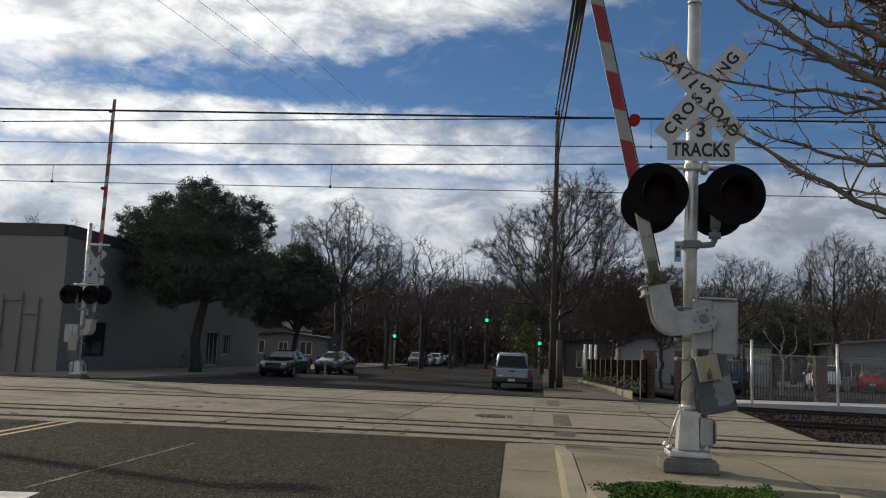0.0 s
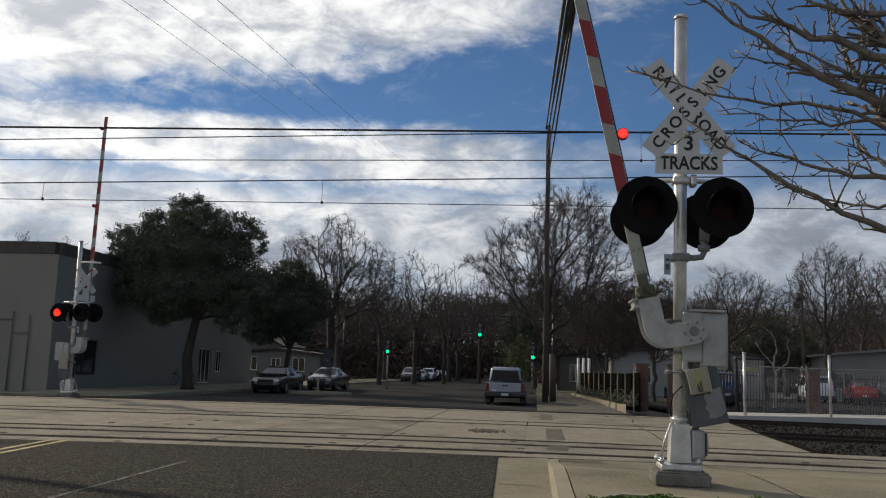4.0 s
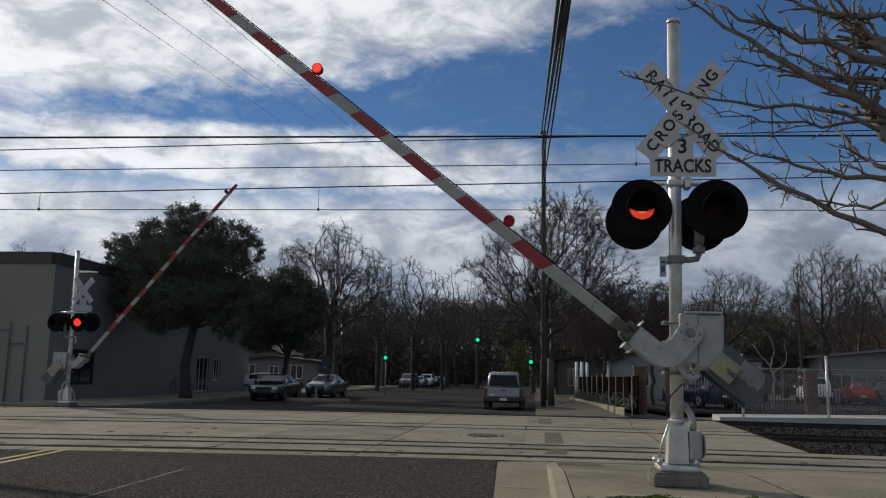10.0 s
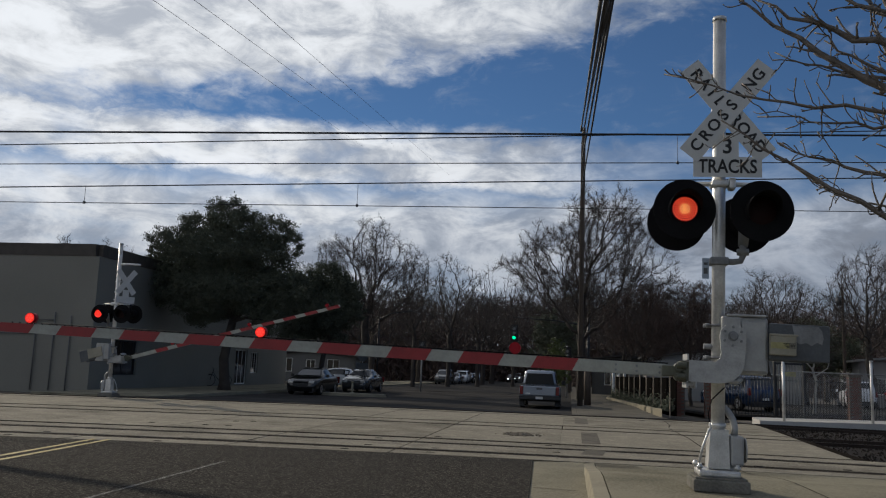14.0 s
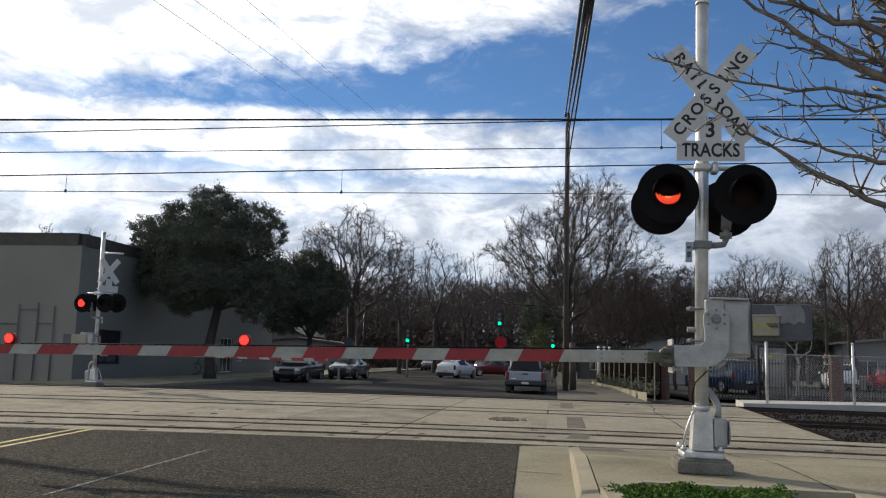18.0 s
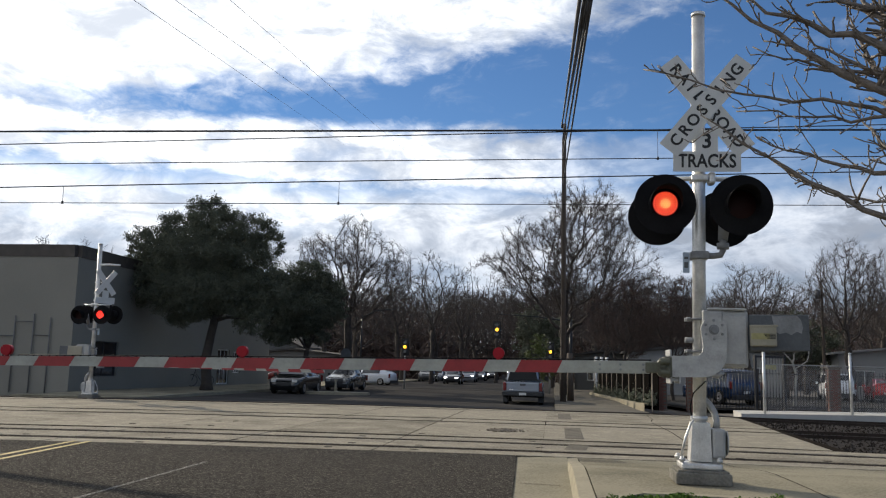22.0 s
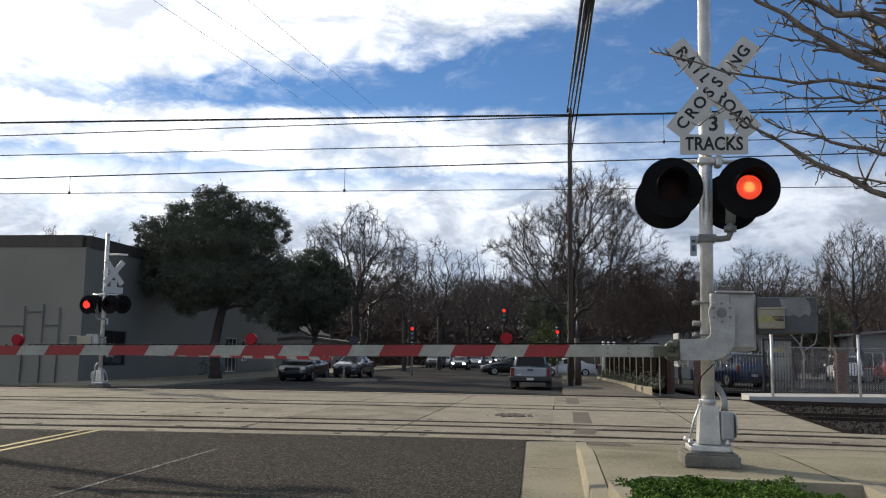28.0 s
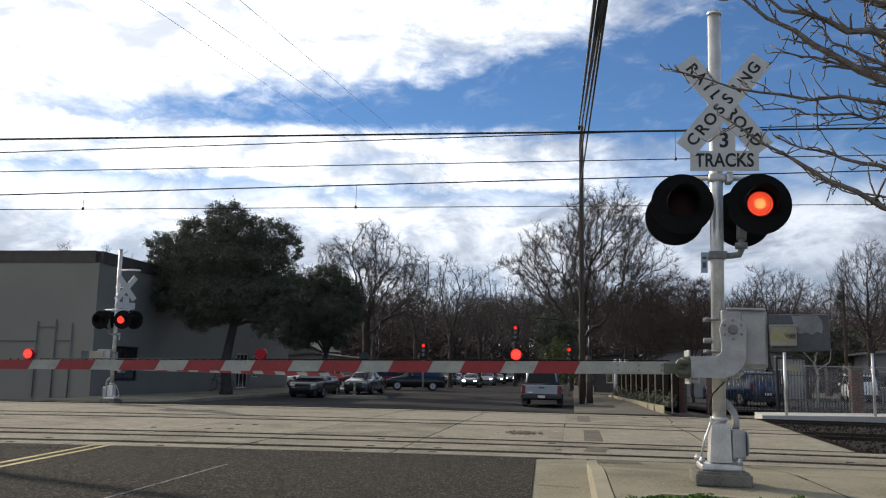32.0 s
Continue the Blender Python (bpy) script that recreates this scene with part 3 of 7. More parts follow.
def crossing_lamp(parent, x, y, z, front, dots=None):
    """One flashing lamp: background plate, housing, hood, lens; returns the lit cluster that comes forward behind the lens."""
    s = -1 if front else 1
    back = Geo()
    pts = [(math.cos(a) * .305, math.sin(a) * .305) for a in (2 * math.pi * k / 40 for k in range(40))]
    back.prism(pts, 0.0, 0.004 * s)
    plate = part("background_plate", back, M["black"], parent, "round black background plate", at=(x, y, z))
    hs = Geo().cyl((0, 0.004 * -s, 0), (0, -.17 * s, 0), .155, 24, .11)
    part("lamp_housing", hs, M["black"], plate, at=None)
    hood = Geo()
    vs, fs = [], []
    nn = 28
    for k in range(nn + 1):
        a = radians(-35 + 250 * k / nn)
        ln = 0.30 * (0.35 + 0.65 * max(0, math.sin(max(0.05, min(math.pi - .05, (a + 0.35) * math.pi / (math.pi + 0.7))))))
        for rr in (.163, .157):
            vs += [(math.cos(a) * rr, .004 * s, math.sin(a) * rr), (math.cos(a) * rr * .97, ln * s, math.sin(a) * rr * .97 - 0.02 * ln)]
    for k in range(nn):
        o = 4 * k
        fs += [(o, o + 1, o + 5, o + 4), (o + 2, o + 6, o + 7, o + 3), (o + 1, o + 3, o + 7, o + 5)]
    hood.add(vs, fs, True)
    part("hood", hood, M["black"], plate, "black tapering hood")
    lens = Geo()
    lv, lf = [(0, .022 * s, 0)], []
    for rr, yy in ((.06, .019), (.105, .013), (.138, .005)):
        lv += [(math.cos(a) * rr, yy * s, math.sin(a) * rr) for a in (2 * math.pi * k / 28 for k in range(28))]
    for k in range(28):
        lf += [(0, 1 + k, 1 + (k + 1) % 28)]
        for i in range(2):
            o = 1 + 28 * i
            lf += [(o + k, o + 28 + k, o + 28 + (k + 1) % 28, o + (k + 1) % 28)]
    lens.add(lv, lf, True)
    part("lens", lens, M["lens_off"], plate, "dark red lens")
    led = Geo()
    led.prism([(math.cos(a) * .125, math.sin(a) * .125) for a in (2 * math.pi * k / 28 for k in range(28))], -0.002 * s, 0.0)
    led.slot = 1
    for ri, cnt in ((0, 1), (.022, 6), (.044, 12), (.066, 18), (.088, 24), (.110, 30)):
        led.slot = 2 if ri < .05 else 1
        for k in range(cnt):
            a = 2 * math.pi * k / cnt
            cx, cz = math.cos(a) * ri, math.sin(a) * ri
            led.prism([(cx + math.cos(q) * .0062, cz + math.sin(q) * .0062) for q in (2 * math.pi * j / 8 for j in range(8))], 0.0, 0.003 * s)
    cluster = part("led_disc", led, (M["led_core"] if dots else M["led_gap"], dots or M["led_red"], dots or M["led_hot"]), parent, "lit red cluster of diodes", at=(x, y - .03 * s, z))
    cluster["low"] = (x, y + .008 * s, z)
    cluster["home"] = (x, y - .03 * s, z)
    cluster["shine"] = (x, y + (.1 if dots else .026) * s, z)
    return cluster


def crossing_signal(at, sign_x=0.064, sign_yaw=0, lamps=((-.365, .375), (-.375, .31)), dots=None, size=1.0, top=4.8):
    root = thing("crossing_signal", "silver-grey crossing mast with white crossbuck and black flashing lamps", "crossing signal", at)
    g = Geo().box((-.262, -.25, 0), (.262, .25, .115), .015)
    g.box((-.24, -.225, .115), (.24, .225, .135), .006)
    part("concrete_foot", g, M["foot"], root, "chipped concrete foot")
    g = Geo().box((-.2, -.18, .135), (.19, .18, .2), .02)
    g.prism([(-.105, .21), (.10, .21), (.085, .58), (-.085, .58)], -.1, .1)
    g.box((-.012, -.112, .21), (.012, -.098, .58))
    part("mast_base", g, M["galv"], root, "cast aluminium split base")
    for bx, by in ((-.19, -.15), (.16, -.15), (-.19, .15), (.16, .15)):
        part("anchor_bolt", Geo().cyl((bx, by, .2), (bx, by, .26), .018, 8).cyl((bx, by, .215), (bx, by, .24), .03, 6), M["galv"], root)
    part("ground_strap", Geo().tube([(-.2, -.14, .25), (-.16, -.13, .42), (-.1, -.1, .57), (-.07, -.08, .6)], .012, 6), M["galv"], root)
    jb = Geo().box((.10, -.10, .24), (.235, .14, .53), .03)
    jb.cyl((.25, .02, .39), (.262, .02, .39), .12, 20)
    jb.box((.1, -.06, .19), (.2, .1, .25), .01)
    part("junction_box", jb, M["casegrey"], root, "small grey junction box")
    part("flex_conduit", Geo().tube([(.16, .02, .53), (.165, .03, .6), (.15, .05, .68), (.1, .06, .76), (.03, .05, .82)], .034, 10), M["casegrey"], root)
    part("mast", Geo().cyl((0, 0, .2), (0, 0, top), .065, 28), M["galv"], root, "galvanised steel pipe mast")
    part("mast_cap", Geo().cyl((0, 0, top - .01), (0, 0, top + .03), .074, 24, .07), M["galv"], root)
    # crossbuck
    ang = 51
    for k, (word, a) in enumerate((("RAILROAD", ang), ("CROSSING", -ang))):
        y = -.125 if k else -.113
        blade = part("crossbuck_blade", Geo().box((-.61 * size, -.003, -.1145 * size), (.61 * size, .003, .1145 * size)), M["signwhite"], root, "white reflective blade with black letters",
                     at=pose(sign_x, 0, 3.785, 0, 0, sign_yaw) @ pose(0, y, 0, 0, a, 0))
        lt = Geo()
        for j, ch in enumerate(word):
            c = j - 3.5
            off = (.088 + .122 * (abs(c) - .5)) * (1 if c > 0 else -1) if k == 0 else c * .137
            q = text_geo(ch, .165).move(Matrix.Translation((off + (0.035 if k == 0 and c > 0 else -0.035 if k == 0 else 0), -.005, 0)))
            lt.add([Vector(p) * size for p in q.v], q.f)
        part("letters", lt, M["letter"], blade, word.lower() + " in black capitals")
    pl = part("number_plate", Geo().box((-.11, -.003, -.12), (.11, .003, .12)), M["signwhite"], root, "white plate with the number three", at=pose(sign_x, 0, 3.405, 0, 0, sign_yaw) @ pose(0, -.107, 0))
    part("digit", text_geo("3", .215).move(Matrix.Translation((0, -.005, 0))), M["letter"], pl)
    pl = part("tracks_plate", Geo().box((-.335, -.003, -.105), (.335, .003, .105)), M["signwhite"], root, "white plate lettered tracks", at=pose(sign_x, 0, 3.195, 0, 0, sign_yaw) @ pose(0, -.112, 0))
    part("letters", text_geo("TRACKS", .195).move(Matrix.Translation((0, -.005, 0)) @ Matrix.Diagonal((.8, 1, 1, 1))), M["letter"], pl)
    for z in (3.2, 3.45, 3.8):
        br = Geo().box((-.09, -.1, z - .02), (.16, -.07, z + .02), .004)
        br.tube([(math.cos(a) * .078, math.sin(a) * .078, z) for a in (2 * math.pi * k / 16 for k in range(17))], .008, 5)
        part("sign_bracket", br, M["galv"], root)
    # lamps
    arm = Geo().tube([(min(lamps[0]) - .02, 0.02, 3.04), (-.1, 0, 3.04), (.1, 0, 3.04), (max(lamps[0] + lamps[1]) + .02, .02, 3.04)], .026, 10)
    arm.box((-.085, -.09, 3.0), (.085, .09, 3.075), .02)
    arm.box((.09, -.07, 2.98), (.16, .07, 3.10), .02)
    part("lamp_crossarm", arm, M["galv"], root, "galvanised crossarm")
    el = Geo().tube([(0, 0, 2.24), (.14, -.02, 2.24), (.21, -.03, 2.25), (.23, -.03, 2.30), (.23, -.03, 2.42)], .032, 12)
    el.cyl((.23, -.03, 2.31), (.23, -.03, 2.37), .06, 14)
    el.tube([(.23, -.03, 2.4), (.27, 0.05, 2.7), (.40, .08, 2.74)], [.05, .07, .06], 10)
    el.box((-.09, -.09, 2.20), (.09, .09, 2.28), .015)
    part("lamp_elbow", el, M["weight"], root, "elbow conduit under the lamps")
    for x in lamps[0]:
        part("lamp_yoke", Geo().tube([(x, .02, 3.04), (x, .05, 2.9), (x, .06, 2.74)], [.03, .04, .05], 8), M["black"], root)
    a = crossing_lamp(root, lamps[0][0], -.22, 2.728, True, dots)
    b = crossing_lamp(root, lamps[0][1], -.22, 2.728, True, dots)
    c = crossing_lamp(root, lamps[1][0], .36, 2.70, False, dots)
    d = crossing_lamp(root, lamps[1][1], .36, 2.69, False, dots)
    tag_ = part("id_tag", Geo().box((-.165, -.035, 2.06), (-.098, -.03, 2.27), .002), M["tag_blue"], root, "small pale blue tag with unreadable bars")
    part("tag_bars", Geo().box((-.15, -.0375, 2.20), (-.112, -.035, 2.225)).box((-.15, -.0375, 2.11), (-.112, -.035, 2.17)), M["slate"], tag_)
    for z in (2.24, .62):
        part("pipe_clamp", Geo().cyl((0, 0, z - .02), (0, 0, z + .02), .082 if z > 1 else .078, 20).box((-.14 if z > 1 else -.085, -.03, z - .02), (-.07, .03, z + .02), .006), M["galv"], root)
    return root, (a, b, c, d)


BOOM_LEN = 7.85
ARM_LAMPS = (2.1, 4.78, 7.44)


def crossing_gate(at):
    """The gate machine on the mast; the boom with its bracket and weights turns about the shaft, its own y axis."""
    root = thing("crossing_gate", "grey gate machine with striped red and white boom", "crossing gate", at)
    case = Geo().box((-.09, -.14, -.30), (.10, .22, .20), .02)
    case.box((.07, -.12, -.36), (.35, .24, .20), .025)
    part("machine_case", case, M["casegrey"], root, "worn grey machine case")
    cov = Geo().box((.10, -.142, -.33), (.325, -.122, .15), .008)
    part("case_cover", cov, M["casegrey"], root, "scuffed cover plate")
    part("case_lid", Geo().box((-.04, -.15, .198), (.33, .245, .222), .01), M["casegrey"], root)
    for z in (.11, -.21, -.40):
        ub = Geo().box((-.2, -.02, z - .014), (-.03, .12, z + .014), .006)
        ub.cyl((-.23, -.03, z), (-.19, -.03, z), .02, 8)
        ub.cyl((-.23, .10, z), (-.19, .10, z), .02, 8)
        ub.tube([(-.1 + .078 * math.cos(a), .078 * math.sin(a), z) for a in (2 * math.pi * k / 16 for k in range(17))], .013, 6)
        part("u_bolt", ub, M["weight"], root)
    part("clamp_stub", Geo().cyl((-.24, .0, -.10), (-.1, .0, -.10), .028, 12), M["weight"], root)
    part("flex_loop", Geo().tube([(-.02, -.1, -.2), (-.06, -.11, -.27), (-.07, -.11, -.35), (-.03, -.11, -.42), (.05, -.11, -.44), (.1, -.1, -.40)], .032, 10), M["bracket"], root, "curled grey conduit")
    part("cable", Geo().tube([(-.05, -.06, -.5), (-.17, -.07, -.62), (-.2, -.06, -.75), (-.185, -.03, -.84)], .006, 6), M["black"], root)
    # moving boom: pivot at the origin, boom along -x, 0.37 m under the shaft
    out = [(.085 * math.cos(radians(a)), .085 * math.sin(radians(a)) + .0) for a in range(0, 181, 20)]
    out = [(x * 1.45, z * 1.45) for x, z in out]
    inner = [(-.105, -.17), (-.12, -.225), (-.16, -.255), (-.405, -.255)]
    outer = [(-.405, -.462), (-.12, -.462)] + [(-.12 + .235 * math.sin(radians(a)), -.235 - .227 * math.cos(radians(a))) for a in range(15, 91, 15)]
    br = Geo().prism(out + inner + outer, -.235, -.205)
    br.prism(out + inner + outer, .085, .10)
    br.cyl((0, -.236, 0), (0, -.13, 0), .05, 18)
    boom = part("boom_bracket", br, M["bracket"], root, "grey J-shaped bracket that turns with the boom")
    part("shaft_nut", Geo().cyl((0, -.26, 0), (0, -.235, 0), .036, 6).cyl((0, -.238, 0), (0, -.2355, 0), .05, 20), M["weight"], boom)
    for k in range(6):
        a = radians(30 + 60 * k)
        part("shaft_bolt", Geo().cyl((.09 * math.cos(a), -.248, .09 * math.sin(a)), (.09 * math.cos(a), -.234, .09 * math.sin(a)), .014, 6), M["weight"], boom)
    hinge = Geo().cyl((-.45, -.19, -.27), (-.45, -.19, -.47), .045, 14)
    hinge.box((-.66, -.225, -.425), (-.43, -.155, -.32), .012).box((-.47, -.23, -.47), (-.38, -.15, -.27), .01)
    hinge.cyl((-.5, -.26, -.33), (-.5, -.13, -.33), .042, 12).cyl((-.5, -.26, -.42), (-.5, -.13, -.42), .042, 12)
    part("hinge", hinge, M["brass"], boom, "weathered bronze hinge")
    for x0, z0, z1 in ((-.345, -.525, -.46), (-.425, -.525, -.46), (-.425, -.257, -.195)):
        part("hinge_lug", Geo().box((x0, -.235, z0), (x0 + .018, .10, z1), .005), M["bracket"], boom, "pale lug plate across the bracket")
    part("hinge_block", Geo().box((-.425, -.2, -.505), (-.33, .08, -.462), .008), M["bracket"], boom)
    for z in (-.315, -.42):
        part("hinge_spring", Geo().tube([(-.52 + .0011 * i, -.25 + .03 * math.cos(i * .9), z + .03 * math.sin(i * .9)) for i in range(80)], .008, 5), M["brass"], boom, "coiled spring")
    hl = lambda s: lerp(.063, .05, s / BOOM_LEN)
    g = Geo()
    secs = [.62 + (BOOM_LEN - .62) * i / 14 for i in range(15)]
    vs, fs = [], []
    for s in secs:
        vs += [(-s, -.205, -.37 - hl(s)), (-s, -.175, -.37 - hl(s)), (-s, -.175, -.37 + hl(s)), (-s, -.205, -.37 + hl(s))]
    for i in range(14):
        fs += [(4 * i + j, 4 * i + (j + 1) % 4, 4 * i + 4 + (j + 1) % 4, 4 * i + 4 + j) for j in range(4)]
    fs += [(0, 1, 2, 3), (56, 57, 58, 59)]
    part("boom_board", g.add(vs, fs), M["boomwhite"], boom, "tapering white boom board")
    part("boom_splice", Geo().box((-1.3, -.212, -.425), (-.62, -.206, -.315), .002), M["boomwhite"], boom, "bolted splice plate")
    for s in (.68, .9, 1.1):
        for z in (-.345, -.395):
            part("splice_bolt", Geo().cyl((-s, -.222, z), (-s, -.21, z), .012, 6), M["weight"], boom)
    for k in range(9):
        a = 1.465 + .74 * k
        for y0, y1 in ((-.2085, -.2055), (-.1745, -.1715)):
            h0, h1 = hl(a), hl(a + .42)
            st_ = Geo().prism([(-a - .06, -.37 - h0), (-a - .47, -.37 - h1), (-a - .41, -.37 + h1), (-a, -.37 + h0)], y0, y1)
            part("red_stripe", st_, M["red"], boom, "slanted red reflective stripe")
    clips = Geo()
    s = 1.5
    while s < BOOM_LEN - .1:
        clips.box((-s - .006, -.195, -.37 + hl(s)), (-s + .006, -.185, -.37 + hl(s) + .014))
        s += .045 if s < 4.5 else .09
    clips.tube([(-.6, -.19, -.3), (-.9, -.19, -.30)] + [(-q, -.19, -.37 + hl(q) + .012) for q in (1.3, 3, 5, 7.3)], .006, 5)
    part("lamp_cable", clips, M["black"], boom, "black cable clipped along the boom")
    glows = []
    for q in ARM_LAMPS:
        z = -.37 + hl(q) + .065
        lp = Geo().cyl((-q, -.225, z), (-q, -.155, z), .058, 20).box((-q - .02, -.2, z - .08), (-q + .02, -.18, z - .04))
        part("boom_lamp", lp, M["lens_red"], boom, "round red boom lamp")
        w = Geo()
        w.prism([(math.cos(a) * .053, math.sin(a) * .053) for a in (2 * math.pi * k / 20 for k in range(20))], -.004, 0.0)
        w.slot = 1
        for cx, cz in [(0, 0)] + [(.03 * math.cos(math.pi * j / 3), .03 * math.sin(math.pi * j / 3)) for j in range(6)]:
            w.prism([(cx + math.cos(p) * .011, cz + math.sin(p) * .011) for p in (2 * math.pi * j / 8 for j in range(8))], -.008, -.004)
        c = part("boom_led", w, (M["led_core"], M["led_dim"]), boom, "lit red diodes", at=(-q, -.19, z))
        c["home"], c["shine"] = (-q, -.19, z), (-q, -.224, z)
        glows.append(c)
    part("back_arm", Geo().box((.12, .245, -.155), (.62, .275, .155), .01), M["beige"], boom)
    cw = Geo()
    cw.box((.354, -.19, -.155), (.60, -.132, .045), .012)
    cw.box((.354, -.197, .03), (.61, -.132, .052), .004)
    arm = part("weight_arm", cw, M["beige"], boom, "beige counterweight arm")
    part("label_plate", Geo().box((.36, -.194, -.09), (.53, -.1905, -.03)), M["yellow"], arm, "faded yellow label with unreadable writing")
    bars = Geo()
    for k in range(4):
        bars.box((.475 + .01 * k, -.1965, -.042 - .013 * k), (.585, -.1945, -.036 - .013 * k))
    part("label_bars", bars, M["letter"], arm)
    slate = part("counterweight", Geo().box((.358, -.13, -.20), (.92, -.10, .155), .01), M["slate"], boom, "slate-grey counterweight plate with chipped paint")
    chip = [(.57, .145), (.60, .138), (.70, .146), (.81, .144), (.845, .10), (.86, .03), (.845, -.03), (.80, -.01), (.75, -.045), (.70, -.02), (.64, -.035), (.59, .0), (.585, .07)]
    part("bare_patch", Geo().prism(chip, -.1325, -.1302), M["weight"], slate, "paler patch where the paint has gone")
    part("counterweight", Geo().box((.358, .205, -.20), (.92, .24, .155), .01), M["slate"], boom, "slate-grey counterweight plate")
    for z in (-.12, .06):
        part("spacer_bolt", Geo().cyl((.88, -.12, z), (.88, .22, z), .022, 8), M["weight"], boom)
    return root, boom, glows


NEAR_AT = pose(2.44, 8.55, .165, 0, .7, -6.6)
sig_near, near_leds = crossing_signal(NEAR_AT)
gate_near, boom_near, near_boom_leds = crossing_gate(NEAR_AT @ Matrix.Translation((.10, 0, 1.485)))
FAR_AT = pose(-11.78, 27.75, -0.04, 0, .4, 180 - 6.6)
sig_far, far_leds = crossing_signal(FAR_AT, -.36, 58, ((-.53, .40), (-.42, .35)), M["led_dim"], .8, 5.05)
part("top_arm", Geo().tube([(0, 0, 4.37), (-.35, 0, 4.38), (-.74, 0, 4.36)], .032, 8), M["white"], sig_far, "short horizontal bracket arm")
gate_far, boom_far, far_boom_leds = crossing_gate(FAR_AT @ Matrix.Translation((.10, 0, 1.52)))


# ---------------------------------------------------------------- sky: a layer of cloud that drifts slowly
def cloud_material():
    m = bpy.data.materials.new("cloud_layer")
    m.use_nodes = True
    n, l = nodes_of(m)
    n.remove(n["Principled BSDF"])

    def math_(op, a, b=None, c=None, clamp=False):
        q = n.new("ShaderNodeMath")
        q.operation, q.use_clamp = op, clamp
        for i, v in enumerate((a, b, c)):
            if v is None:
                continue
            if isinstance(v, (int, float)):
                q.inputs[i].default_value = v
            else:
                l.new(v, q.inputs[i])
        return q.outputs[0]

    co = n.new("ShaderNodeTexCoord")
    nrm = n.new("ShaderNodeVectorMath")
    nrm.operation = "NORMALIZE"
    l.new(co.outputs["Object"], nrm.inputs[0])
    sep = n.new("ShaderNodeSeparateXYZ")
    l.new(nrm.outputs[0], sep.inputs[0])
    # azimuth and elevation in degrees
    az = math_("MULTIPLY", math_("ARCTAN2", sep.outputs[0], sep.outputs[1]), 57.2958)
    el = math_("MULTIPLY", math_("ARCSINE", sep.outputs[2]), 57.2958)
    comb = n.new("ShaderNodeCombineXYZ")
    l.new(az, comb.inputs[0])
    l.new(math_("MULTIPLY", el, 2.1), comb.inputs[1])

    def noise_(scale, detail, rough=0.55, dist=0.0, off=(0, 0, 0)):
        mp, t = n.new("ShaderNodeMapping"), n.new("ShaderNodeTexNoise")
        mp.inputs["Location"].default_value = off
        l.new(comb.outputs[0], mp.inputs[0])
        l.new(mp.outputs[0], t.inputs["Vector"])
        t.inputs["Scale"].default_value, t.inputs["Detail"].default_value = scale, detail
        t.inputs["Roughness"].default_value, t.inputs["Distortion"].default_value = rough, dist
        return t.outputs["Fac"]

    def ramp01(v, lo, hi):
        q = n.new("ShaderNodeMapRange")
        q.interpolation_type = "SMOOTHSTEP"
        l.new(v, q.inputs[0])
        q.inputs[1].default_value, q.inputs[2].default_value = lo, hi
        return q.outputs[0]

    big = math_("SUBTRACT", noise_(0.11, 7, 0.6, 0.3), 0.5)
    fine = math_("SUBTRACT", noise_(0.38, 8, 0.62, 0.4, (7, 3, 0)), 0.5)
    rough_ = math_("ADD", math_("MULTIPLY", big, 6.0), math_("MULTIPLY", fine, 4.5))
    # the upper bank: its lower edge rises to the right
    edge_up = math_("ADD", math_("MULTIPLY_ADD", az, 0.2, 21.4), rough_)
    up = ramp01(math_("SUBTRACT", el, edge_up), -1.0, 2.2)
    # the middle band: bright at the left, thin at the right; blue gaps under it
    top = math_("MULTIPLY_ADD", math_("MAXIMUM", math_("SUBTRACT", az, 4.0), 0.0), -0.10, 16.3)
    low = ramp01(math_("SUBTRACT", math_("ADD", top, math_("MULTIPLY", rough_, 0.45)), el), -0.3, 1.2)
    gaps = ramp01(math_("ADD", noise_(0.16, 6, 0.6, 0.2, (20, 11, 0)), math_("MULTIPLY", fine, 0.35)), 0.32, 0.54)
    right_thin = math_("MULTIPLY_ADD", ramp01(az, 0.0, 12.0), -0.75, 1.0)
    foot = ramp01(math_("ADD", el, math_("MULTIPLY", rough_, 0.5)), 11.3, 13.0)
    band = math_("MULTIPLY", math_("MULTIPLY", low, foot), math_("MULTIPLY", right_thin, math_("MULTIPLY_ADD", gaps, 0.35, 0.65)))
    # heaped clouds over the horizon
    heap = ramp01(math_("ADD", el, math_("MULTIPLY", rough_, 0.45)), 13.2, 10.4)
    heap = math_("MULTIPLY", heap, math_("MULTIPLY_ADD", gaps, 0.2, 0.8))
    lowc = math_("MAXIMUM", band, heap)
    wisps = math_("MULTIPLY", ramp01(noise_(0.22, 7, 0.65, 0.6, (3, 40, 0)), 0.5, 0.8), 0.22)
    dens = math_("MAXIMUM", math_("MAXIMUM", up, lowc), wisps, clamp=True)
    # the sun stands in a clear gap, and the clouds thin out overhead and behind
    dot = n.new("ShaderNodeVectorMath")
    dot.operation = "DOT_PRODUCT"
    l.new(nrm.outputs[0], dot.inputs[0])
    dot.inputs[1].default_value = (math.sin(SUN_AZ) * math.cos(SUN_EL), math.cos(SUN_AZ) * math.cos(SUN_EL), math.sin(SUN_EL))
    dens = math_("MULTIPLY", dens, ramp01(dot.outputs["Value"], math.cos(radians(2.6)), math.cos(radians(5.2))))
    dens = math_("MULTIPLY", dens, math_("MULTIPLY_ADD", ramp01(math_("ABSOLUTE", az), 80.0, 45.0), 0.17, 0.83))
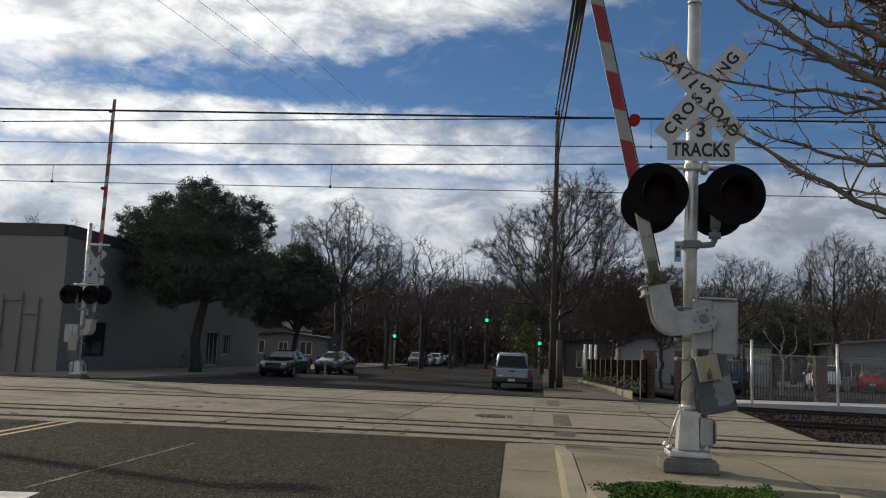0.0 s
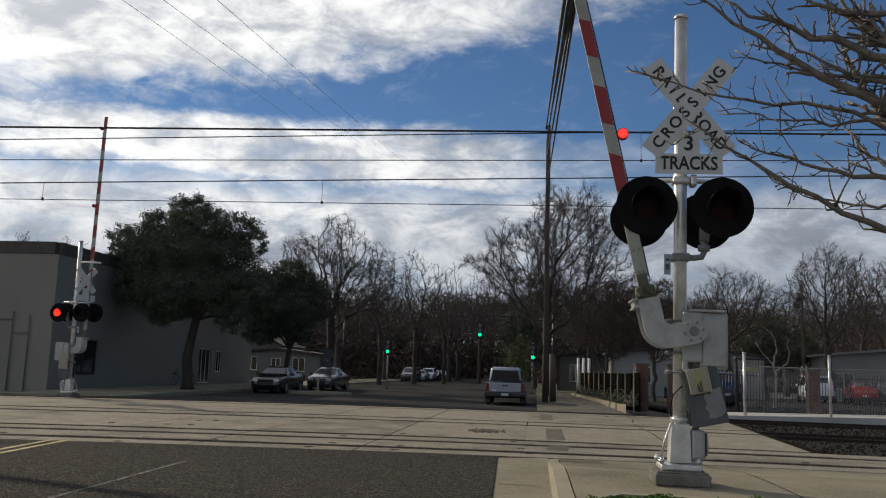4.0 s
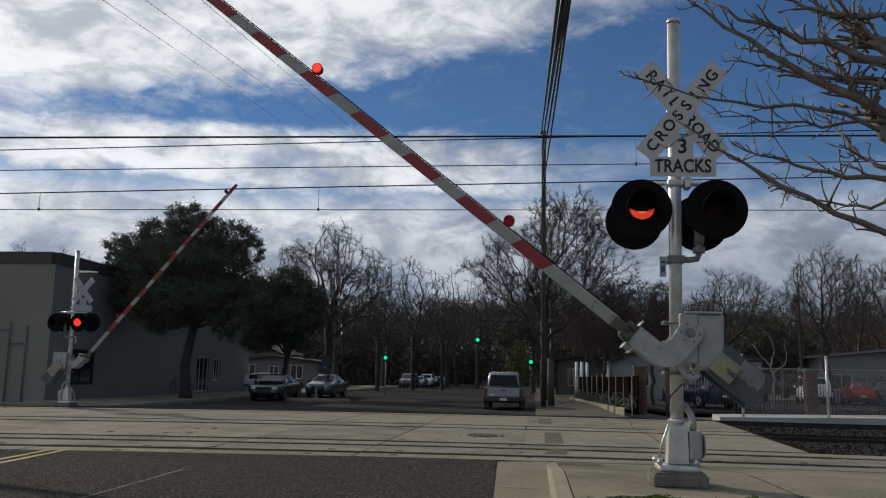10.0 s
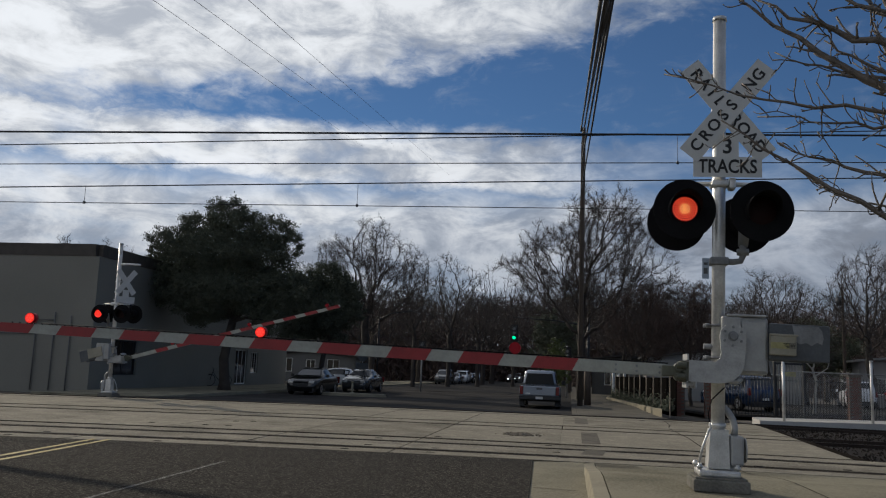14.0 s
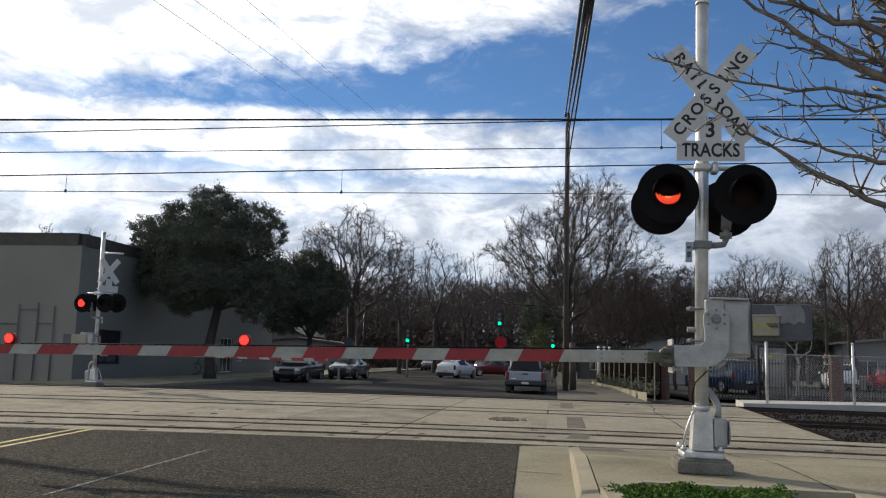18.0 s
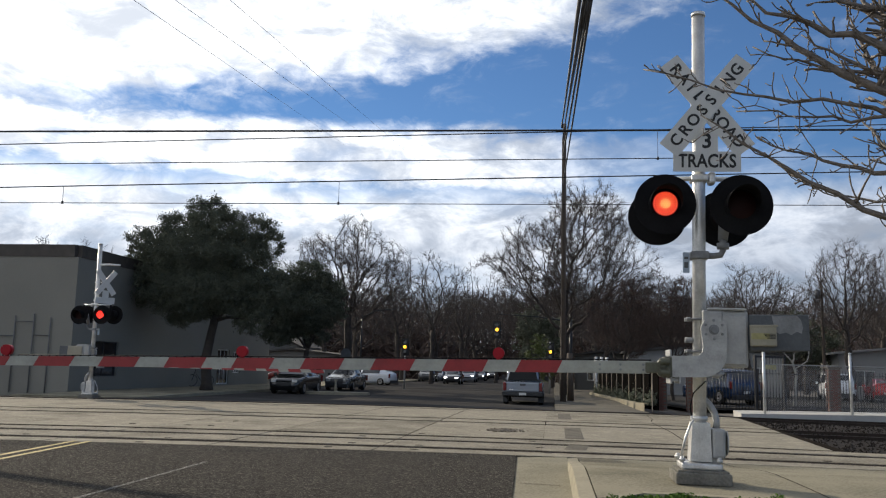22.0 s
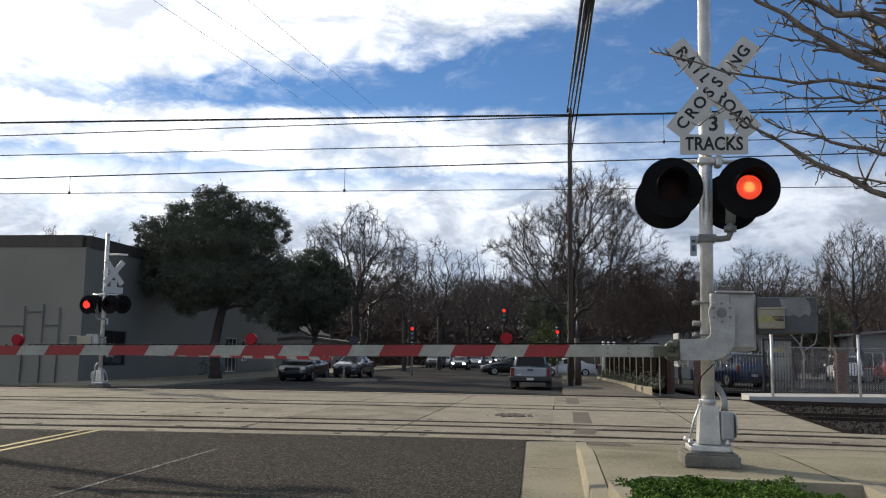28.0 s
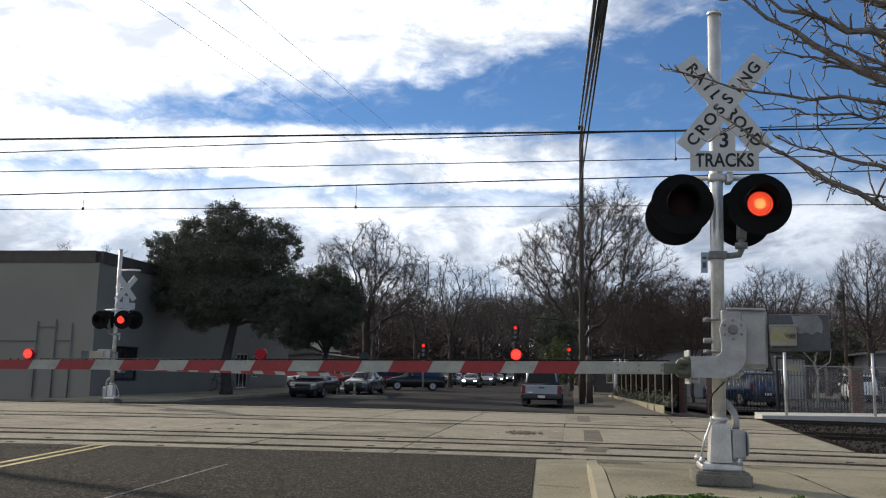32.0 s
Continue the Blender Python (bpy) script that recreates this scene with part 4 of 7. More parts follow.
    dens = math_("MULTIPLY", dens, math_("MULTIPLY_ADD", ramp01(el, 60.0, 34.0), 0.55, 0.45))
    # shading inside the banks
    shade = ramp01(math_("ADD", noise_(0.17, 8, 0.62, 0.5, (50, 5, 0)), math_("MULTIPLY", fine, 0.25)), 0.34, 0.66)
    left = ramp01(az, 14.0, -26.0)
    lum = math_("MULTIPLY_ADD", shade, 0.42, 0.54)
    lum = math_("MULTIPLY_ADD", left, 0.16, lum)
    lum = math_("MULTIPLY", lum, math_("MULTIPLY_ADD", ramp01(el, 13.0, 5.0), -0.3, 1.0))
    lum = math_("MULTIPLY", lum, math_("MULTIPLY_ADD", ramp01(az, -4.0, 16.0), -0.14, 1.0))
    mix = n.new("ShaderNodeMix")
    mix.data_type = "RGBA"
    mix.inputs["A"].default_value, mix.inputs["B"].default_value = (0.70, 0.755, 0.85, 1), (1.0, 0.985, 0.95, 1)
    l.new(ramp01(lum, 0.45, 1.0), mix.inputs["Factor"])
    em = n.new("ShaderNodeEmission")
    l.new(mix.outputs["Result"], em.inputs[0])
    l.new(lum, em.inputs[1])
    tr = n.new("ShaderNodeBsdfTransparent")
    ms = n.new("ShaderNodeMixShader")
    l.new(dens, ms.inputs[0])
    l.new(tr.outputs[0], ms.inputs[1])
    l.new(em.outputs[0], ms.inputs[2])
    l.new(ms.outputs[0], n["Material Output"].inputs[0])
    return m


def cloud_dome():
    g = Geo()
    nu, nv, r = 64, 20, 2800
    vs = [(r * math.cos(e) * math.sin(a), r * math.cos(e) * math.cos(a), r * math.sin(e))
          for e in (radians(-2 + 92 * j / nv) for j in range(nv + 1)) for a in (2 * math.pi * k / nu for k in range(nu))]
    g.add(vs, [(j * nu + k, j * nu + (k + 1) % nu, (j + 1) * nu + (k + 1) % nu, (j + 1) * nu + k) for j in range(nv) for k in range(nu)], True)
    ob = part("cloud_layer", g, cloud_material())
    return tagged(ob, "broken white winter clouds drifting over blue sky", "", "", "structure")


clouds = cloud_dome()


# ---------------------------------------------------------------- trees
def colony(seed, crown, trunk_h, count, reach=3.0, kill=.5, step=.3, lift=.08, lean=(0, 0)):
    """Branches that grow towards points strewn in the crown's ellipsoids (x, y, z, rx, ry, rz); returns nodes and their parents."""
    rs = np.random.RandomState(seed)
    vol = np.array([c[3] * c[4] * c[5] for c in crown])
    pick = rs.choice(len(crown), count, p=vol / vol.sum())
    v = rs.normal(size=(count, 3))
    v /= np.linalg.norm(v, axis=1)[:, None]
    el = np.array(crown)[pick]
    # an uneven outline and loose clumps with gaps between them
    rim = 1 + .13 * np.sin(v[:, :1] * 5 + seed) + .1 * np.sin(v[:, 2:] * 7 + v[:, 1:2] * 6 + seed * 2)
    goal = el[:, :3] + v * rim * rs.uniform(0, 1, (count, 1)) ** (1 / 2.6) * el[:, 3:]
    clump = np.sin(goal[:, 0] * 2.1 + seed) + np.sin(goal[:, 1] * 2.3 + seed * 1.7) + np.sin(goal[:, 2] * 2.2 + goal[:, 0] * .8)
    goal = goal[clump > -.75]
    count = len(goal)
    n0 = max(3, int(trunk_h / step))
    node = [np.array((lean[0] * (i / n0) ** 2 + .03 * math.sin(i * .9 + seed), lean[1] * (i / n0), trunk_h * i / n0 - .1)) for i in range(n0 + 1)]
    par = list(range(-1, n0))
    kids = [1] * n0 + [0]
    pos = np.array(node)
    d = np.linalg.norm(goal[:, None] - pos[None, n0 // 2:], axis=2)
    near, nd = d.argmin(1) + n0 // 2, d.min(1)
    alive = np.ones(count, bool)
    for it in range(160):
        act = np.nonzero(alive & (nd < (reach if it > 8 else 99)))[0]
        if not len(act):
            break
        away = (goal[act] - pos[near[act]]) / np.maximum(nd[act], 1e-6)[:, None]
        s = np.zeros_like(pos)
        np.add.at(s, near[act], away)
        fresh = []
        for i in np.unique(near[act]):
            if kids[i] > 3:
                continue
            q = s[i] / (np.linalg.norm(s[i]) + 1e-6) + rs.normal(0, .3, 3) + (0, 0, lift)
            fresh.append(pos[i] + q / np.linalg.norm(q) * step)
            par.append(i)
            kids[i] += 1
            kids.append(0)
        if not fresh:
            break
        fresh = np.array(fresh)
        o = len(pos)
        pos = np.vstack((pos, fresh))
        d = np.linalg.norm(goal[:, None] - fresh[None], axis=2)
        j = d.argmin(1)
        m = d[np.arange(count), j]
        better = m < nd
        near[better], nd[better] = j[better] + o, m[better]
        alive &= nd > kill
    return pos, np.array(par), rs


def twig_mesh(base, dirs, length, r, rs):
    """Slim bent twigs, each a three-sided tapering spike in two lengths."""
    n = len(base)
    dirs = dirs / np.linalg.norm(dirs, axis=1)[:, None]
    a = np.cross(dirs, rs.normal(size=(n, 3)))
    a /= np.linalg.norm(a, axis=1)[:, None] + 1e-9
    b = np.cross(dirs, a)
    mid = base + dirs * length[:, None] * .5
    tip = mid + (dirs + rs.normal(0, .33, (n, 3)) + (0, 0, .12)) * length[:, None] * .5
    vs = np.empty((n, 7, 3))
    for k in range(3):
        o = a * math.cos(2.0944 * k) + b * math.sin(2.0944 * k)
        vs[:, k], vs[:, 3 + k] = base + o * r[:, None], mid + o * r[:, None] * .75
    vs[:, 6] = tip
    f = [(0, 1, 4, 3), (1, 2, 5, 4), (2, 0, 3, 5), (3, 4, 6), (4, 5, 6), (5, 3, 6)]
    return vs.reshape(-1, 3), [tuple(q + 7 * i for q in t) for i in range(n) for t in f]


def bare_tree(seed, crown, trunk_h, trunk_r, count=900, kill=.5, step=.3, twigs=5, twig_r=.0075, twig_len=.5, tip_r=.009, up=.3, lean=(0, 0), lift=.08):
    pos, par, rs = colony(seed, crown, trunk_h, count, 3.0, kill, step, lift, lean)
    n = len(pos)
    p = 2.25
    acc = np.zeros(n)
    heir = np.full(n, -1)
    rad = np.zeros(n)
    for i in range(n - 1, -1, -1):
        rad[i] = max(tip_r, acc[i] ** (1 / p))
        if par[i] >= 0:
            acc[par[i]] += rad[i] ** p
            if heir[par[i]] < 0 or rad[heir[par[i]]] < rad[i]:
                heir[par[i]] = i
    k = math.log(trunk_r / tip_r) / math.log(rad[0] / tip_r)
    rad = tip_r * (rad / tip_r) ** k
    rad[:4] *= (1.5, 1.25, 1.1, 1.03)
    starts = [0] + [i for i in range(1, n) if heir[par[i]] != i]
    trunk_g, crown_g = Geo(), Geo()
    for i in starts:
        chain = ([int(par[i])] if par[i] >= 0 else []) + [i]
        while heir[chain[-1]] >= 0:
            chain.append(int(heir[chain[-1]]))
        rr = [float(min(rad[c], rad[chain[min(1, len(chain) - 1)]] * 1.15)) for c in chain]
        if rr[0] < .05 and len(chain) > 4:
            keep = list(range(0, len(chain) - 1, 2)) + [len(chain) - 1]
            chain, rr = [chain[q] for q in keep], [rr[q] for q in keep]
        big = rr[0] > trunk_r * .33
        (trunk_g if big else crown_g).tube([pos[c] for c in chain], rr, 10 if rr[0] > .1 else 6 if big else 4 if rr[0] > .03 else 3, False)
    thin = np.nonzero(rad < max(.026, tip_r * 2.2))[0]
    thin = np.repeat(thin, twigs)
    d0 = pos[thin] - pos[np.maximum(par[thin], 0)]
    d0 /= np.linalg.norm(d0, axis=1)[:, None] + 1e-9
    m = len(thin)
    vs, fs = twig_mesh(pos[thin] + rs.normal(0, .04, (m, 3)), d0 * .8 + rs.normal(0, .62, (m, 3)) + (0, 0, up), twig_len * rs.uniform(.35, 1.2, m), twig_r * rs.uniform(.6, 1.15, m), rs)
    crown_g.add(vs.tolist(), fs)
    return trunk_g, crown_g


def plant_bare(at, *spec, label="leafless street tree with fine grey-brown twigs", bark="bark", twig="twig", **kw):
    t, c = bare_tree(*spec, **kw)
    root = thing("bare_tree", label, "tree", at, "bare street trees")
    part("trunk", t, M[bark], root)
    part("crown", c, M[twig], root, "fine leafless branches")
    return root


def leafy_tree(at, seed, blobs, trunk_h, trunk_r, leaves, size, leafmat, label, lean=(0, 0)):
    """blobs: (x, y, z, rx, rz) clumps that make up an uneven crown."""
    rs = np.random.RandomState(seed)
    root = thing("evergreen_tree" if leafmat is M["leaf"] else "leafy_tree", label, "tree", at)
    tg = Geo().tube([(0, 0, -.1), (0, 0, .25), (-lean[0] * .5, lean[1] * .4, trunk_h * .4), (lean[0] * .2, lean[1] * .6, trunk_h * .7), (lean[0], lean[1], trunk_h)],
                    [trunk_r * 1.5, trunk_r * 1.12, trunk_r, trunk_r * .9, trunk_r * .85], 12)
    for b in blobs:
        tg.tube([(lean[0], lean[1], trunk_h * .93), (lerp(lean[0], b[0], .35), lerp(lean[1], b[1], .5), lerp(trunk_h, b[2], .5)), (lerp(lean[0], b[0], .75), b[1], lerp(trunk_h, b[2], .8)), b[:3]],
                [trunk_r * .5, trunk_r * .32, trunk_r * .2, trunk_r * .08], 6, False)
    part("trunk", tg, M["bark"], root)
    total = sum(b[3] * b[3] * b[4] for b in blobs)
    cs = []
    for b in blobs:
        cnt = int(leaves * b[3] * b[3] * b[4] / total)
        # sprays of leaves on small sub-clumps, most of them near the clump's skin
        k = max(24, cnt // 70)
        v = rs.normal(size=(k, 3))
        v = v / np.linalg.norm(v, axis=1)[:, None] * rs.uniform(.5, 1.1, (k, 1))
        sub = np.array(b[:3]) + v * (b[3], b[3], b[4])
        c = sub[rs.randint(0, k, cnt)] + rs.normal(size=(cnt, 3)) * (.16, .16, .11) * min(1.5, max(.5, b[3] * .62))
        cs.append(c)
    c = np.vstack(cs)
    n = len(c)
    a = rs.normal(size=(n, 3)) * (1, 1, .7)
    a /= np.linalg.norm(a, axis=1)[:, None]
    e = np.cross(a, rs.normal(size=(n, 3)))
    e /= np.linalg.norm(e, axis=1)[:, None] + 1e-9
    f = np.cross(a, e)
    s = (size * rs.uniform(.6, 1.35, n))[:, None]
    vs = np.stack((c - e * s, c + f * s * .5 + a * s * .1, c + e * s, c - f * s * .5 + a * s * .1), 1).reshape(-1, 3)
    g = Geo().add(vs.tolist(), [(4 * i, 4 * i + 1, 4 * i + 2, 4 * i + 3) for i in range(n)])
    part("crown", g, leafmat, root, "dense small dark leaves" if leafmat is M["leaf"] else "thin cover of small leaves")
    return root


# big evergreen by the building, and its smaller neighbour
leafy_tree((-12.55, 43.6, gz(43) + .25), 3, [(-.5, 0, 8.75, 1.35, 1.05), (-1.9, .3, 8.2, 1.3, .95), (-3.3, 0, 7.4, 1.25, .9), (-4.0, .2, 6.7, .8, .6), (1.9, .2, 8.1, 1.25, .9), (2.95, 0, 7.4, .8, .65), (.6, -.5, 8.2, 1.2, .9),
                             (-1.0, 0, 6.9, 2.5, 1.1), (1.3, 0, 6.6, 1.9, 1.1), (-2.7, 0, 5.2, 1.5, 1.2), (-.8, -.3, 5.0, 2.1, 1.4), (1.5, .2, 4.9, 1.8, 1.3), (-1.4, .2, 3.9, 1.4, .8), (2.2, -.4, 3.5, 1.0, .75),
                             (3.0, .1, 5.3, 1.1, .9), (-3.3, 0, 6.1, 1.0, .8)], 3.7, .24, 215000, .047, M["leaf"],
           "broad dark evergreen oak with a dense uneven crown", (.25, 0))
leafy_tree((-9.25, 53.0, -.3), 5, [(0, 0, 7.0, 1.4, 1.0), (1.2, 0, 6.0, 1.2, 1.1), (-1.5, 0, 6.1, 1.6, 1.3), (1.8, 0, 4.8, .8, .8), (0, 0, 4.9, 1.9, 1.4), (-1.4, 0, 3.7, 1.5, .9), (.5, .2, 3.5, 1.0, .7), (-2.9, 0, 5.2, 1.3, 1.2)],
           2.6, .17, 95000, .055, M["leaf"], "lower dark evergreen street tree", (.15, 0))
leafy_tree((5.6, 57.0, -.3), 29, [(0, 0, 2.3, .75, .9), (0.1, 0, 3.4, .55, .65), (.4, .1, 1.5, .6, .6)], .9, .06, 5000, .06, M["yellow_leaf"],
           "small yellow-green leafy street tree", (0, 0))
leafy_tree((26.3, 68, -.3), 39, [(0, 0, 4.6, 2.2, 2.0), (2.4, 0, 4.0, 2.0, 1.8), (-1.8, 0, 3.6, 1.8, 1.6)], 1.6, .16, 16000, .1, M["leaf"],
           "dark evergreen behind the car park", (0, 0))
leafy_tree((6.5, 66.5, -.3), 49, [(0, 0, 3.4, 1.8, 2.2), (-.6, 0, 5.4, 1.3, 1.4), (1.2, 0, 4.6, 1.2, 1.3)], 1.6, .14, 14000, .09, M["leaf"],
           "dark evergreen beside the junction", (0, 0))
# bare trees: the ones that show singly, then the rows behind
bare_a = plant_bare(pose(-7.6, 61, -.3), 114, [(-.2, 0, 8.6, 4.2, 3.6, 3.3), (3.2, 0, 7.8, 2.4, 2.2, 2.3), (-3.4, 0, 8.4, 2.0, 1.8, 2.0)], 4.3, .27, 4200, .3, step=.22, twigs=6, twig_r=.0085, tip_r=.01, up=.1, label="broad gnarled leafless tree at the junction")
bare_b = plant_bare(pose(6.75, 52.5, -.3), 121, [(.9, 0, 8.8, 4.4, 3.6, 3.9), (1.9, 0, 11.0, 2.6, 2.4, 2.3), (4.5, 0, 6.9, 2.0, 1.9, 1.6), (-3.0, 0, 7.6, 2.4, 2.2, 2.7)], 3.8, .25, 5200, .3, step=.22, twigs=8, twig_r=.0085, up=.45, lift=.14,
                    label="tall leafless street tree behind the wooden pole")
bare_c = plant_bare(pose(21.5, 62, -.3), 117, [(0, 0, 6.5, 3.3, 2.6, 2.9), (.4, 0, 8.0, 2.2, 2, 1.6)], 1.7, .2, 2200, .3, step=.22, up=.6, lift=.16, label="fan-shaped leafless tree behind the car park")
bare_d = plant_bare(pose(-2.2, 86, -.3), 47, [(0, 0, 9.4, 2.9, 2.8, 4.2), (.6, 0, 8.0, 3.6, 3.0, 2.6)], 5.2, .21, 1300, .42, step=.3, twigs=4, twig_r=.011, tip_r=.013, up=.4)
for x, y, sd, rx in ((9.6, 48.6, 301, 2.1), (12.1, 47.6, 302, 2.2)):
    plant_bare(pose(x, y, -.3), sd, [(0, 0, 4.5, rx, rx, 2.1), (.3, 0, 5.6, rx * .7, rx * .7, 1.4)], 1.1, .1, 1600, .24, step=.17, twigs=8, twig_len=.4, twig_r=.0095, twig="brown_leaf",
               label="small tree with dense reddish-brown winter twigs")
plant_bare(pose(17.2, 43.5, -.2), 61, [(0, 0, 3.2, 1.3, 1.2, 1.2)], 1.0, .07, 260, .3, step=.2, twigs=3, twig_len=.35, twig_r=.005, tip_r=.008, bark="pale_bark", label="small pale-barked bare tree behind the iron fence")
far_a = plant_bare(pose(-14, 118, -.3), 71, [(0, 0, 7.6, 4.4, 4.2, 3.8)], 3.6, .26, 520, .6, step=.4, twigs=4, twig_r=.017, twig_len=.95, tip_r=.019, up=.3)
far_b = plant_bare(pose(24, 112, -.3), 73, [(0, 0, 7.2, 3.4, 3.4, 4.0), (1.2, 0, 6, 3.2, 3, 2.6)], 3.2, .26, 520, .6, step=.4, twigs=4, twig_r=.017, twig_len=.95, tip_r=.019, up=.3)
rng = random.Random(77)
rows = [(bare_d, .8, 92, 200, .95), (bare_d, 13.2, 80, 95, .8), (bare_c, 12.0, 66, 77, .9), (bare_d, -5.2, 78, 240, .88), (bare_c, 26.8, 58, 70, 1.12), (bare_c, 31.8, 57, 190, 1.05), (bare_d, 33, 66, 300, .85), (bare_c, 18.2, 84, 20, 1.1),
        (bare_d, -41, 84, 10, 1.02), (bare_d, -36.4, 84, 130, .98), (bare_d, 5.2, 104, 20, 1.0), (bare_d, 9.2, 80, 150, .95), (bare_c, 9.0, 70, 60, 1.05)]
for x, y, k in ((-9.5, 82, .95), (-6.0, 100, 1.05), (-2.6, 118, 1.2), (.8, 150, 1.35), (4.6, 185, 1.6), (9, 216, 1.9), (14, 216, 2.0), (17.5, 205, 1.9), (12, 190, 1.7), (20, 200, 1.8), (1, 196, 1.7), (6.5, 170, 1.5), (22.5, 215, 1.9), (12.6, 100, 1.15), (17.5, 145, 1.4), (21, 180, 1.5), (9.6, 118, 1.2), (15.0, 92, 1.0), (19.5, 104, 1.1),
                (23.5, 92, 1.0), (28, 84, .95), (30, 108, 1.1), (36, 88, 1.0), (40, 76, .95), (45, 92, 1.0), (52, 84, 1.0), (-14, 92, 1.0), (-19, 104, 1.1), (-12, 124, 1.2), (-22, 88, 1.0), (3.2, 126, 1.2), (1.6, 110, 1.05), (26, 126, 1.2)):
    rows.append(((far_a, far_b)[rng.random() < .5], x, y, rng.uniform(0, 360), k))
for k in range(16):
    y = rng.uniform(110, 200)
    x = .115 * y - 8 + rng.choice((-1, 1)) * rng.uniform(9, 50)
    rows.append(((far_a, far_b)[k % 2], x, y, rng.uniform(0, 360), rng.uniform(.95, 1.25)))
for ob, x, y, a, k in rows:
    copy_thing(ob, pose(x, y, -.3, 0, 0, a) @ Matrix.Scale(k, 4))


# ---------------------------------------------------------------- wires and poles
def wire(p, q, sag, r, n=24, label="dark wire strung over the tracks"):
    p, q = Vector(p), Vector(q)
    g = Geo().tube([p.lerp(q, i / n) - Vector((0, 0, sag * 4 * (i / n) * (1 - i / n))) for i in range(n + 1)], r, 5)
    return tagged(part("overhead_wire", g, M["wire"]), label, "wire", "overhead wires")


def utility_pole(at, h, r, label):
    root = thing("utility_pole", label, "utility pole", at)
    part("pole", Geo().cyl((0, 0, -.1), (0, 0, h), r, 14, r * .68), M["wood"], root, "weathered wooden pole")
    return root


pole = utility_pole(pose(5.2, 40.7, -.16), 13.5, .135, "tall weathered wooden utility pole at the kerb")
part("guard_strip", Geo().box((-.13, -.14, 1.0), (-.08, -.09, 12.6), .01), M["wood"], pole)
part("insulator", Geo().cyl((-.12, 0, 13.3), (-.12, 0, 13.62), .05, 10), M["plastic"], pole)
part("second_pole", Geo().cyl((.55, 1.4, -.1), (.5, 1.4, 2.3), .17, 12, .15), M["wood"], pole)


# wires over the tracks: two contact wires with messengers, and a feeder
for y, x0, z0, x1, z1, r in ((24.0, -13.53, 7.77, 5.52, 8.23, .030), (24.0, -13.49, 7.38, -.23, 7.98, .016), (24.0, -13.43, 6.79, 9.57, 7.52, .014), (24.0, -13.37, 6.10, 7.93, 6.98, .018), (24.0, -13.32, 5.65, 12.09, 6.16, .012)):
    k = (z1 - z0) / (x1 - x0)
    wire((-50, y, z0 + k * (-50 - x0)), (50, y, z0 + k * (50 - x0)), 0.0, r)
for x, za, zb in ((-3.43, 6.50, 5.86), (-11.44, 6.18, 5.70), (5.77, 8.2, 7.40)):
    g = Geo().cyl((x, 24, za), (x, 24, zb), .007, 5).cyl((x, 24, zb - .04), (x, 24, zb + .04), .035, 6)
    tagged(part("dropper", g, M["wire"]), "thin wire dropper between overhead wires", "wire", "droppers")
# service cables from the wooden pole over the road
for k, (dz, r) in enumerate(((0, .035), (-.8, .03), (-1.7, .03), (-3.0, .026), (-.3, .026))):
    e = (-.08, -.01, .07, .11, .03)[k]
    p, q = Vector((4.98 + .02 * k, 39.9, 13.1 + dz)), Vector((2.0 + e, 13.4, 7.07))
    wire(p, p + (q - p) * 1.45, 0.0, r, 6)
for (a, b) in (((-5.65, 15.3, 7.62), (-7.67, 43.73, 13.92)), ((-4.9, 15.3, 7.65), (-5.88, 43.73, 13.99)), ((-3.96, 15.3, 7.68), (-2.98, 43.89, 12.77))):
    a, b = Vector(a), Vector(b)
    wire(a + (a - b) * .5, b + (b - a) * .8, 0.0, .0045, 6, "thin dark wire against the sky")


# ---------------------------------------------------------------- low building with its wall along the street
def slab(p, q, z0, z1, thick, holes=()):
    """An upright wall from p to q with rectangular openings (a, b, z0, z1) along it."""
    p, q = Vector(p), Vector(q)
    ln = (q - p).length
    d = (q - p) / ln
    nrm_ = Vector((-d.y, d.x, 0))
    xs = sorted({0, ln, *[h[0] for h in holes], *[h[1] for h in holes]})
    zs = sorted({z0, z1, *[h[2] for h in holes], *[h[3] for h in holes]})
    solid = {(i, j) for i in range(len(xs) - 1) for j in range(len(zs) - 1)
             if not any(h[0] <= xs[i] and xs[i + 1] <= h[1] and h[2] <= zs[j] and zs[j + 1] <= h[3] for h in holes)}
    vid = lambda i, j, t: (i * len(zs) + j) * 2 + t
    vs = [p + d * x + nrm_ * (thick * t) + Vector((0, 0, z)) for x in xs for z in zs for t in (0, 1)]
    fs = []
    for i, j in solid:
        fs += [(vid(i, j, 0), vid(i + 1, j, 0), vid(i + 1, j + 1, 0), vid(i, j + 1, 0)), (vid(i, j, 1), vid(i, j + 1, 1), vid(i + 1, j + 1, 1), vid(i + 1, j, 1))]
        for di, dj, a, b in ((-1, 0, (i, j), (i, j + 1)), (1, 0, (i + 1, j), (i + 1, j + 1)), (0, -1, (i, j), (i + 1, j)), (0, 1, (i, j + 1), (i + 1, j + 1))):
            if (i + di, j + dj) not in solid:
                fs.append((vid(*a, 0), vid(*b, 0), vid(*b, 1), vid(*a, 1)))
    return Geo().add(vs, fs)


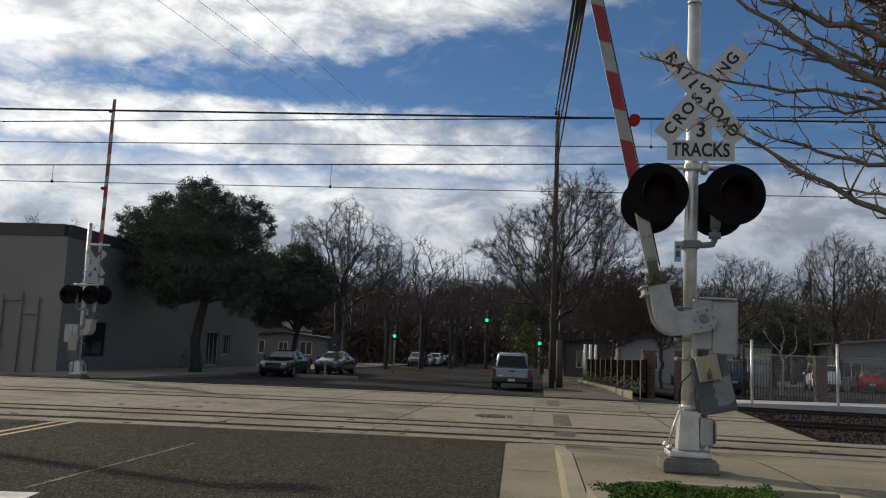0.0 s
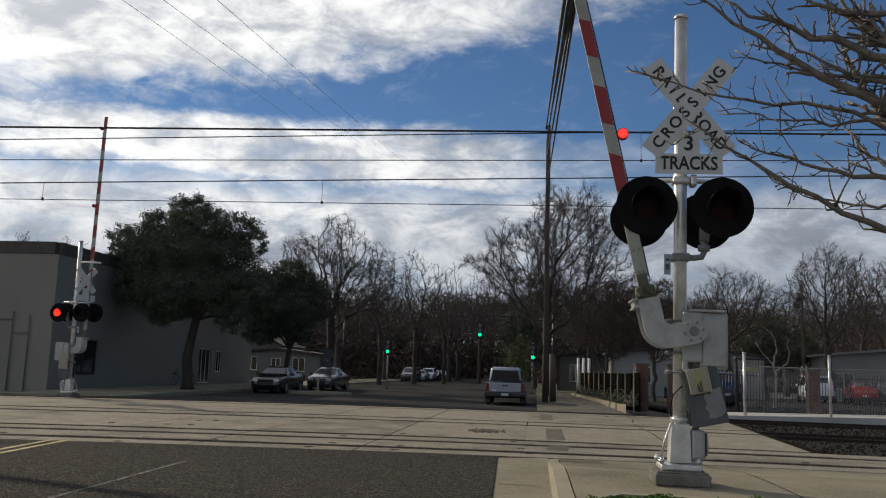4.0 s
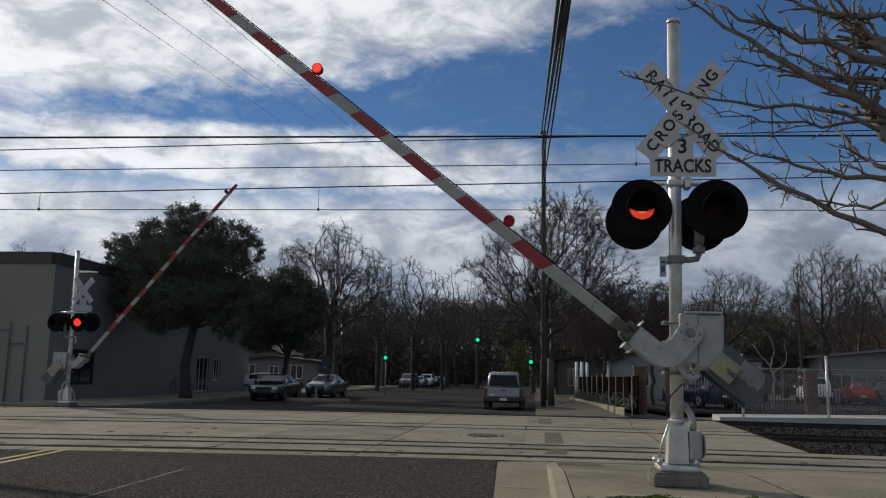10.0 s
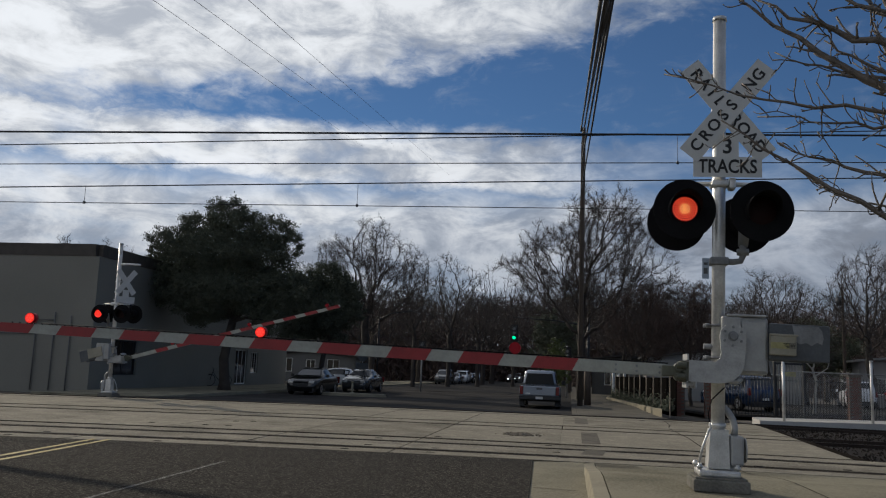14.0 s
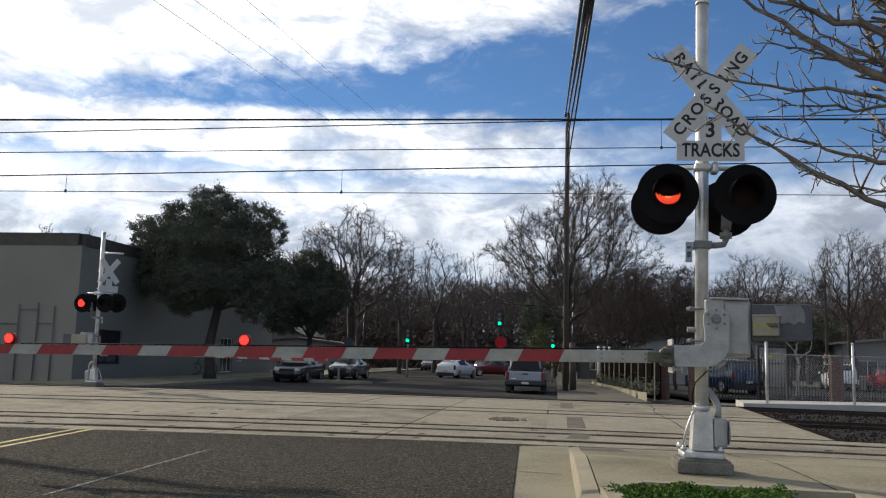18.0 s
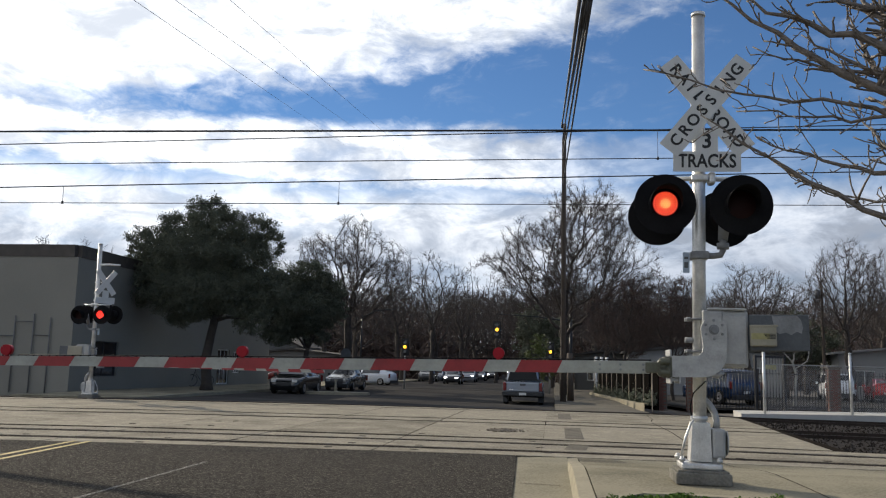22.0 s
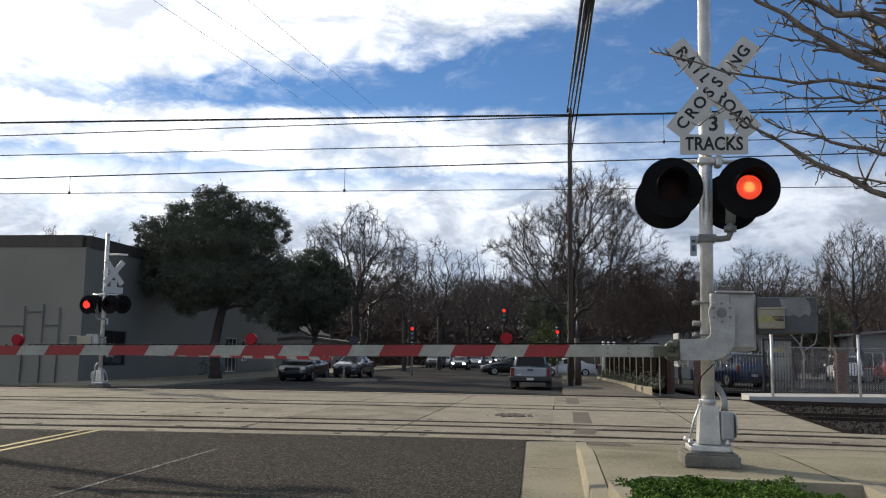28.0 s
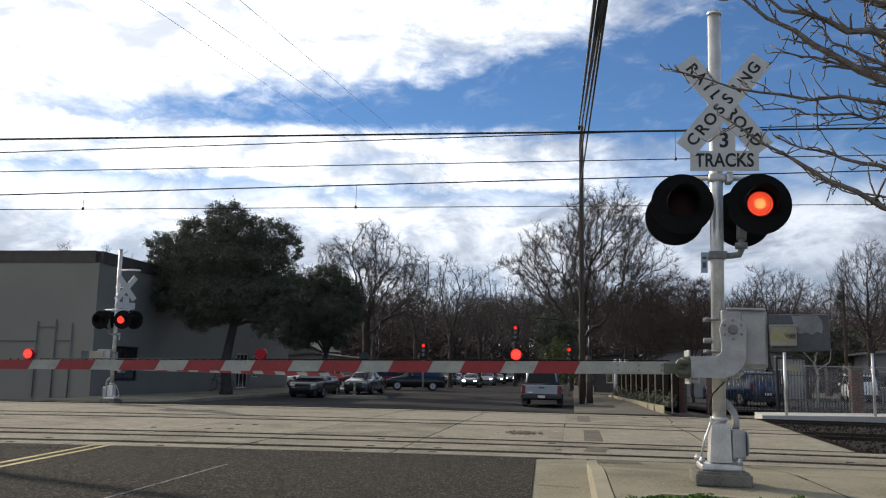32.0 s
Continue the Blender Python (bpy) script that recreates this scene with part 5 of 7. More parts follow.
def window_part(root, p, q, s0, s1, z0, z1, frame_mat, bars=1, inset=.1):
    p, q = Vector(p), Vector(q)
    d = (q - p).normalized()
    nn = Vector((-d.y, d.x, 0))
    m = Matrix((( d.x, nn.x, 0, 0), (d.y, nn.y, 0, 0), (0, 0, 1, 0), (0, 0, 0, 1)))
    o = p + nn * inset
    m.translation = (o.x, o.y, 0)
    fr = Geo()
    w = .06
    fr.box((s0, 0, z0), (s0 + w, .06, z1)).box((s1 - w, 0, z0), (s1, .06, z1)).box((s0 + w - .002, .001, z0), (s1 - w + .002, .059, z0 + w)).box((s0 + w - .002, .001, z1 - w), (s1 - w + .002, .059, z1))
    win = part("window", fr.move(m), frame_mat, root)
    for k in range(bars):
        c = lerp(s0, s1, (k + 1) / (bars + 1))
        part("window_bar", Geo().box((c - .025, .005, z0 + w), (c + .025, .055, z1 - w)).move(m), frame_mat, win)
    part("pane", Geo().box((s0 + w, .025, z0 + w), (s1 - w, .035, z1 - w)).move(m), M["glass"], win, "dark reflecting pane")
    sill = Geo().box((s0 - .05, -.14, z0 - .06), (s1 + .05, .0, z0)).move(m)
    part("sill", sill, M["kerb"], win)
    return win


def low_building():
    root = thing("low_building", "flat-roofed beige stucco building with a dark parapet", "building")
    c0 = Vector((-17.22, 38.0, 0))
    c1 = c0 + SD * 26.5
    c2 = c0 - SN * 32
    c3 = c2 + SD * 26.5
    z0, z1 = -.45, 5.8
    holes = [(1.5, 3.9, .45, 2.1), (16.6, 18.6, -.1, 2.1), (19.3, 20.6, .6, 2.0)]
    part("wall", slab(c1, c0, z0, z1, .25, [(26.5 - b, 26.5 - a, c, e) for a, b, c, e in holes]), M["stucco"], root)
    part("wall", slab(c0, c2, z0, z1, .25), M["stucco"], root)
    part("wall", slab(c2, c3, z0, z1, .25), M["stucco"], root)
    part("wall", slab(c3, c1, z0, z1, .25), M["stucco"], root)
    for a, b, c, e in holes:
        window_part(root, c1, c0, 26.5 - b, 26.5 - a, c, e, M["white"] if a > 10 else M["iron"], 2 if a > 10 else 1)
    part("wall_corner", Geo().prism([(p.x, p.y) for p in (c0 + SN * .255 - SD * .255, c0 - SN * .3 - SD * .255, c0 - SN * .3 + SD * .3, c0 + SN * .255 + SD * .3)], z0, z1 - .01, "z"), M["stucco"], root)
    pr = Geo()
    for p, q in ((c1, c0), (c0, c2), (c2, c3), (c3, c1)):
        d = (q - p).normalized()
        nn = Vector((-d.y, d.x, 0))
        s = slab(p - d * .06 - nn * .06, q + d * .06 - nn * .06, z1, z1 + .55, .35)
        pr.add(s.v, s.f)
    part("parapet", pr, M["parapet"], root, "dark overhanging parapet band")
    part("roof", Geo().add([p + Vector((0, 0, z1 + .1)) for p in (c0, c1, c3, c2)], [(0, 1, 2, 3)]), M["roofing"], root)
    d = -SN
    for s, top in ((.8, 3.05), (1.6, 3.2), (2.5, 3.1)):
        b = c0 + d * s - SD * .32
        part("conduit", Geo().cyl(b + Vector((0, 0, -.3)), b + Vector((0, 0, top)), .03, 8), M["wall_grey"], root, "grey pipe post before the wall")
    b = c0 - SD * .32
    for a0, a1, z in ((.8, 1.6, 2.25), (1.6, 2.5, 2.85), (2.5, 7.5, 2.2)):
        part("conduit", Geo().cyl(b + d * a0 + Vector((0, 0, z)), b + d * a1 + Vector((0, 0, z)), .022, 8), M["wall_grey"], root, "grey pipe rail before the wall")
    g = Geo()
    for s in (5.2, 8.0):
        q = c0 + d * s - SD * .035
        g.box((q.x - .02, q.y - .02, -.4), (q.x + .02, q.y + .02, 6.0))
    part("wall_joint", g, M["parapet"], root)


low_building()


def house(at, w, d, h, ridge, wallmat, roofmat, label, wins=()):
    """A gabled house; windows (x, z, w, h) on the wall that faces -y."""
    root = thing("house", label, "house", at)
    holes = [(x - ww / 2 + w / 2, x + ww / 2 + w / 2, z, z + hh) for x, z, ww, hh in wins]
    p, q = (-w / 2, 0, 0), (w / 2, 0, 0)
    part("wall", slab(p, q, -.1, h, .2, holes), wallmat, root)
    for a, b in (((w / 2, 0, 0), (w / 2, d, 0)), ((w / 2, d, 0), (-w / 2, d, 0)), ((-w / 2, d, 0), (-w / 2, 0, 0))):
        part("wall", slab(a, b, -.1, h, .2), wallmat, root)
    o = .4
    g = Geo().prism([(-w / 2 - o, h - .05), (0, h + ridge), (w / 2 + o, h - .05), (w / 2 + o, h + .1), (0, h + ridge + .18), (-w / 2 - o, h + .1)], -o, d + o)
    part("roof", g, roofmat, root)
    part("gable", Geo().prism([(-w / 2, h), (w / 2, h), (0, h + ridge - .05)], .02, .18), wallmat, root)
    for a, b, c, e in holes:
        window_part(root, p, q, a, b, c, e, M["white"], 1, .05)
    return root


house(pose(-16.5, 88, -.3, 0, 0, -6), 9.5, 9, 2.6, .5, M["wall_grey"], M["roofing"], "grey wooden house with a dark gabled roof", ((-2.6, .9, 1.3, 1.4), (2.4, .9, 1.3, 1.4), (0, .1, 1.0, 2.1)))
house(pose(-21, 92, -.3, 0, 0, -6), 9, 9, 3.4, 2.1, M["wall_grey"], M["roofing"], "grey house behind bare trees", ((-2.2, .9, 1.2, 1.3), (2.2, .9, 1.2, 1.3)))
house(pose(18.5, 63, -.3, 0, 0, -8), 11, 8, 3.1, .7, M["wall_white"], M["roofing"], "low pale building with a dark roof", ((-3.2, 1.0, 1.2, 1.2), (0, 1.0, 1.2, 1.2), (3.2, 1.0, 1.2, 1.2)))
house(pose(33.5, 63, -.3, 0, 0, -14), 10, 8, 3.4, .5, M["wall_white"], M["wall_white"], "low grey building with a pale roof", ((-3.2, 1.0, 1.4, 1.2), (2.2, 1.0, 1.4, 1.2)))
house(pose(12.4, 70, -.3, 0, 0, -8), 5, 7, 2.9, .35, M["wall_grey"], M["roofing"], "grey porch house beside the street", ((-1, .9, 1.0, 1.4),))
for k in range(3):
    col = thing("porch_column", "slim white porch column", "column", pose(9.65 + .42 * k, 58.2 + .3 * k, -.3), "porch columns")
    part("shaft", Geo().cyl((0, 0, 0), (0, 0, 2.6), .09, 12), M["white"], col)
    part("column_base", Geo().box((-.13, -.13, 0), (.13, .13, .15), .01), M["white"], col)


# ---------------------------------------------------------------- vehicles
def loft_body(stations, zb):
    """stations: (y, half width at the belt, belt z, half width at the roof, roof z); closed ends."""
    g = Geo()
    vs, fs = [], []
    for y, w, zs, wr, zr in stations:
        ring = [(w * .90, zb), (w * .985, zb + .18), (w, (zb + zs) / 2 + .06), (w * .985, zs - .05), (w * .95, zs), (wr, zr - .05 if zr > zs + .1 else zr - .01), (wr * .86, zr)]
        vs += [(-x, y, z) for x, z in ring] + [(x, y, z) for x, z in reversed(ring)]
    n = 14
    for i in range(len(stations) - 1):
        fs += [(i * n + k, i * n + (k + 1) % n, (i + 1) * n + (k + 1) % n, (i + 1) * n + k) for k in range(n)]
    fs += [tuple(range(n)), tuple(range(len(vs) - 1, len(vs) - n - 1, -1))]
    return g.add(vs, fs, True)


CARS = dict(
    sedan=dict(L=4.6, W=.89, zb=.2, st_=[(-2.3, .70, .78, .60, .82), (-2.22, .80, .90, .68, .95), (-1.9, .86, .96, .72, 1.02), (-1.5, .88, .96, .70, 1.05), (-.85, .89, .95, .60, 1.38), (-.35, .89, .94, .62, 1.45), (.1, .89, .93, .61, 1.43), (.35, .89, .93, .59, 1.37),
                                          (1.05, .89, .91, .76, .98), (1.6, .88, .86, .74, .91), (2.0, .84, .78, .68, .82), (2.2, .78, .69, .62, .71), (2.3, .68, .56, .55, .58)], ax=(1.38, -1.34), r=.33),
    hatch=dict(L=4.4, W=.86, zb=.2, st_=[(-2.2, .74, .80, .62, .86), (-2.15, .82, .92, .62, 1.02), (-1.9, .85, .98, .58, 1.18), (-1.2, .86, .97, .57, 1.38), (-.5, .86, .95, .58, 1.47), (.0, .86, .94, .57, 1.48), (.45, .86, .93, .55, 1.38),
                                          (1.25, .85, .90, .70, .98), (1.75, .83, .82, .68, .86), (2.1, .76, .70, .60, .73), (2.2, .66, .58, .52, .6)], ax=(1.35, -1.33), r=.32),
    suv=dict(L=4.7, W=.93, zb=.26, st_=[(-2.35, .78, 1.00, .66, 1.10), (-2.28, .88, 1.06, .72, 1.25), (-1.95, .92, 1.08, .74, 1.68), (-.9, .93, 1.07, .76, 1.74), (.2, .93, 1.05, .74, 1.70), (.55, .93, 1.04, .70, 1.60),
                                        (1.2, .92, 1.03, .78, 1.10), (1.9, .90, .96, .76, 1.00), (2.25, .84, .82, .70, .85), (2.35, .74, .66, .60, .68)], ax=(1.42, -1.4), r=.37),
    pickup=dict(L=5.3, W=.99, zb=.42, st_=[(y, w * 1.05, zs * .94, wr, zr * .925) for y, w, zs, wr, zr in [(-2.65, .90, 1.12, .74, 1.18), (-2.62, .92, 1.14, .76, 1.55), (-2.5, .93, 1.14, .78, 1.72), (-1.0, .93, 1.12, .78, 1.76), (.1, .93, 1.11, .76, 1.75), (.45, .93, 1.10, .72, 1.66),
                                           (1.15, .92, 1.08, .80, 1.16), (2.1, .90, 1.02, .78, 1.08), (2.5, .86, .90, .72, .94), (2.65, .78, .74, .64, .76)]], ax=(1.65, -1.62), r=.38),
)


def wheel_geo(r):
    t = Geo()
    t.tube([(-.11, 0, 0), (-.08, 0, 0), (.08, 0, 0), (.11, 0, 0)], [r * .9, r, r, r * .9], 22)
    rim = Geo().cyl((-.115, 0, 0), (.115, 0, 0), r * .62, 18)
    hub = Geo().cyl((-.13, 0, 0), (.13, 0, 0), r * .16, 10)
    for k in range(5):
        a = 2 * math.pi * k / 5
        rim.box((-.125, -.02, -.02), (.125, .02, .02)) if k == 0 else None
        c, s = math.cos(a) * r * .4, math.sin(a) * r * .4
        hub.box((-.122, c - .03, s - .03), (.122, c + .03, s + .03))
    return t, rim, hub


def car(at, kind, paint, label, lights_on=False, category="car", name="parked_car", group=""):
    c = CARS[kind]
    S, L, zb = c["st_"], c["L"], c["zb"]
    root = thing(name, label, category, at, group)
    body = part("body", loft_body(S, zb), PAINT[paint], root)
    # glass follows the loft between belt and roof
    def pane(i0, i1, side):
        a, b = S[i0], S[i1]
        q = []
        for y, w, zs, wr, zr in (a, b):
            lo, hi = Vector((side * w * .95, y, zs)), Vector((side * wr, y, zr - .05))
            q += [lo.lerp(hi, .1), lo.lerp(hi, .92)]
        off = Vector((side * .012, 0, .004))
        return Geo().add([p + off for p in (q[0], q[1], q[3], q[2])], [(0, 1, 2, 3)])
    hi = [i for i, s in enumerate(S) if s[4] > s[2] + .35]
    for sd in (-1, 1):
        for i in range(hi[0], hi[-1]):
            a, b = S[i], S[i + 1]
            part("side_window", pane(i, i + 1, sd), M["glass"], body)
    def screen(i0, i1, name, up):
        (y0, w0, s0, r0, z0), (y1, w1, s1, r1, z1) = S[i0], S[i1]
        lo = Vector((0, y0, z0 + .01)).lerp(Vector((0, y1, z1)), .1)
        hi_ = Vector((0, y0, z0 + .01)).lerp(Vector((0, y1, z1)), .9)
        wl_, wh = lerp(r0, r1, .1) * .9, lerp(r0, r1, .9) * .86
        nn = Vector((0, -up * 1, .8)).normalized() * .016
        part(name, Geo().add([Vector((-wl_, lo.y, lo.z)) + nn, Vector((wl_, lo.y, lo.z)) + nn, Vector((wh, hi_.y, hi_.z)) + nn, Vector((-wh, hi_.y, hi_.z)) + nn], [(0, 1, 2, 3)]), M["glass"], body)
    screen(hi[-1] + 1, hi[-1], "windscreen", -1)
    if kind == "pickup":
        part("rear_window", Geo().box((-.76, -2.70, 1.20), (.76, -2.6, 1.56), .02), M["tinted"], body)
    else:
        screen(hi[0] - 1 if kind != "pickup" else 0, hi[0] if kind != "pickup" else 1, "rear_window", 1)
    W = c["W"]
    f = L / 2
    zl = S[-2][2] - .06
    bump = Geo().box((-W * .86, -f - .05, zb - .02), (W * .86, -f + .12, zb + .24), .03)
    part("rear_bumper", bump, M["plastic"] if kind != "sedan" else PAINT[paint], body)
    part("front_bumper", Geo().box((-W * .84, f - .14, zb - .02), (W * .84, f - .01, zb + .16), .03), PAINT[paint], body)
    part("grille", Geo().box((-.42, f - .06, zb + .24), (.42, f + .012, zb + .40), .01), M["plastic"], body)
    for sd in (-1, 1):
        part("headlight", Geo().box((sd * .45 - .14 + sd * .12, f - .2, zl - .02), (sd * .45 + .14 + sd * .12, f - .02, zl + .12), .02), M["headlight"] if lights_on else M["galv"], body)
        part("taillight", Geo().box((sd * (W - .09) - .07, -f - .012, S[1][2] - .28), (sd * (W - .09) + .07, -f + .12, S[1][2] + .08), .02), M["taillight"], body)
        part("mirror", Geo().box((sd * (W + .1) - .08, .62, S[5][2] + .0), (sd * (W + .1) + .08, .72, S[5][2] + .15), .02), PAINT[paint], body)
    part("plate_bars", Geo().box((-.16, -f - .062, zb + .30), (.16, -f - .005, zb + .42)), M["signwhite"], body, "pale number plate with unreadable bars")
    t, rim, hub = wheel_geo(c["r"])
    tm, rm, hm = t.mesh("tyre", M["tyre"]), rim.mesh("rim", M["rim"]), hub.mesh("hub", M["plastic"])
    for sd in (-1, 1):
        for y in c["ax"]:
            w = new("wheel", tm)
            w.parent = root
            w.matrix_local = Matrix.Translation((sd * (W - .11), y, c["r"]))
            r_ = new("rim", rm)
            r_.parent = w
            h_ = new("hub", hm)
            h_.parent = w
    return root


def canopy_pickup(at, label):
    """A pickup with a canopy over its bed; it faces +y in its own space."""
    root = thing("pickup_truck", label, "pickup", at)
    paint = PAINT["truck_grey"]
    lower = loft_body([(-2.62, .86, .98, .80, 1.0), (-2.56, .91, 1.0, .83, 1.02), (-1.0, .93, 1.0, .84, 1.02), (.6, .93, 1.0, .84, 1.03), (1.2, .92, .99, .80, 1.04), (2.1, .90, .95, .78, 1.0), (2.5, .86, .84, .72, .88), (2.62, .78, .70, .64, .72)], .46)
    body = part("body", lower, paint, root)
    top = loft_body([(-2.54, .78, 1.04, .64, 1.62), (-2.44, .79, 1.04, .66, 1.70), (-1.2, .80, 1.04, .67, 1.73), (.1, .80, 1.04, .66, 1.74), (.5, .79, 1.04, .62, 1.66), (1.15, .76, 1.02, .66, 1.06)], .98)
    cab = part("canopy", top, paint, root, "painted canopy and cab roof")
    part("rear_window", Geo().add([(-.67, -2.575, 1.10), (.67, -2.575, 1.10), (.56, -2.56, 1.58), (-.56, -2.56, 1.58), (-.67, -2.55, 1.10), (.67, -2.55, 1.10), (.56, -2.52, 1.58), (-.56, -2.52, 1.58)],
                                  [(0, 1, 2, 3), (7, 6, 5, 4), (0, 4, 5, 1), (1, 5, 6, 2), (2, 6, 7, 3), (3, 7, 4, 0)]), M["tinted"], cab, "dark tinted canopy window")
    for sd in (-1, 1):
        for y0, y1 in ((-2.3, -1.15), (-.95, -.1), (0, .75)):
            part("side_window", Geo().add([(sd * .80, y0, 1.12), (sd * .80, y1, 1.12), (sd * .70, y1 - (.3 if y1 > .5 else 0), 1.58), (sd * .70, y0, 1.58)], [(0, 1, 2, 3)]), M["glass"], cab)
    gate_ = part("tailgate", Geo().box((-.72, -2.68, .60), (.72, -2.61, .99), .02), paint, root, "silver tailgate")
    part("tailgate_handle", Geo().box((-.13, -2.70, .86), (.13, -2.676, .93), .008), M["plastic"], gate_)
    part("tailgate_badge", Geo().box((-.62, -2.69, .66), (-.42, -2.678, .70)), M["galv"], gate_)
    bumper = part("rear_bumper", Geo().box((-.93, -2.80, .40), (.93, -2.60, .58), .03), M["plastic"], root, "dark rear bumper")
    part("plate_bars", Geo().box((-.16, -2.812, .44), (.16, -2.799, .55)), M["signwhite"], bumper, "pale number plate with unreadable bars")
    part("sill", Geo().box((-.88, -2.5, .34), (.88, 2.3, .48), .03), M["tyre"], root)
    for sd in (-1, 1):
        part("taillight", Geo().box((sd * .81 - .075, -2.67, .62), (sd * .81 + .075, -2.5, 1.0), .02), M["taillight"], root)
        part("mirror", Geo().box((sd * 1.05 - .1, .55, 1.08), (sd * 1.05 + .1, .66, 1.28), .02), M["plastic"], root)
        part("mud_flap", Geo().box((sd * .8 - .12, -2.12, .1), (sd * .8 + .12, -2.10, .45)), M["plastic"], root)
    t, rim, hub = wheel_geo(.38)
    tm, rm, hm = t.mesh("tyre", M["tyre"]), rim.mesh("rim", M["rim"]), hub.mesh("hub", M["plastic"])
    for sd in (-1, 1):
        for y in (-1.62, 1.6):
            w = new("wheel", tm)
            w.parent = root
            w.matrix_local = Matrix.Translation((sd * .80, y, .38))
            for nm, me in (("rim", rm), ("hub", hm)):
                new(nm, me).parent = w
    return root


ROAD = -.304
canopy_pickup(pose(3.45, 41.5, ROAD, 0, 0, -6.6), "silver pickup with a canopy parked at the kerb")
car(pose(-8.65, 47.3, ROAD, 0, 0, 173.4), "sedan", "dark", "black sedan parked by the building", name="sedan_car")
car(pose(-6.98, 56.0, ROAD, 0, 0, 172), "sedan", "grey", "dark grey sedan parked behind a kerb island", name="sedan_car")
for s, u, k, p in ((101, -14.7, "suv", "grey"), (110, -14.7, "sedan", "silver"), (117, -14.6, "suv", "white"), (125, -14.7, "sedan", "dark"), (134, -14.6, "sedan", "silver")):
    q = st(s, u)
    car(pose(q.x, q.y, ROAD, 0, 0, 173.4), k, p, dict(grey="grey", silver="silver", white="white", dark="dark")[p] + " car parked along the far kerb", group="cars along the far kerb")
car(pose(13.74, 44.5, -.17, 0, 0, 15), "suv", "blue", "blue sport utility car behind the iron fence", name="suv_car")
car(pose(25.2, 57.0, -.17, 0, 0, -16), "suv", "white", "white van-like car in the car park", name="suv_car")
car(pose(28.3, 57.2, -.17, 0, 0, -18), "hatch", "red", "bright red hatchback in the car park", name="hatchback_car")
car(pose(30.2, 57.5, -.17, 0, 0, -18), "sedan", "grey", "grey sedan in the car park", name="sedan_car")
sheet("car_park", lambda a, b: (lerp(10.4, 60, a), lerp(38.5, 61.5, b), -.174), 8, 4, M["far_asphalt"], "asphalt car park behind the iron fence", .1)

# vehicles that move
white_car = car(pose(-30, 66, ROAD, 0, 0, -90), "hatch", "white", "white hatchback turning in the junction", name="moving_car")
cross_white = car(pose(40, 68, ROAD, 0, 0, 90), "sedan", "white", "white sedan crossing the junction", name="moving_car")
cross_maroon = car(pose(46, 68, ROAD, 0, 0, 90), "pickup", "maroon", "dark red pickup crossing the junction", category="pickup", name="moving_pickup")
cross_dark = car(pose(42, 68, ROAD, 0, 0, 90), "sedan", "dark", "dark sedan crossing the junction", name="moving_car")
cross_dark2 = car(pose(52, 68, ROAD, 0, 0, 90), "suv", "dark", "dark sport utility car crossing the junction", name="moving_car")
turning_dark = car(pose(30, 77, ROAD, 0, 0, 90), "sedan", "maroon", "dark red sedan crossing the junction", name="moving_car")
queue = [car(pose(*st(200 + 9 * k, -10.2)[:2], ROAD, 0, 0, 173.4), ("sedan", "suv", "sedan", "suv")[k], ("dark", "silver", "grey", "dark")[k], "oncoming car with lit headlights", True, name="oncoming_car", group="oncoming cars") for k in range(4)]


# ---------------------------------------------------------------- traffic signals
def signal_head(at, parent_label, lit_mode):
    root = thing("traffic_signal", parent_label, "traffic light", at, "traffic signals")
    part("housing", Geo().box((-.17, -.1, -.5), (.17, .12, .5), .03), M["plastic"], root)
    part("backplate", Geo().box((-.28, .12, -.62), (.28, .135, .62)), M["plastic"], root)
    leds = {}
    for name, z, mt in (("red", .33, "led_core"), ("amber", 0, "led_amber"), ("green", -.33, "led_green")):
        v = Geo()
        for k in range(9):
            a0, a1 = radians(-10 + 200 * k / 9), radians(-10 + 200 * (k + 1) / 9)
            v.add([(math.cos(a0) * .15, -.1, z + math.sin(a0) * .15), (math.cos(a1) * .15, -.1, z + math.sin(a1) * .15), (math.cos(a1) * .145, -.3, z + math.sin(a1) * .145), (math.cos(a0) * .145, -.3, z + math.sin(a0) * .145)], [(0, 1, 2, 3)])
        part("visor", v, M["plastic"], root)
        disc = [(math.cos(a) * .12, math.sin(a) * .12) for a in (2 * math.pi * k / 16 for k in range(16))]
        part("lens", Geo().prism([(x, zz + z) for x, zz in disc], -.112, -.1), M["glass"], root)
        c = part("led_disc", Geo().prism(disc, -.006, 0), M[mt], root, "lit signal lens", at=(0, -.08, z))
        c["home"], c["shine"] = (0, -.08, z), (0, -.118, z)
        leds[name] = c
    return root, leds


SIGNALS = []
for x, y, z, lab in ((3.1, 62.0, 4.15, "traffic light hanging from a mast arm"), (-3.55, 62.0, 2.74, "traffic light on a steel pole"), (6.75, 60.0, 2.6, "traffic light beside the wooden pole")):
    SIGNALS.append(signal_head(pose(x, y, z, 0, 0, -6), lab, 0)[1])
for x, y, h in ((-3.55, 62.2, 3.6), (6.75, 60.2, 3.6)):
    sp = thing("signal_pole", "slim grey steel signal pole", "pole", pose(x, y, -.3), "signal poles")
    part("shaft", Geo().cyl((0, 0, 0), (0, 0, h), .07, 12, .055), M["casegrey"], sp)
ma = thing("mast_arm", "long grey steel mast arm over the junction", "pole", pose(8.6, 63.0, -.3))
part("shaft", Geo().cyl((0, 0, 0), (0, 0, 5.8), .13, 14, .1), M["iron"], ma)
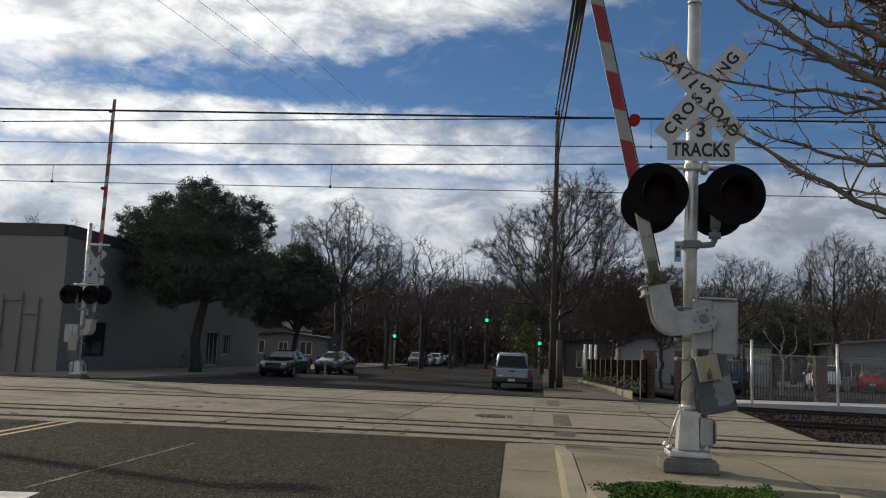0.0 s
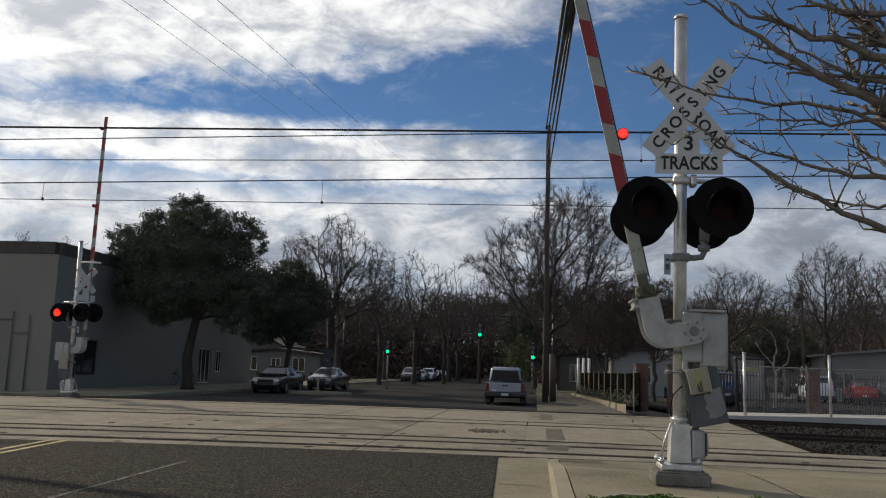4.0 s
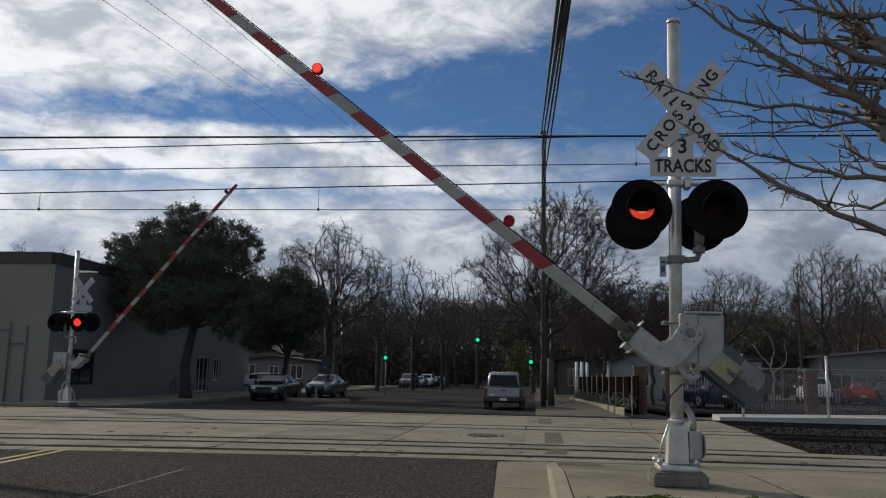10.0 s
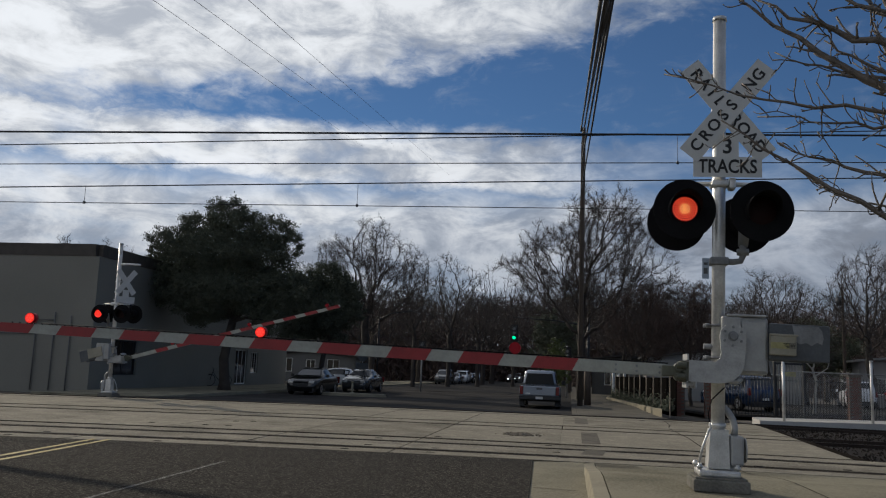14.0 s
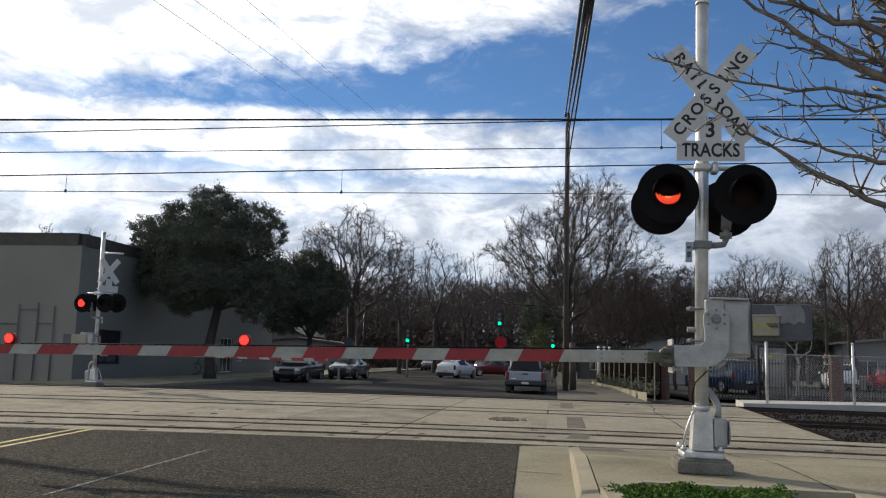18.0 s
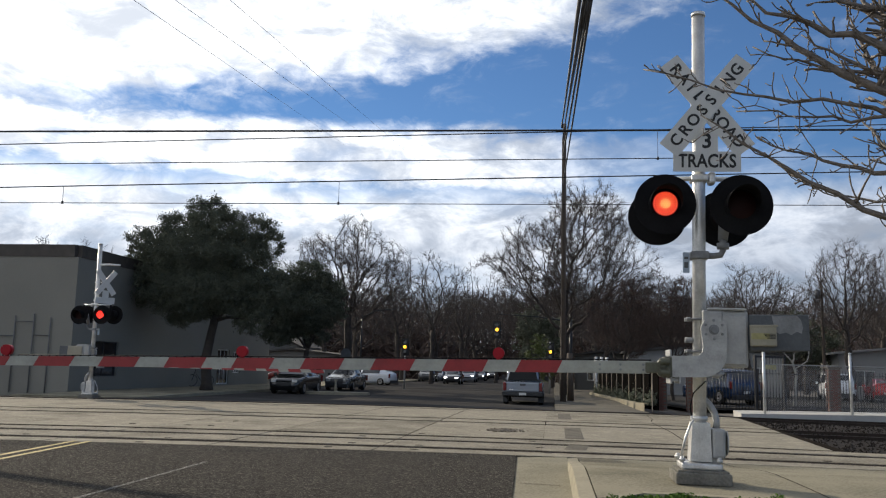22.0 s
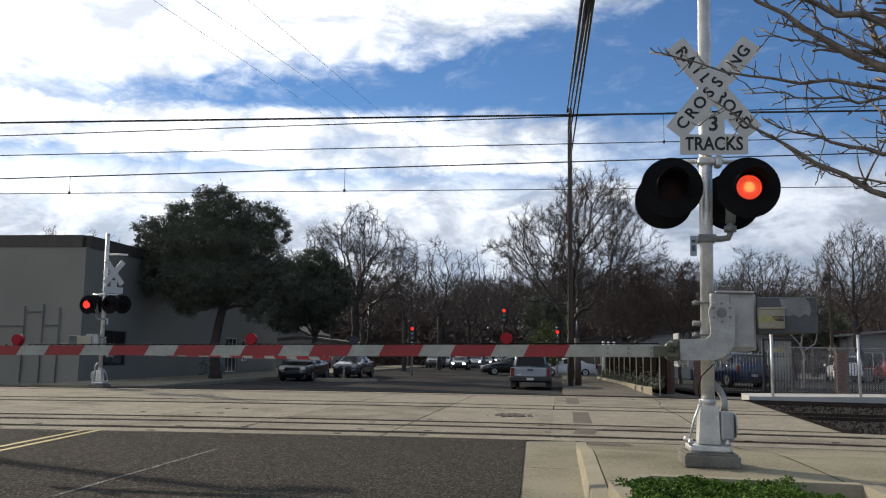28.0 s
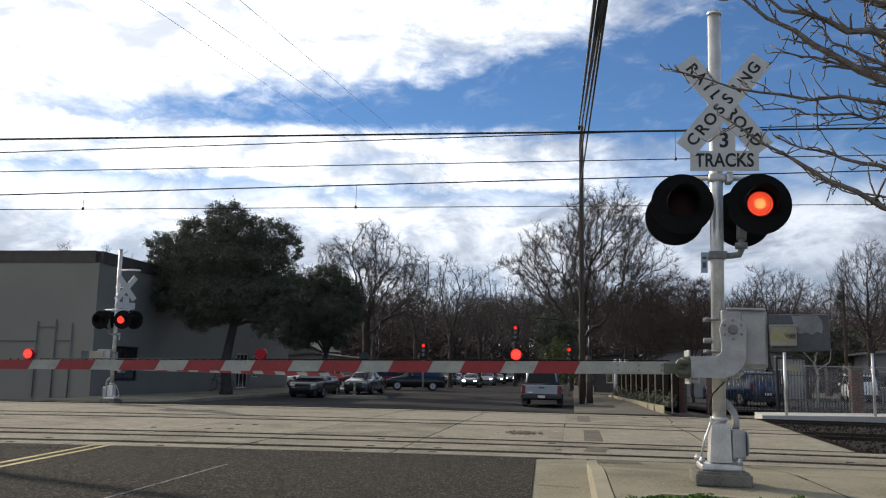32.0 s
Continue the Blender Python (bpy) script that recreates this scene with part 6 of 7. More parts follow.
part("arm", Geo().tube([(0, 0, 5.2), (-2.5, -.4, 5.5), (-5.6, -.85, 5.6)], [.055, .04, .03], 10), M["iron"], ma)
lp = thing("street_lamp", "tall slim street lamp by the junction", "street lamp", pose(-6.6, 60.5, -.3))
part("shaft", Geo().cyl((0, 0, 0), (0, 0, 5.2), .08, 12, .05), M["iron"], lp)
part("arm", Geo().tube([(0, 0, 5.0), (1.0, 0, 5.5), (2.4, 0, 5.7)], [.05, .045, .04], 8), M["iron"], lp)
sg = thing("road_sign", "pale road sign seen from behind", "sign", pose(-7.4, 58.5, -.3))
part("post", Geo().cyl((0, 0, 0), (0, 0, 2.7), .03, 8), M["casegrey"], sg)
part("plate", Geo().prism([(math.cos(a) * .36, 2.35 + math.sin(a) * .42) for a in (math.pi / 8 + math.pi * k / 4 for k in range(8))], -.03, -.04), M["slate"], sg)
part("plate", Geo().box((-.4, -.04, 1.45), (.4, -.03, 1.85)), M["slate"], sg)

# kerb island with a bollard
isl = Geo().prism([(-6.5 + 2.0 * math.cos(a), 46.6 + .75 * math.sin(a)) for a in (2 * math.pi * k / 20 for k in range(20))], -.31, -.16, "z")
tagged(part("kerb_island", isl, M["kerb"]), "low concrete kerb island in the street", "kerb island")
bo = thing("bollard", "short yellowed post on the kerb island", "bollard", pose(-6.35, 46.4, -.162))
part("post", Geo().cyl((0, 0, 0), (0, 0, .06), .16, 12, .12).cyl((0, 0, .06), (0, 0, .58), .06, 12, .05).cyl((0, 0, .58), (0, 0, .66), .085, 12), M["beige"], bo)


# ---------------------------------------------------------------- fences on the far right
def brick_pillar(at, w, h):
    root = thing("brick_pillar", "square red brick pillar with a concrete cap", "pillar", at, "brick pillars")
    part("core", Geo().box((-w / 2 + .012, -w / 2 + .012, 0), (w / 2 - .012, w / 2 - .012, h)), M["mortar"], root, "mortar between the bricks")
    part("cap", Geo().box((-w / 2 - .04, -w / 2 - .04, h), (w / 2 + .04, w / 2 + .04, h + .08), .01), M["mortar"], root, "concrete cap")
    bm_ = Geo().box((-.103, -w / 2 - .0, 0), (.103, -w / 2 + .05, .062)).mesh("brick", M["brick"])
    bs = Geo().box((-w / 2, -.103, 0), (-w / 2 + .05, .103, .062)).mesh("brick", M["brick"])
    z, row = .005, 0
    while z < h - .06:
        for k in (-1, 0, 1):
            xo = k * .216 + (.108 if row % 2 else 0)
            if abs(xo) > w / 2 - .1:
                continue
            for me, loc in ((bm_, (xo, 0, z)), (bs, (0, xo, z))):
                b = new("brick", me)
                b.parent = root
                b.location = loc
        z += .073
        row += 1
    return root


for x, y in ((8.75, 36.4), (10.0, 36.0), (16.9, 38.4), (27.0, 41.8)):
    brick_pillar(pose(x, y, -.28, 0, 0, -8), .52, 1.95)


def iron_fence(p, q, h, step=.16):
    p, q = Vector(p), Vector(q)
    root = thing("iron_fence", "black iron picket fence between brick pillars", "fence", Matrix.Translation(p))
    d = (q - p)
    ln = d.length
    d.normalize()
    for z in (.15, h - .18):
        part("rail_bar", Geo().tube([d * 0 + Vector((0, 0, z)), d * ln + Vector((0, 0, z))], .022, 4), M["iron"], root)
    me = Geo().cyl((0, 0, .03), (0, 0, h), .016, 6).mesh("picket", M["iron"])
    k = step
    while k < ln:
        o = new("picket", me)
        o.parent = root
        o.location = d * k
        k += step
    return root


iron_fence((10.35, 36.1, -.2), (16.55, 38.25, -.2), 1.75)
iron_fence((17.25, 38.5, -.2), (26.6, 41.65, -.2), 1.75)
iron_fence((27.4, 41.95, -.2), (38, 45.5, -.2), 1.75)
gate = thing("iron_gate", "taller black iron gate standing in the fence", "gate", pose(13.7, 37.3, -.2, 0, 0, 19))
for x in (-.75, .75):
    part("gate_post", Geo().box((x - .05, -.05, 0), (x + .05, .05, 2.35), .01), M["iron"], gate)
part("top_bar", Geo().box((-.7, -.03, 2.25), (.7, .03, 2.33)), M["iron"], gate)
for k in range(9):
    part("picket", Geo().cyl((-.6 + .15 * k, 0, .05), (-.6 + .15 * k, 0, 2.25), .012, 6), M["iron"], gate)
part("gate_sign", Geo().box((-.35, -.05, 1.75), (.3, -.04, 1.95)), M["yellow"], gate, "small yellow sign with unreadable bars")

# panel fence and planting beside the far pavement
pf = thing("panel_fence", "dark panel fence with slim pale posts on a low kerb", "fence", pose(0, 0, 0))
a, b = Vector((8.15, 35.3, 0)), Vector((9.15, 55.8, 0))
for k in range(11):
    c = a.lerp(b, k / 10)
    part("fence_post", Geo().box((c.x - .022, c.y - .022, gz(c.y) - .05), (c.x + .022, c.y + .022, gz(c.y) + 1.72), .005), M["post_tan"], pf, "slim tan post")
for k in range(10):
    c, e = a.lerp(b, k / 10) + Vector((.25, 0, 0)), a.lerp(b, (k + 1) / 10) + Vector((.25, 0, 0))
    g = Geo()
    g.add([(c.x, c.y + .05, gz(c.y)), (e.x, e.y - .05, gz(e.y)), (e.x, e.y - .05, gz(e.y) + 1.6), (c.x, c.y + .05, gz(c.y) + 1.6),
           (c.x + .04, c.y + .05, gz(c.y)), (e.x + .04, e.y - .05, gz(e.y)), (e.x + .04, e.y - .05, gz(e.y) + 1.6), (c.x + .04, c.y + .05, gz(c.y) + 1.6)],
          [(0, 1, 2, 3), (7, 6, 5, 4), (3, 2, 6, 7), (0, 4, 5, 1), (0, 3, 7, 4), (1, 5, 6, 2)])
    part("fence_panel", g, M["board"], pf, "dark panel")
g = Geo()
for k in range(10):
    c, e = a.lerp(b, k / 10), a.lerp(b, (k + 1) / 10)
    g.add([(c.x - .32, c.y, gz(c.y) - .1), (e.x - .32, e.y, gz(e.y) - .1), (e.x - .32, e.y, gz(e.y) + .28), (c.x - .32, c.y, gz(c.y) + .28), (e.x - .16, e.y, gz(e.y) + .28), (c.x - .16, c.y, gz(c.y) + .28)],
          [(0, 1, 2, 3), (3, 2, 4, 5)])
tagged(part("garden_kerb", g, M["kerb"]), "low concrete kerb in front of the planting", "", "", "structure")
rng = random.Random(8)
g = Geo()
for _ in range(5200):
    f = rng.random()
    c = a.lerp(b, f) + Vector((rng.uniform(-.14, .2), 0, 0))
    z = gz(c.y) + .2 + abs(rng.gauss(0, .24)) * (1 if math.sin(f * 55) > -.3 else .3)
    e = Vector((rng.gauss(0, 1), rng.gauss(0, 1), rng.gauss(0, 1))).normalized() * .07
    h = e.orthogonal().normalized() * .03
    p = Vector((c.x, c.y, z))
    g.add([p - e, p + h, p + e, p - h], [(0, 1, 2, 3)])
tagged(part("hedge_plants", g, M["leaf"]), "low mixed green planting along the fence", "plants", "", "stuff")

# concrete platform with a chain-link fence
sl = Geo().prism([(9.0, 27.0), (60, 38.5), (60, 41.5), (9.6, 29.6)], -.35, .07, "z")
tagged(part("platform", sl, M["slab_white"]), "pale concrete platform slab beside the tracks", "", "", "structure")
cf = thing("chain_fence", "galvanised chain-link fence on the concrete platform", "fence", pose(9.88, 27.4, .07, 0, 0, 12.7))
for k in range(9):
    part("fence_post", Geo().cyl((3.13 * k, 0, 0), (3.13 * k, 0, 1.95), .045, 12).cyl((3.13 * k, 0, 1.95), (3.13 * k, 0, 2.0), .05, 10), M["galv"], cf, "galvanised post")
part("top_rail", Geo().cyl((0, 0, 1.55), (24.4, 0, 1.55), .018, 8), M["weight"], cf)
part("tension_wire", Geo().cyl((0, 0, .06), (24.4, 0, .06), .008, 5), M["galv"], cf)
g = Geo()
k = -1.5
while k < 24.4:
    for sg_ in (1, -1):
        x0, x1, z0, z1 = (k, k + 1.47, .06, 1.53) if sg_ > 0 else (k, k + 1.47, 1.53, .06)
        if x0 < 0:
            z0, x0 = lerp(z0, z1, -x0 / 1.47), 0
        if x1 > 24.4:
            z1, x1 = lerp(z0, z1, (24.4 - x0) / (x1 - x0)), 24.4
        g.tube([(x0, 0, z0), (x1, 0, z1)], .0032, 3, False)
    k += .075
part("wire_mesh", g, M["weight"], cf, "woven wire mesh")
cf.children[-1]["kind"] = "stuff"
utility_pole(pose(25.9, 60.2, -.3), 8.2, .12, "wooden pole with a transformer behind the car park")
tr_ = thing("transformer", "grey pole-mounted transformer drum", "transformer", pose(25.55, 60.0, 6.75))
part("drum", Geo().cyl((0, 0, 0), (0, 0, .6), .19, 16), M["slate"], tr_)
part("lid", Geo().cyl((0, 0, .6), (0, 0, .65), .2, 16), M["slate"], tr_)

# bicycle by the wall
bk = thing("bicycle", "dark bicycle leaning at the building wall", "bicycle", pose(-14.9, 50.3, -.165, 0, 8, 80))
for y in (-.52, .52):
    part("wheel", Geo().tube([(0, y + .34 * math.cos(q), .34 + .34 * math.sin(q)) for q in (2 * math.pi * k / 20 for k in range(21))], .018, 6, False), M["tyre"], bk)
part("frame", Geo().tube([(0, -.52, .34), (0, -.1, .30), (0, .38, .82), (0, -.2, .86), (0, -.1, .30)], .02, 6).tube([(0, .52, .34), (0, .38, .9), (0, .36, 1.02)], .018, 6).tube([(0, -.52, .34), (0, -.2, .86)], .015, 6), M["iron"], bk)
part("handlebar", Geo().tube([(-.26, .3, 1.04), (0, .38, 1.02), (.26, .3, 1.04)], .014, 6), M["iron"], bk)
part("saddle", Geo().box((-.06, -.34, .94), (.06, -.1, .99), .02), M["plastic"], bk)

# ---------------------------------------------------------------- planter in front of the mast
pl = Geo()
edge = [(1.08, 3.5), (1.22, 6.45), (1.50, 6.80), (3.0, 6.52), (2.62, 3.5)]
for (x0, y0), (x1, y1) in zip(edge, edge[1:]):
    s = slab((x1, y1, 0), (x0, y0, 0), .1, .285, -.12)
    pl.add(s.v, s.f)
tagged(part("planter_kerb", pl, M["kerb"]), "raised concrete kerb round the planting", "", "", "structure")
soil = Geo().prism([(1.1, 3.5), (1.24, 6.42), (1.50, 6.74), (2.95, 6.48), (2.58, 3.5)], .1, .185, "z")
tagged(part("planter_soil", soil, M["dirt"]), "brown soil in the planter", "", "", "structure")
rng = random.Random(4)
g = Geo()
for _ in range(42000):
    y = rng.uniform(4.2, 6.66)
    x = rng.uniform(1.1 + max(0, y - 6.4), 2.75 - (6.7 - y) * .12 - max(0, (y - 5.6)) * .25)
    top = .275 + .075 * noise.noise(Vector((x * 2.6, y * 2.6, 0))) + .05 * noise.noise(Vector((x * 9, y * 9, 3)))
    c = Vector((x, y, top - abs(rng.gauss(0, .05)) + .01))
    e = Vector((rng.gauss(0, 1), rng.gauss(0, 1), rng.gauss(.3, .6))).normalized() * rng.uniform(.009, .018)
    h = e.orthogonal().normalized()
    h.rotate(Matrix.Rotation(rng.uniform(0, 6.28), 3, e.normalized()))
    h = h * .008
    g.add([c - e, c + h, c + e, c - h], [(0, 1, 2, 3)])
tagged(part("groundcover", g, M["shrub"]), "bright green low groundcover in the planter", "plants", "", "stuff")
# dirt spill on the deck: a low uneven scatter of crumbs
g = Geo()
rng = random.Random(6)
for k in range(420):
    q, w, e = rng.gauss(0, .15), rng.gauss(0, .2), rng.uniform(.012, .05)
    g.tube([(1.05 + q, 17.5 + w, .0), (1.05 + q + rng.gauss(0, .01), 17.5 + w, .008 + .02 * rng.random() * math.exp(-q * q * 9))], [e, e * .5], 5)
tagged(part("dirt_spill", g, M["dirt"]), "small spill of brown dirt on the deck", "dirt", "", "stuff")

# ---------------------------------------------------------------- near tree beyond the right edge, its bare limbs over the sign
BRANCH_ENDS = [((3.33, 5.99, 3.18), (2.03, 6.54, 4.30), .034), ((3.32, 5.93, 3.56), (2.2, 6.54, 4.30), .03), ((3.34, 6.12, 2.28), (1.95, 6.68, 3.33), .022),
         ((3.34, 6.06, 2.69), (2.43, 6.71, 3.14), .018), ((3.05, 5.99, 3.19), (1.51, 6.64, 3.66), .014), ((3.33, 6.0, 3.13), (2.26, 6.67, 3.39), .013),
         ((3.33, 6.01, 3.01), (3.13, 6.56, 4.10), .032), ((3.32, 5.92, 3.65), (3.1, 6.53, 4.45), .03), ((3.31, 6.05, 2.78), (3.2, 6.67, 3.39), .016),
         ((3.34, 6.09, 2.51), (2.79, 6.76, 2.78), .011), ((3.33, 5.95, 3.35), (2.6, 6.4, 3.95), .018),
         ((3.33, 6.0, 3.75), (2.75, 6.4, 4.5), .024), ((3.34, 6.0, 3.45), (2.35, 6.6, 3.85), .016),
         ((3.33, 5.95, 3.9), (2.5, 6.45, 4.4), .022)]


def near_tree():
    rng = random.Random(21)
    root = thing("street_tree", "leafless street tree with knobbly grey-brown limbs", "tree", pose(4.75, 6.0, .165))
    base = Vector((4.75, 6.0, .165))
    part("trunk", Geo().tube([(0, 0, -.05), (.02, 0, .9), (-.04, .02, 1.9), (-.1, .05, 2.5)], [.14, .11, .1, .08], 12), M["near_bark"], root)
    for s, e, r in BRANCH_ENDS:
        s, e = Vector(s) - base, Vector(e) - base
        g = Geo()
        crotch = Vector((-.1, .05, 1.7 + .12 * (s.z + .1)))
        n = 9
        pts, rad = [crotch, crotch.lerp(s, .5) + Vector((0, 0, .05))], [r * 2.0, r * 1.5]
        for i in range(n + 1):
            f = i / n
            p = s.lerp(e, f) + Vector((rng.gauss(0, .012), rng.gauss(0, .02), rng.gauss(0, .014) - .07 * math.sin(math.pi * f)))
            pts.append(p)
            rad.append(max(.006, 1.25 * r * (1 - .8 * f)))
        g.tube(pts, rad, 8)
        # knobbly side twigs
        axis = (e - s).normalized()
        for k in range(int(15 + 160 * r)):
            f = rng.uniform(.05, 1.0)
            i = 2 + min(n - 1, int(f * n))
            p = pts[i].lerp(pts[i + 1], rng.random())
            d = (axis * rng.uniform(.3, 1.0) + Vector((rng.gauss(0, .45), rng.gauss(0, .35), rng.gauss(.05, .5)))).normalized()
            ln = rng.uniform(.05, .38) * (1.1 - .4 * f)
            tp, tr = [p], [max(.004, rad[i] * .5)]
            m = 4
            for j in range(m):
                d = (d + Vector((rng.gauss(0, .2), rng.gauss(0, .2), rng.gauss(.04, .2)))).normalized()
                p = p + d * ln / m
                tp.append(p)
                tr.append(max(.0044, tr[-1] * .82))
                if rng.random() < .45:
                    b = (d + Vector((rng.gauss(0, .7), rng.gauss(0, .6), rng.gauss(.1, .7)))).normalized()
                    g.tube([p, p + b * ln * .14, p + (b + Vector((0, 0, .2))) * ln * .26], [tr[-1] * .8, tr[-1] * .75, tr[-1] * .9], 5)
            tr[-1] *= 1.5
            g.tube(tp, tr, 5)
        part("limb", g, M["near_bark"], root, "knobbly bare limb with short spur twigs")
    return root


near_tree()
# unseen pole and long arm left of the road, added only to shade the asphalt
shade_pole = thing("street_lamp", "unseen grey pole with a long arm, added to shade the asphalt", "street lamp", pose(-17.6, 21.9, 0))
part("shaft", Geo().cyl((0, 0, 0), (0, 0, 7.9), .15, 14, .11), M["casegrey"], shade_pole)
part("arm", Geo().tube([(0, 0, 7.8), (1.0, -.6, 8.0), (2.6, -1.4, 8.05), (3.7, -1.95, 8.05), (4.6, -2.0, 8.0)], [.12, .12, .11, .10, .09], 10), M["casegrey"], shade_pole)
part("lamp_head", Geo().box((4.1, -2.12, 7.9), (4.75, -1.85, 8.03), .04), M["casegrey"], shade_pole)

# ---------------------------------------------------------------- far woods behind the trees
rs = np.random.RandomState(12)
c = np.stack((rs.uniform(-75, 120, 300000), rs.uniform(112, 215, 300000), rs.uniform(0, 1, 300000)), 1)
c = c[(np.abs(c[:, 0] - .115 * c[:, 1] + 8) > 8.3) | (c[:, 1] > 165)]
tops = 10.2 + 6.5 * np.clip((c[:, 1] - 150) / 30, 0, 1) + 1.9 * np.sin(c[:, 0] * .33 + 1.3 * np.sin(c[:, 1] * .21)) + 1.2 * np.sin(c[:, 0] * .9 + c[:, 1] * .4)
c[:, 2] = c[:, 2] ** 1.5 * tops - .3
n = len(c)
d = rs.normal(size=(n, 3)) * .6 + (0, 0, .55)
d *= (rs.uniform(.4, 1.3, n) / np.linalg.norm(d, axis=1))[:, None]
w = np.cross(d, rs.normal(size=(n, 3)))
w *= (rs.uniform(.03, .1, n) * np.where(c[:, 2] < 6.5, 2.2, 1.0) / np.linalg.norm(w, axis=1))[:, None]
vs = np.stack((c - d, c + w, c + d, c - w), 1).reshape(-1, 3)
tagged(part("far_woods", Geo().add(vs.tolist(), [(4 * i, 4 * i + 1, 4 * i + 2, 4 * i + 3) for i in range(n)]), M["brown_leaf"]), "dense brown winter woods far down the street", "woods", "", "stuff")


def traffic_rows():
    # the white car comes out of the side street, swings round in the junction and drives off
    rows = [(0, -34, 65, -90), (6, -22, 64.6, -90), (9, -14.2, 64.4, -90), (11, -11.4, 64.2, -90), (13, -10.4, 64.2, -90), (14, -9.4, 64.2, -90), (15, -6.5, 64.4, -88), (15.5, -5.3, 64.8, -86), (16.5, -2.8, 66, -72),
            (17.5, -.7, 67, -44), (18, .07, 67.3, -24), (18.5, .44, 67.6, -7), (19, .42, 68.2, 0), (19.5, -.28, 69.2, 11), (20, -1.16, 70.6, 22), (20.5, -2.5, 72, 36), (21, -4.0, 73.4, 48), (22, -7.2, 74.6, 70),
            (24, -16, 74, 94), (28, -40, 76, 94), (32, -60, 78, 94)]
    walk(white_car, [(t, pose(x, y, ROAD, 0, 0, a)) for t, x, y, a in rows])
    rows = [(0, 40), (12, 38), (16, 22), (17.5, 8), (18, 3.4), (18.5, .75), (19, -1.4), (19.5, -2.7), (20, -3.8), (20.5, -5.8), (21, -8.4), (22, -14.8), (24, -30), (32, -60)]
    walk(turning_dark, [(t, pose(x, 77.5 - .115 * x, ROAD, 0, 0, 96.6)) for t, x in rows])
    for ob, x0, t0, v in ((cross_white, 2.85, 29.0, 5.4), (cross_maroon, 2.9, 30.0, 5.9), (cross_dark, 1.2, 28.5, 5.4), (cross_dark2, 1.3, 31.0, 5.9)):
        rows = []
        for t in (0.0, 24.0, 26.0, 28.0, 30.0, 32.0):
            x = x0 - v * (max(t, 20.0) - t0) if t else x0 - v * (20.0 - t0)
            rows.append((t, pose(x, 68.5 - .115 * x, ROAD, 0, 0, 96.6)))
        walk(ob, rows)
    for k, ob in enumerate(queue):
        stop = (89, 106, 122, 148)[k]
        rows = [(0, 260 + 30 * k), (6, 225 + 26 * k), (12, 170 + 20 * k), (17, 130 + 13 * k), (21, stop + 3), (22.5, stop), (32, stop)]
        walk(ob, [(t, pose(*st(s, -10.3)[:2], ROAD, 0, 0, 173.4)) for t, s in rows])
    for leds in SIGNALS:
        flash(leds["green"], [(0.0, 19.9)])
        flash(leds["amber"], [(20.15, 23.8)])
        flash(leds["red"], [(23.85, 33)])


# ---------------------------------------------------------------- motion
def flash(ob, on, low=()):
    """Keys a lit cluster forward to its lens during the spans in on; in those that start in low it tips, and only its lower part shows."""
    home, shine = Matrix.Translation(ob["home"]), Matrix.Translation(ob["shine"])
    tipped = Matrix.Translation(ob["low"]) @ Matrix.Rotation(radians(-17), 4, "X") if low else None
    pick = lambda a: tipped if any(p <= a < q for p, q in low) else shine
    rows = [(0.0, pick(0) if on and on[0][0] <= 0 else home)]
    for a, b in on:
        m = pick(a)
        rows += [(b - 1 / FPS, m), (b, home)] if a <= 0 else [(a - 1 / FPS, home), (a, m), (b - 1 / FPS, m), (b, home)]
    rows = [r for r in rows if r[0] < 31.97]
    rows.append((32.0, shine if any(a <= 32.0 < b for a, b in on) else home))
    walk(ob, rows)


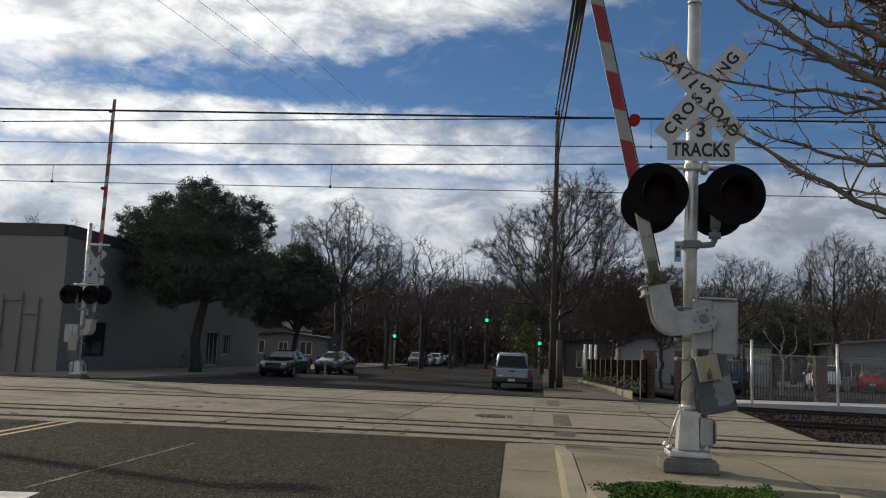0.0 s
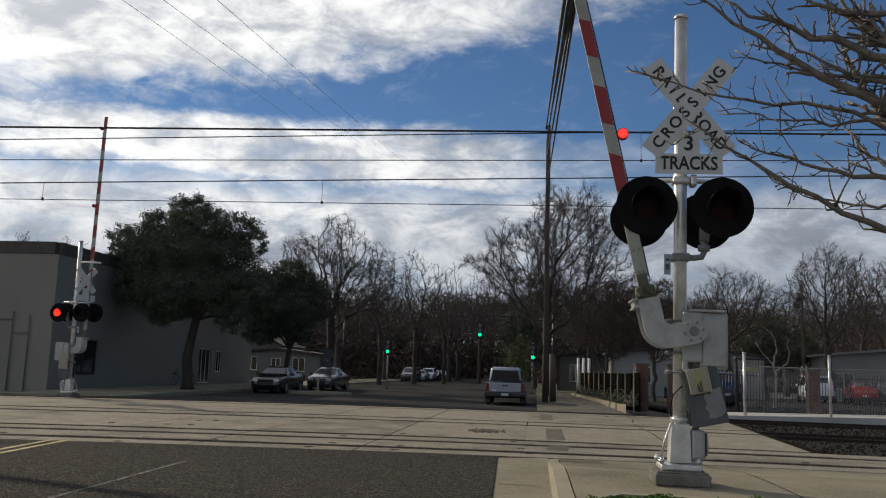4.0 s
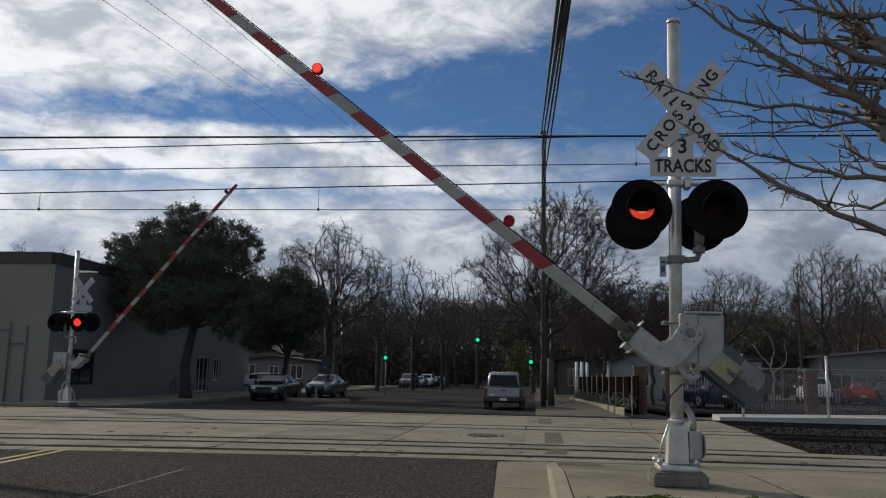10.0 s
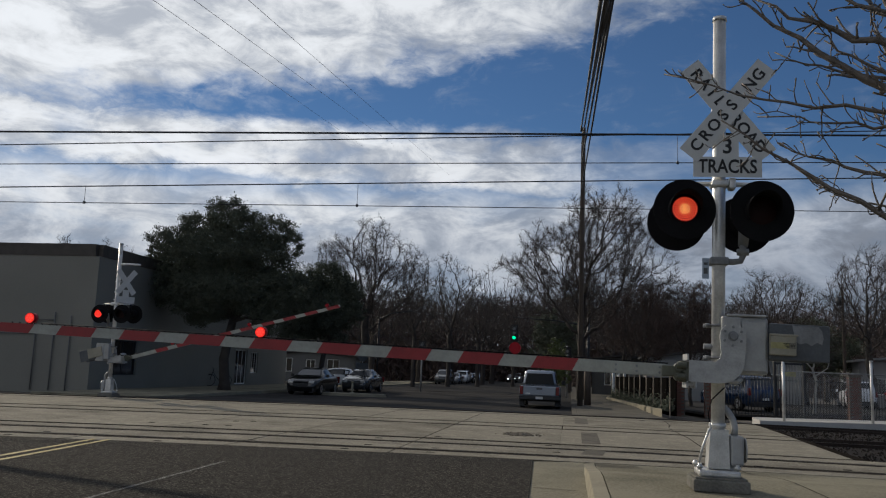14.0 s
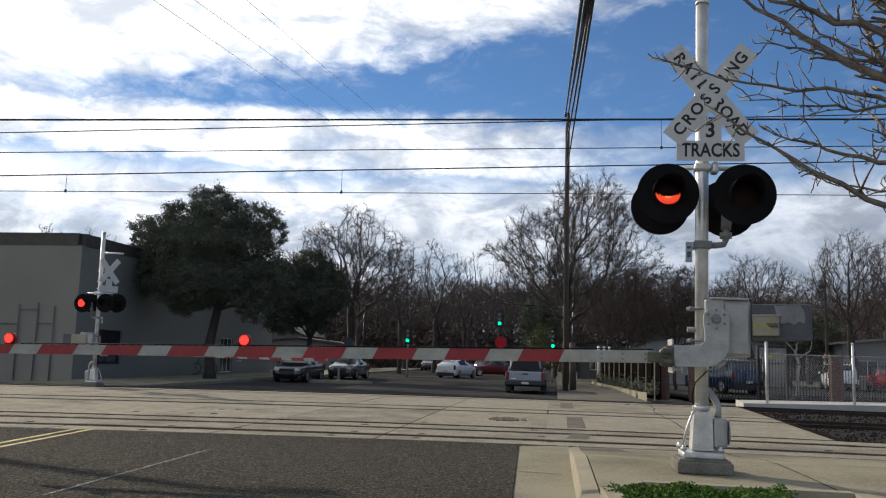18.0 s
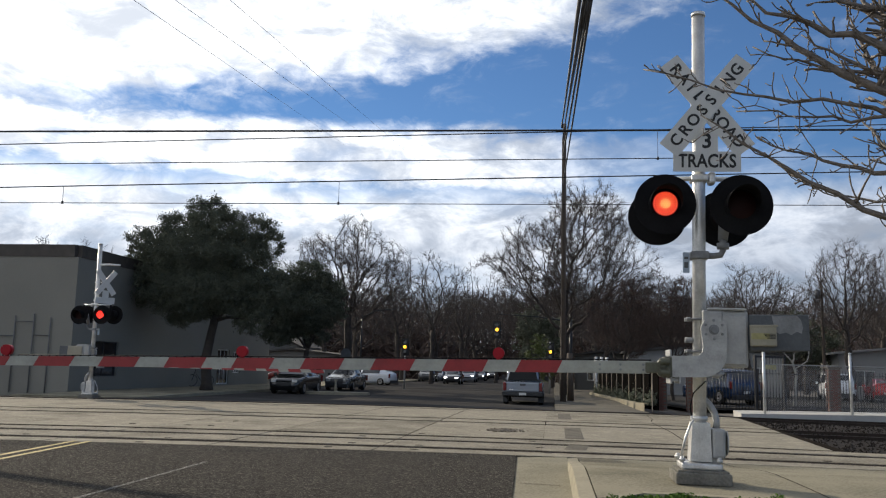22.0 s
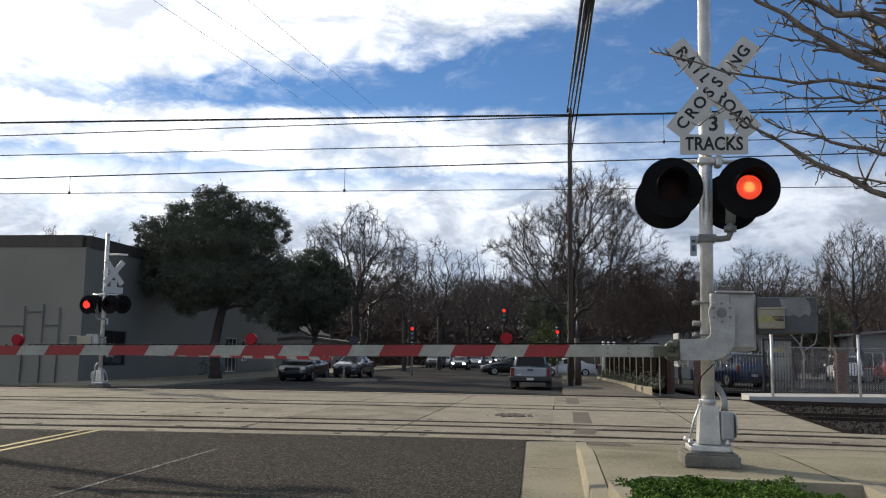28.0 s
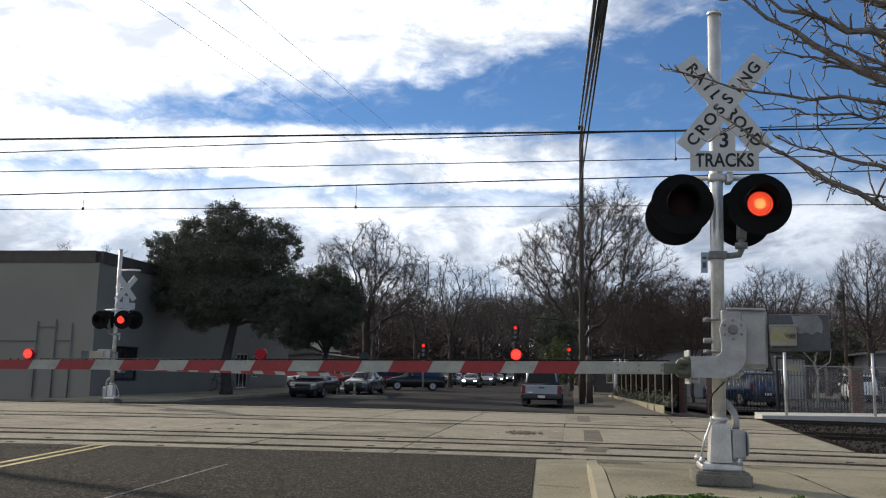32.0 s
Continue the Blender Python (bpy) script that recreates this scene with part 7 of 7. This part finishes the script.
def spans(first, half, parity, start, end):
    """Every second span of length half, counted from first."""
    out, k = [], math.floor((start - first) / half) - 1
    while first + half * k < end:
        a, b = first + half * k, first + half * (k + 1)
        if k % 2 == parity and b > start:
            out.append((max(a, start), min(b, end + 1)))
        k += 1
    return out


NEAR_THETA = [(0, 77.0), (6.2, 77.0), (7.0, 74.8), (7.5, 68.3), (8.0, 61.2), (9.0, 49.8), (10.0, 38.2), (11.0, 27.8), (12.0, 18.2), (13.0, 9.0), (13.5, 4.6), (14.0, 1.0), (14.5, -1.2), (15.0, -2.0), (16.0, -1.6), (32.0, -1.5)]
FAR_THETA = [(0, 89.2), (5.6, 88.6), (6.0, 86.6), (7.0, 79.4), (8.0, 70.4), (9.0, 60.2), (10.0, 50.0), (11.0, 40.1), (12.0, 30.5), (13.0, 22.4), (14.0, 14.6), (15.0, 8.8), (15.5, 6.0), (16.5, 1.0), (17.3, -1.0), (32.0, -1.0)]


def motions():
    walk(clouds, [(0.0, pose(0, 0, 0)), (32.0, pose(0, 0, 0, 0, 0, -3.9))])
    walk(boom_near, [(t, pose(0, 0, 0, 0, a, 0)) for t, a in NEAR_THETA])
    walk(boom_far, [(t, pose(0, 0, 0, 0, a, 0)) for t, a in FAR_THETA])
    h, f = 0.659, 23.47
    right, left = spans(f, h, 0, 1.06, 32.2), spans(f, h, 1, 1.06, 32.2)
    flash(near_leds[1], [s for s in right if 8.9 < s[0] < 9.1 or s[0] > 14.5 or 12.8 < s[0] < 13.5], ((8.0, 19.3),))
    flash(near_leds[0], [s for s in left if s[0] > 12.1 or 8.2 < s[0] < 8.5 or 9.5 < s[0] < 9.8], ((8.0, 13.3), (14.4, 19.3)))
    flash(near_boom_leds[0], [s for s in right if s[0] < 21.3 or s[0] > 30])
    flash(near_boom_leds[1], [s for s in left if s[0] < 21])
    flash(near_boom_leds[2], [(1.06, 21.2), (31.2, 33)])
    fl, fr = spans(9.03, 5 / 9, 0, 1.25, 32.2), spans(9.03, 5 / 9, 1, 1.25, 32.2)
    flash(far_leds[3], fl)
    flash(far_leds[2], fr)
    flash(far_boom_leds[2], [(1.25, 33)])
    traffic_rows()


motions()
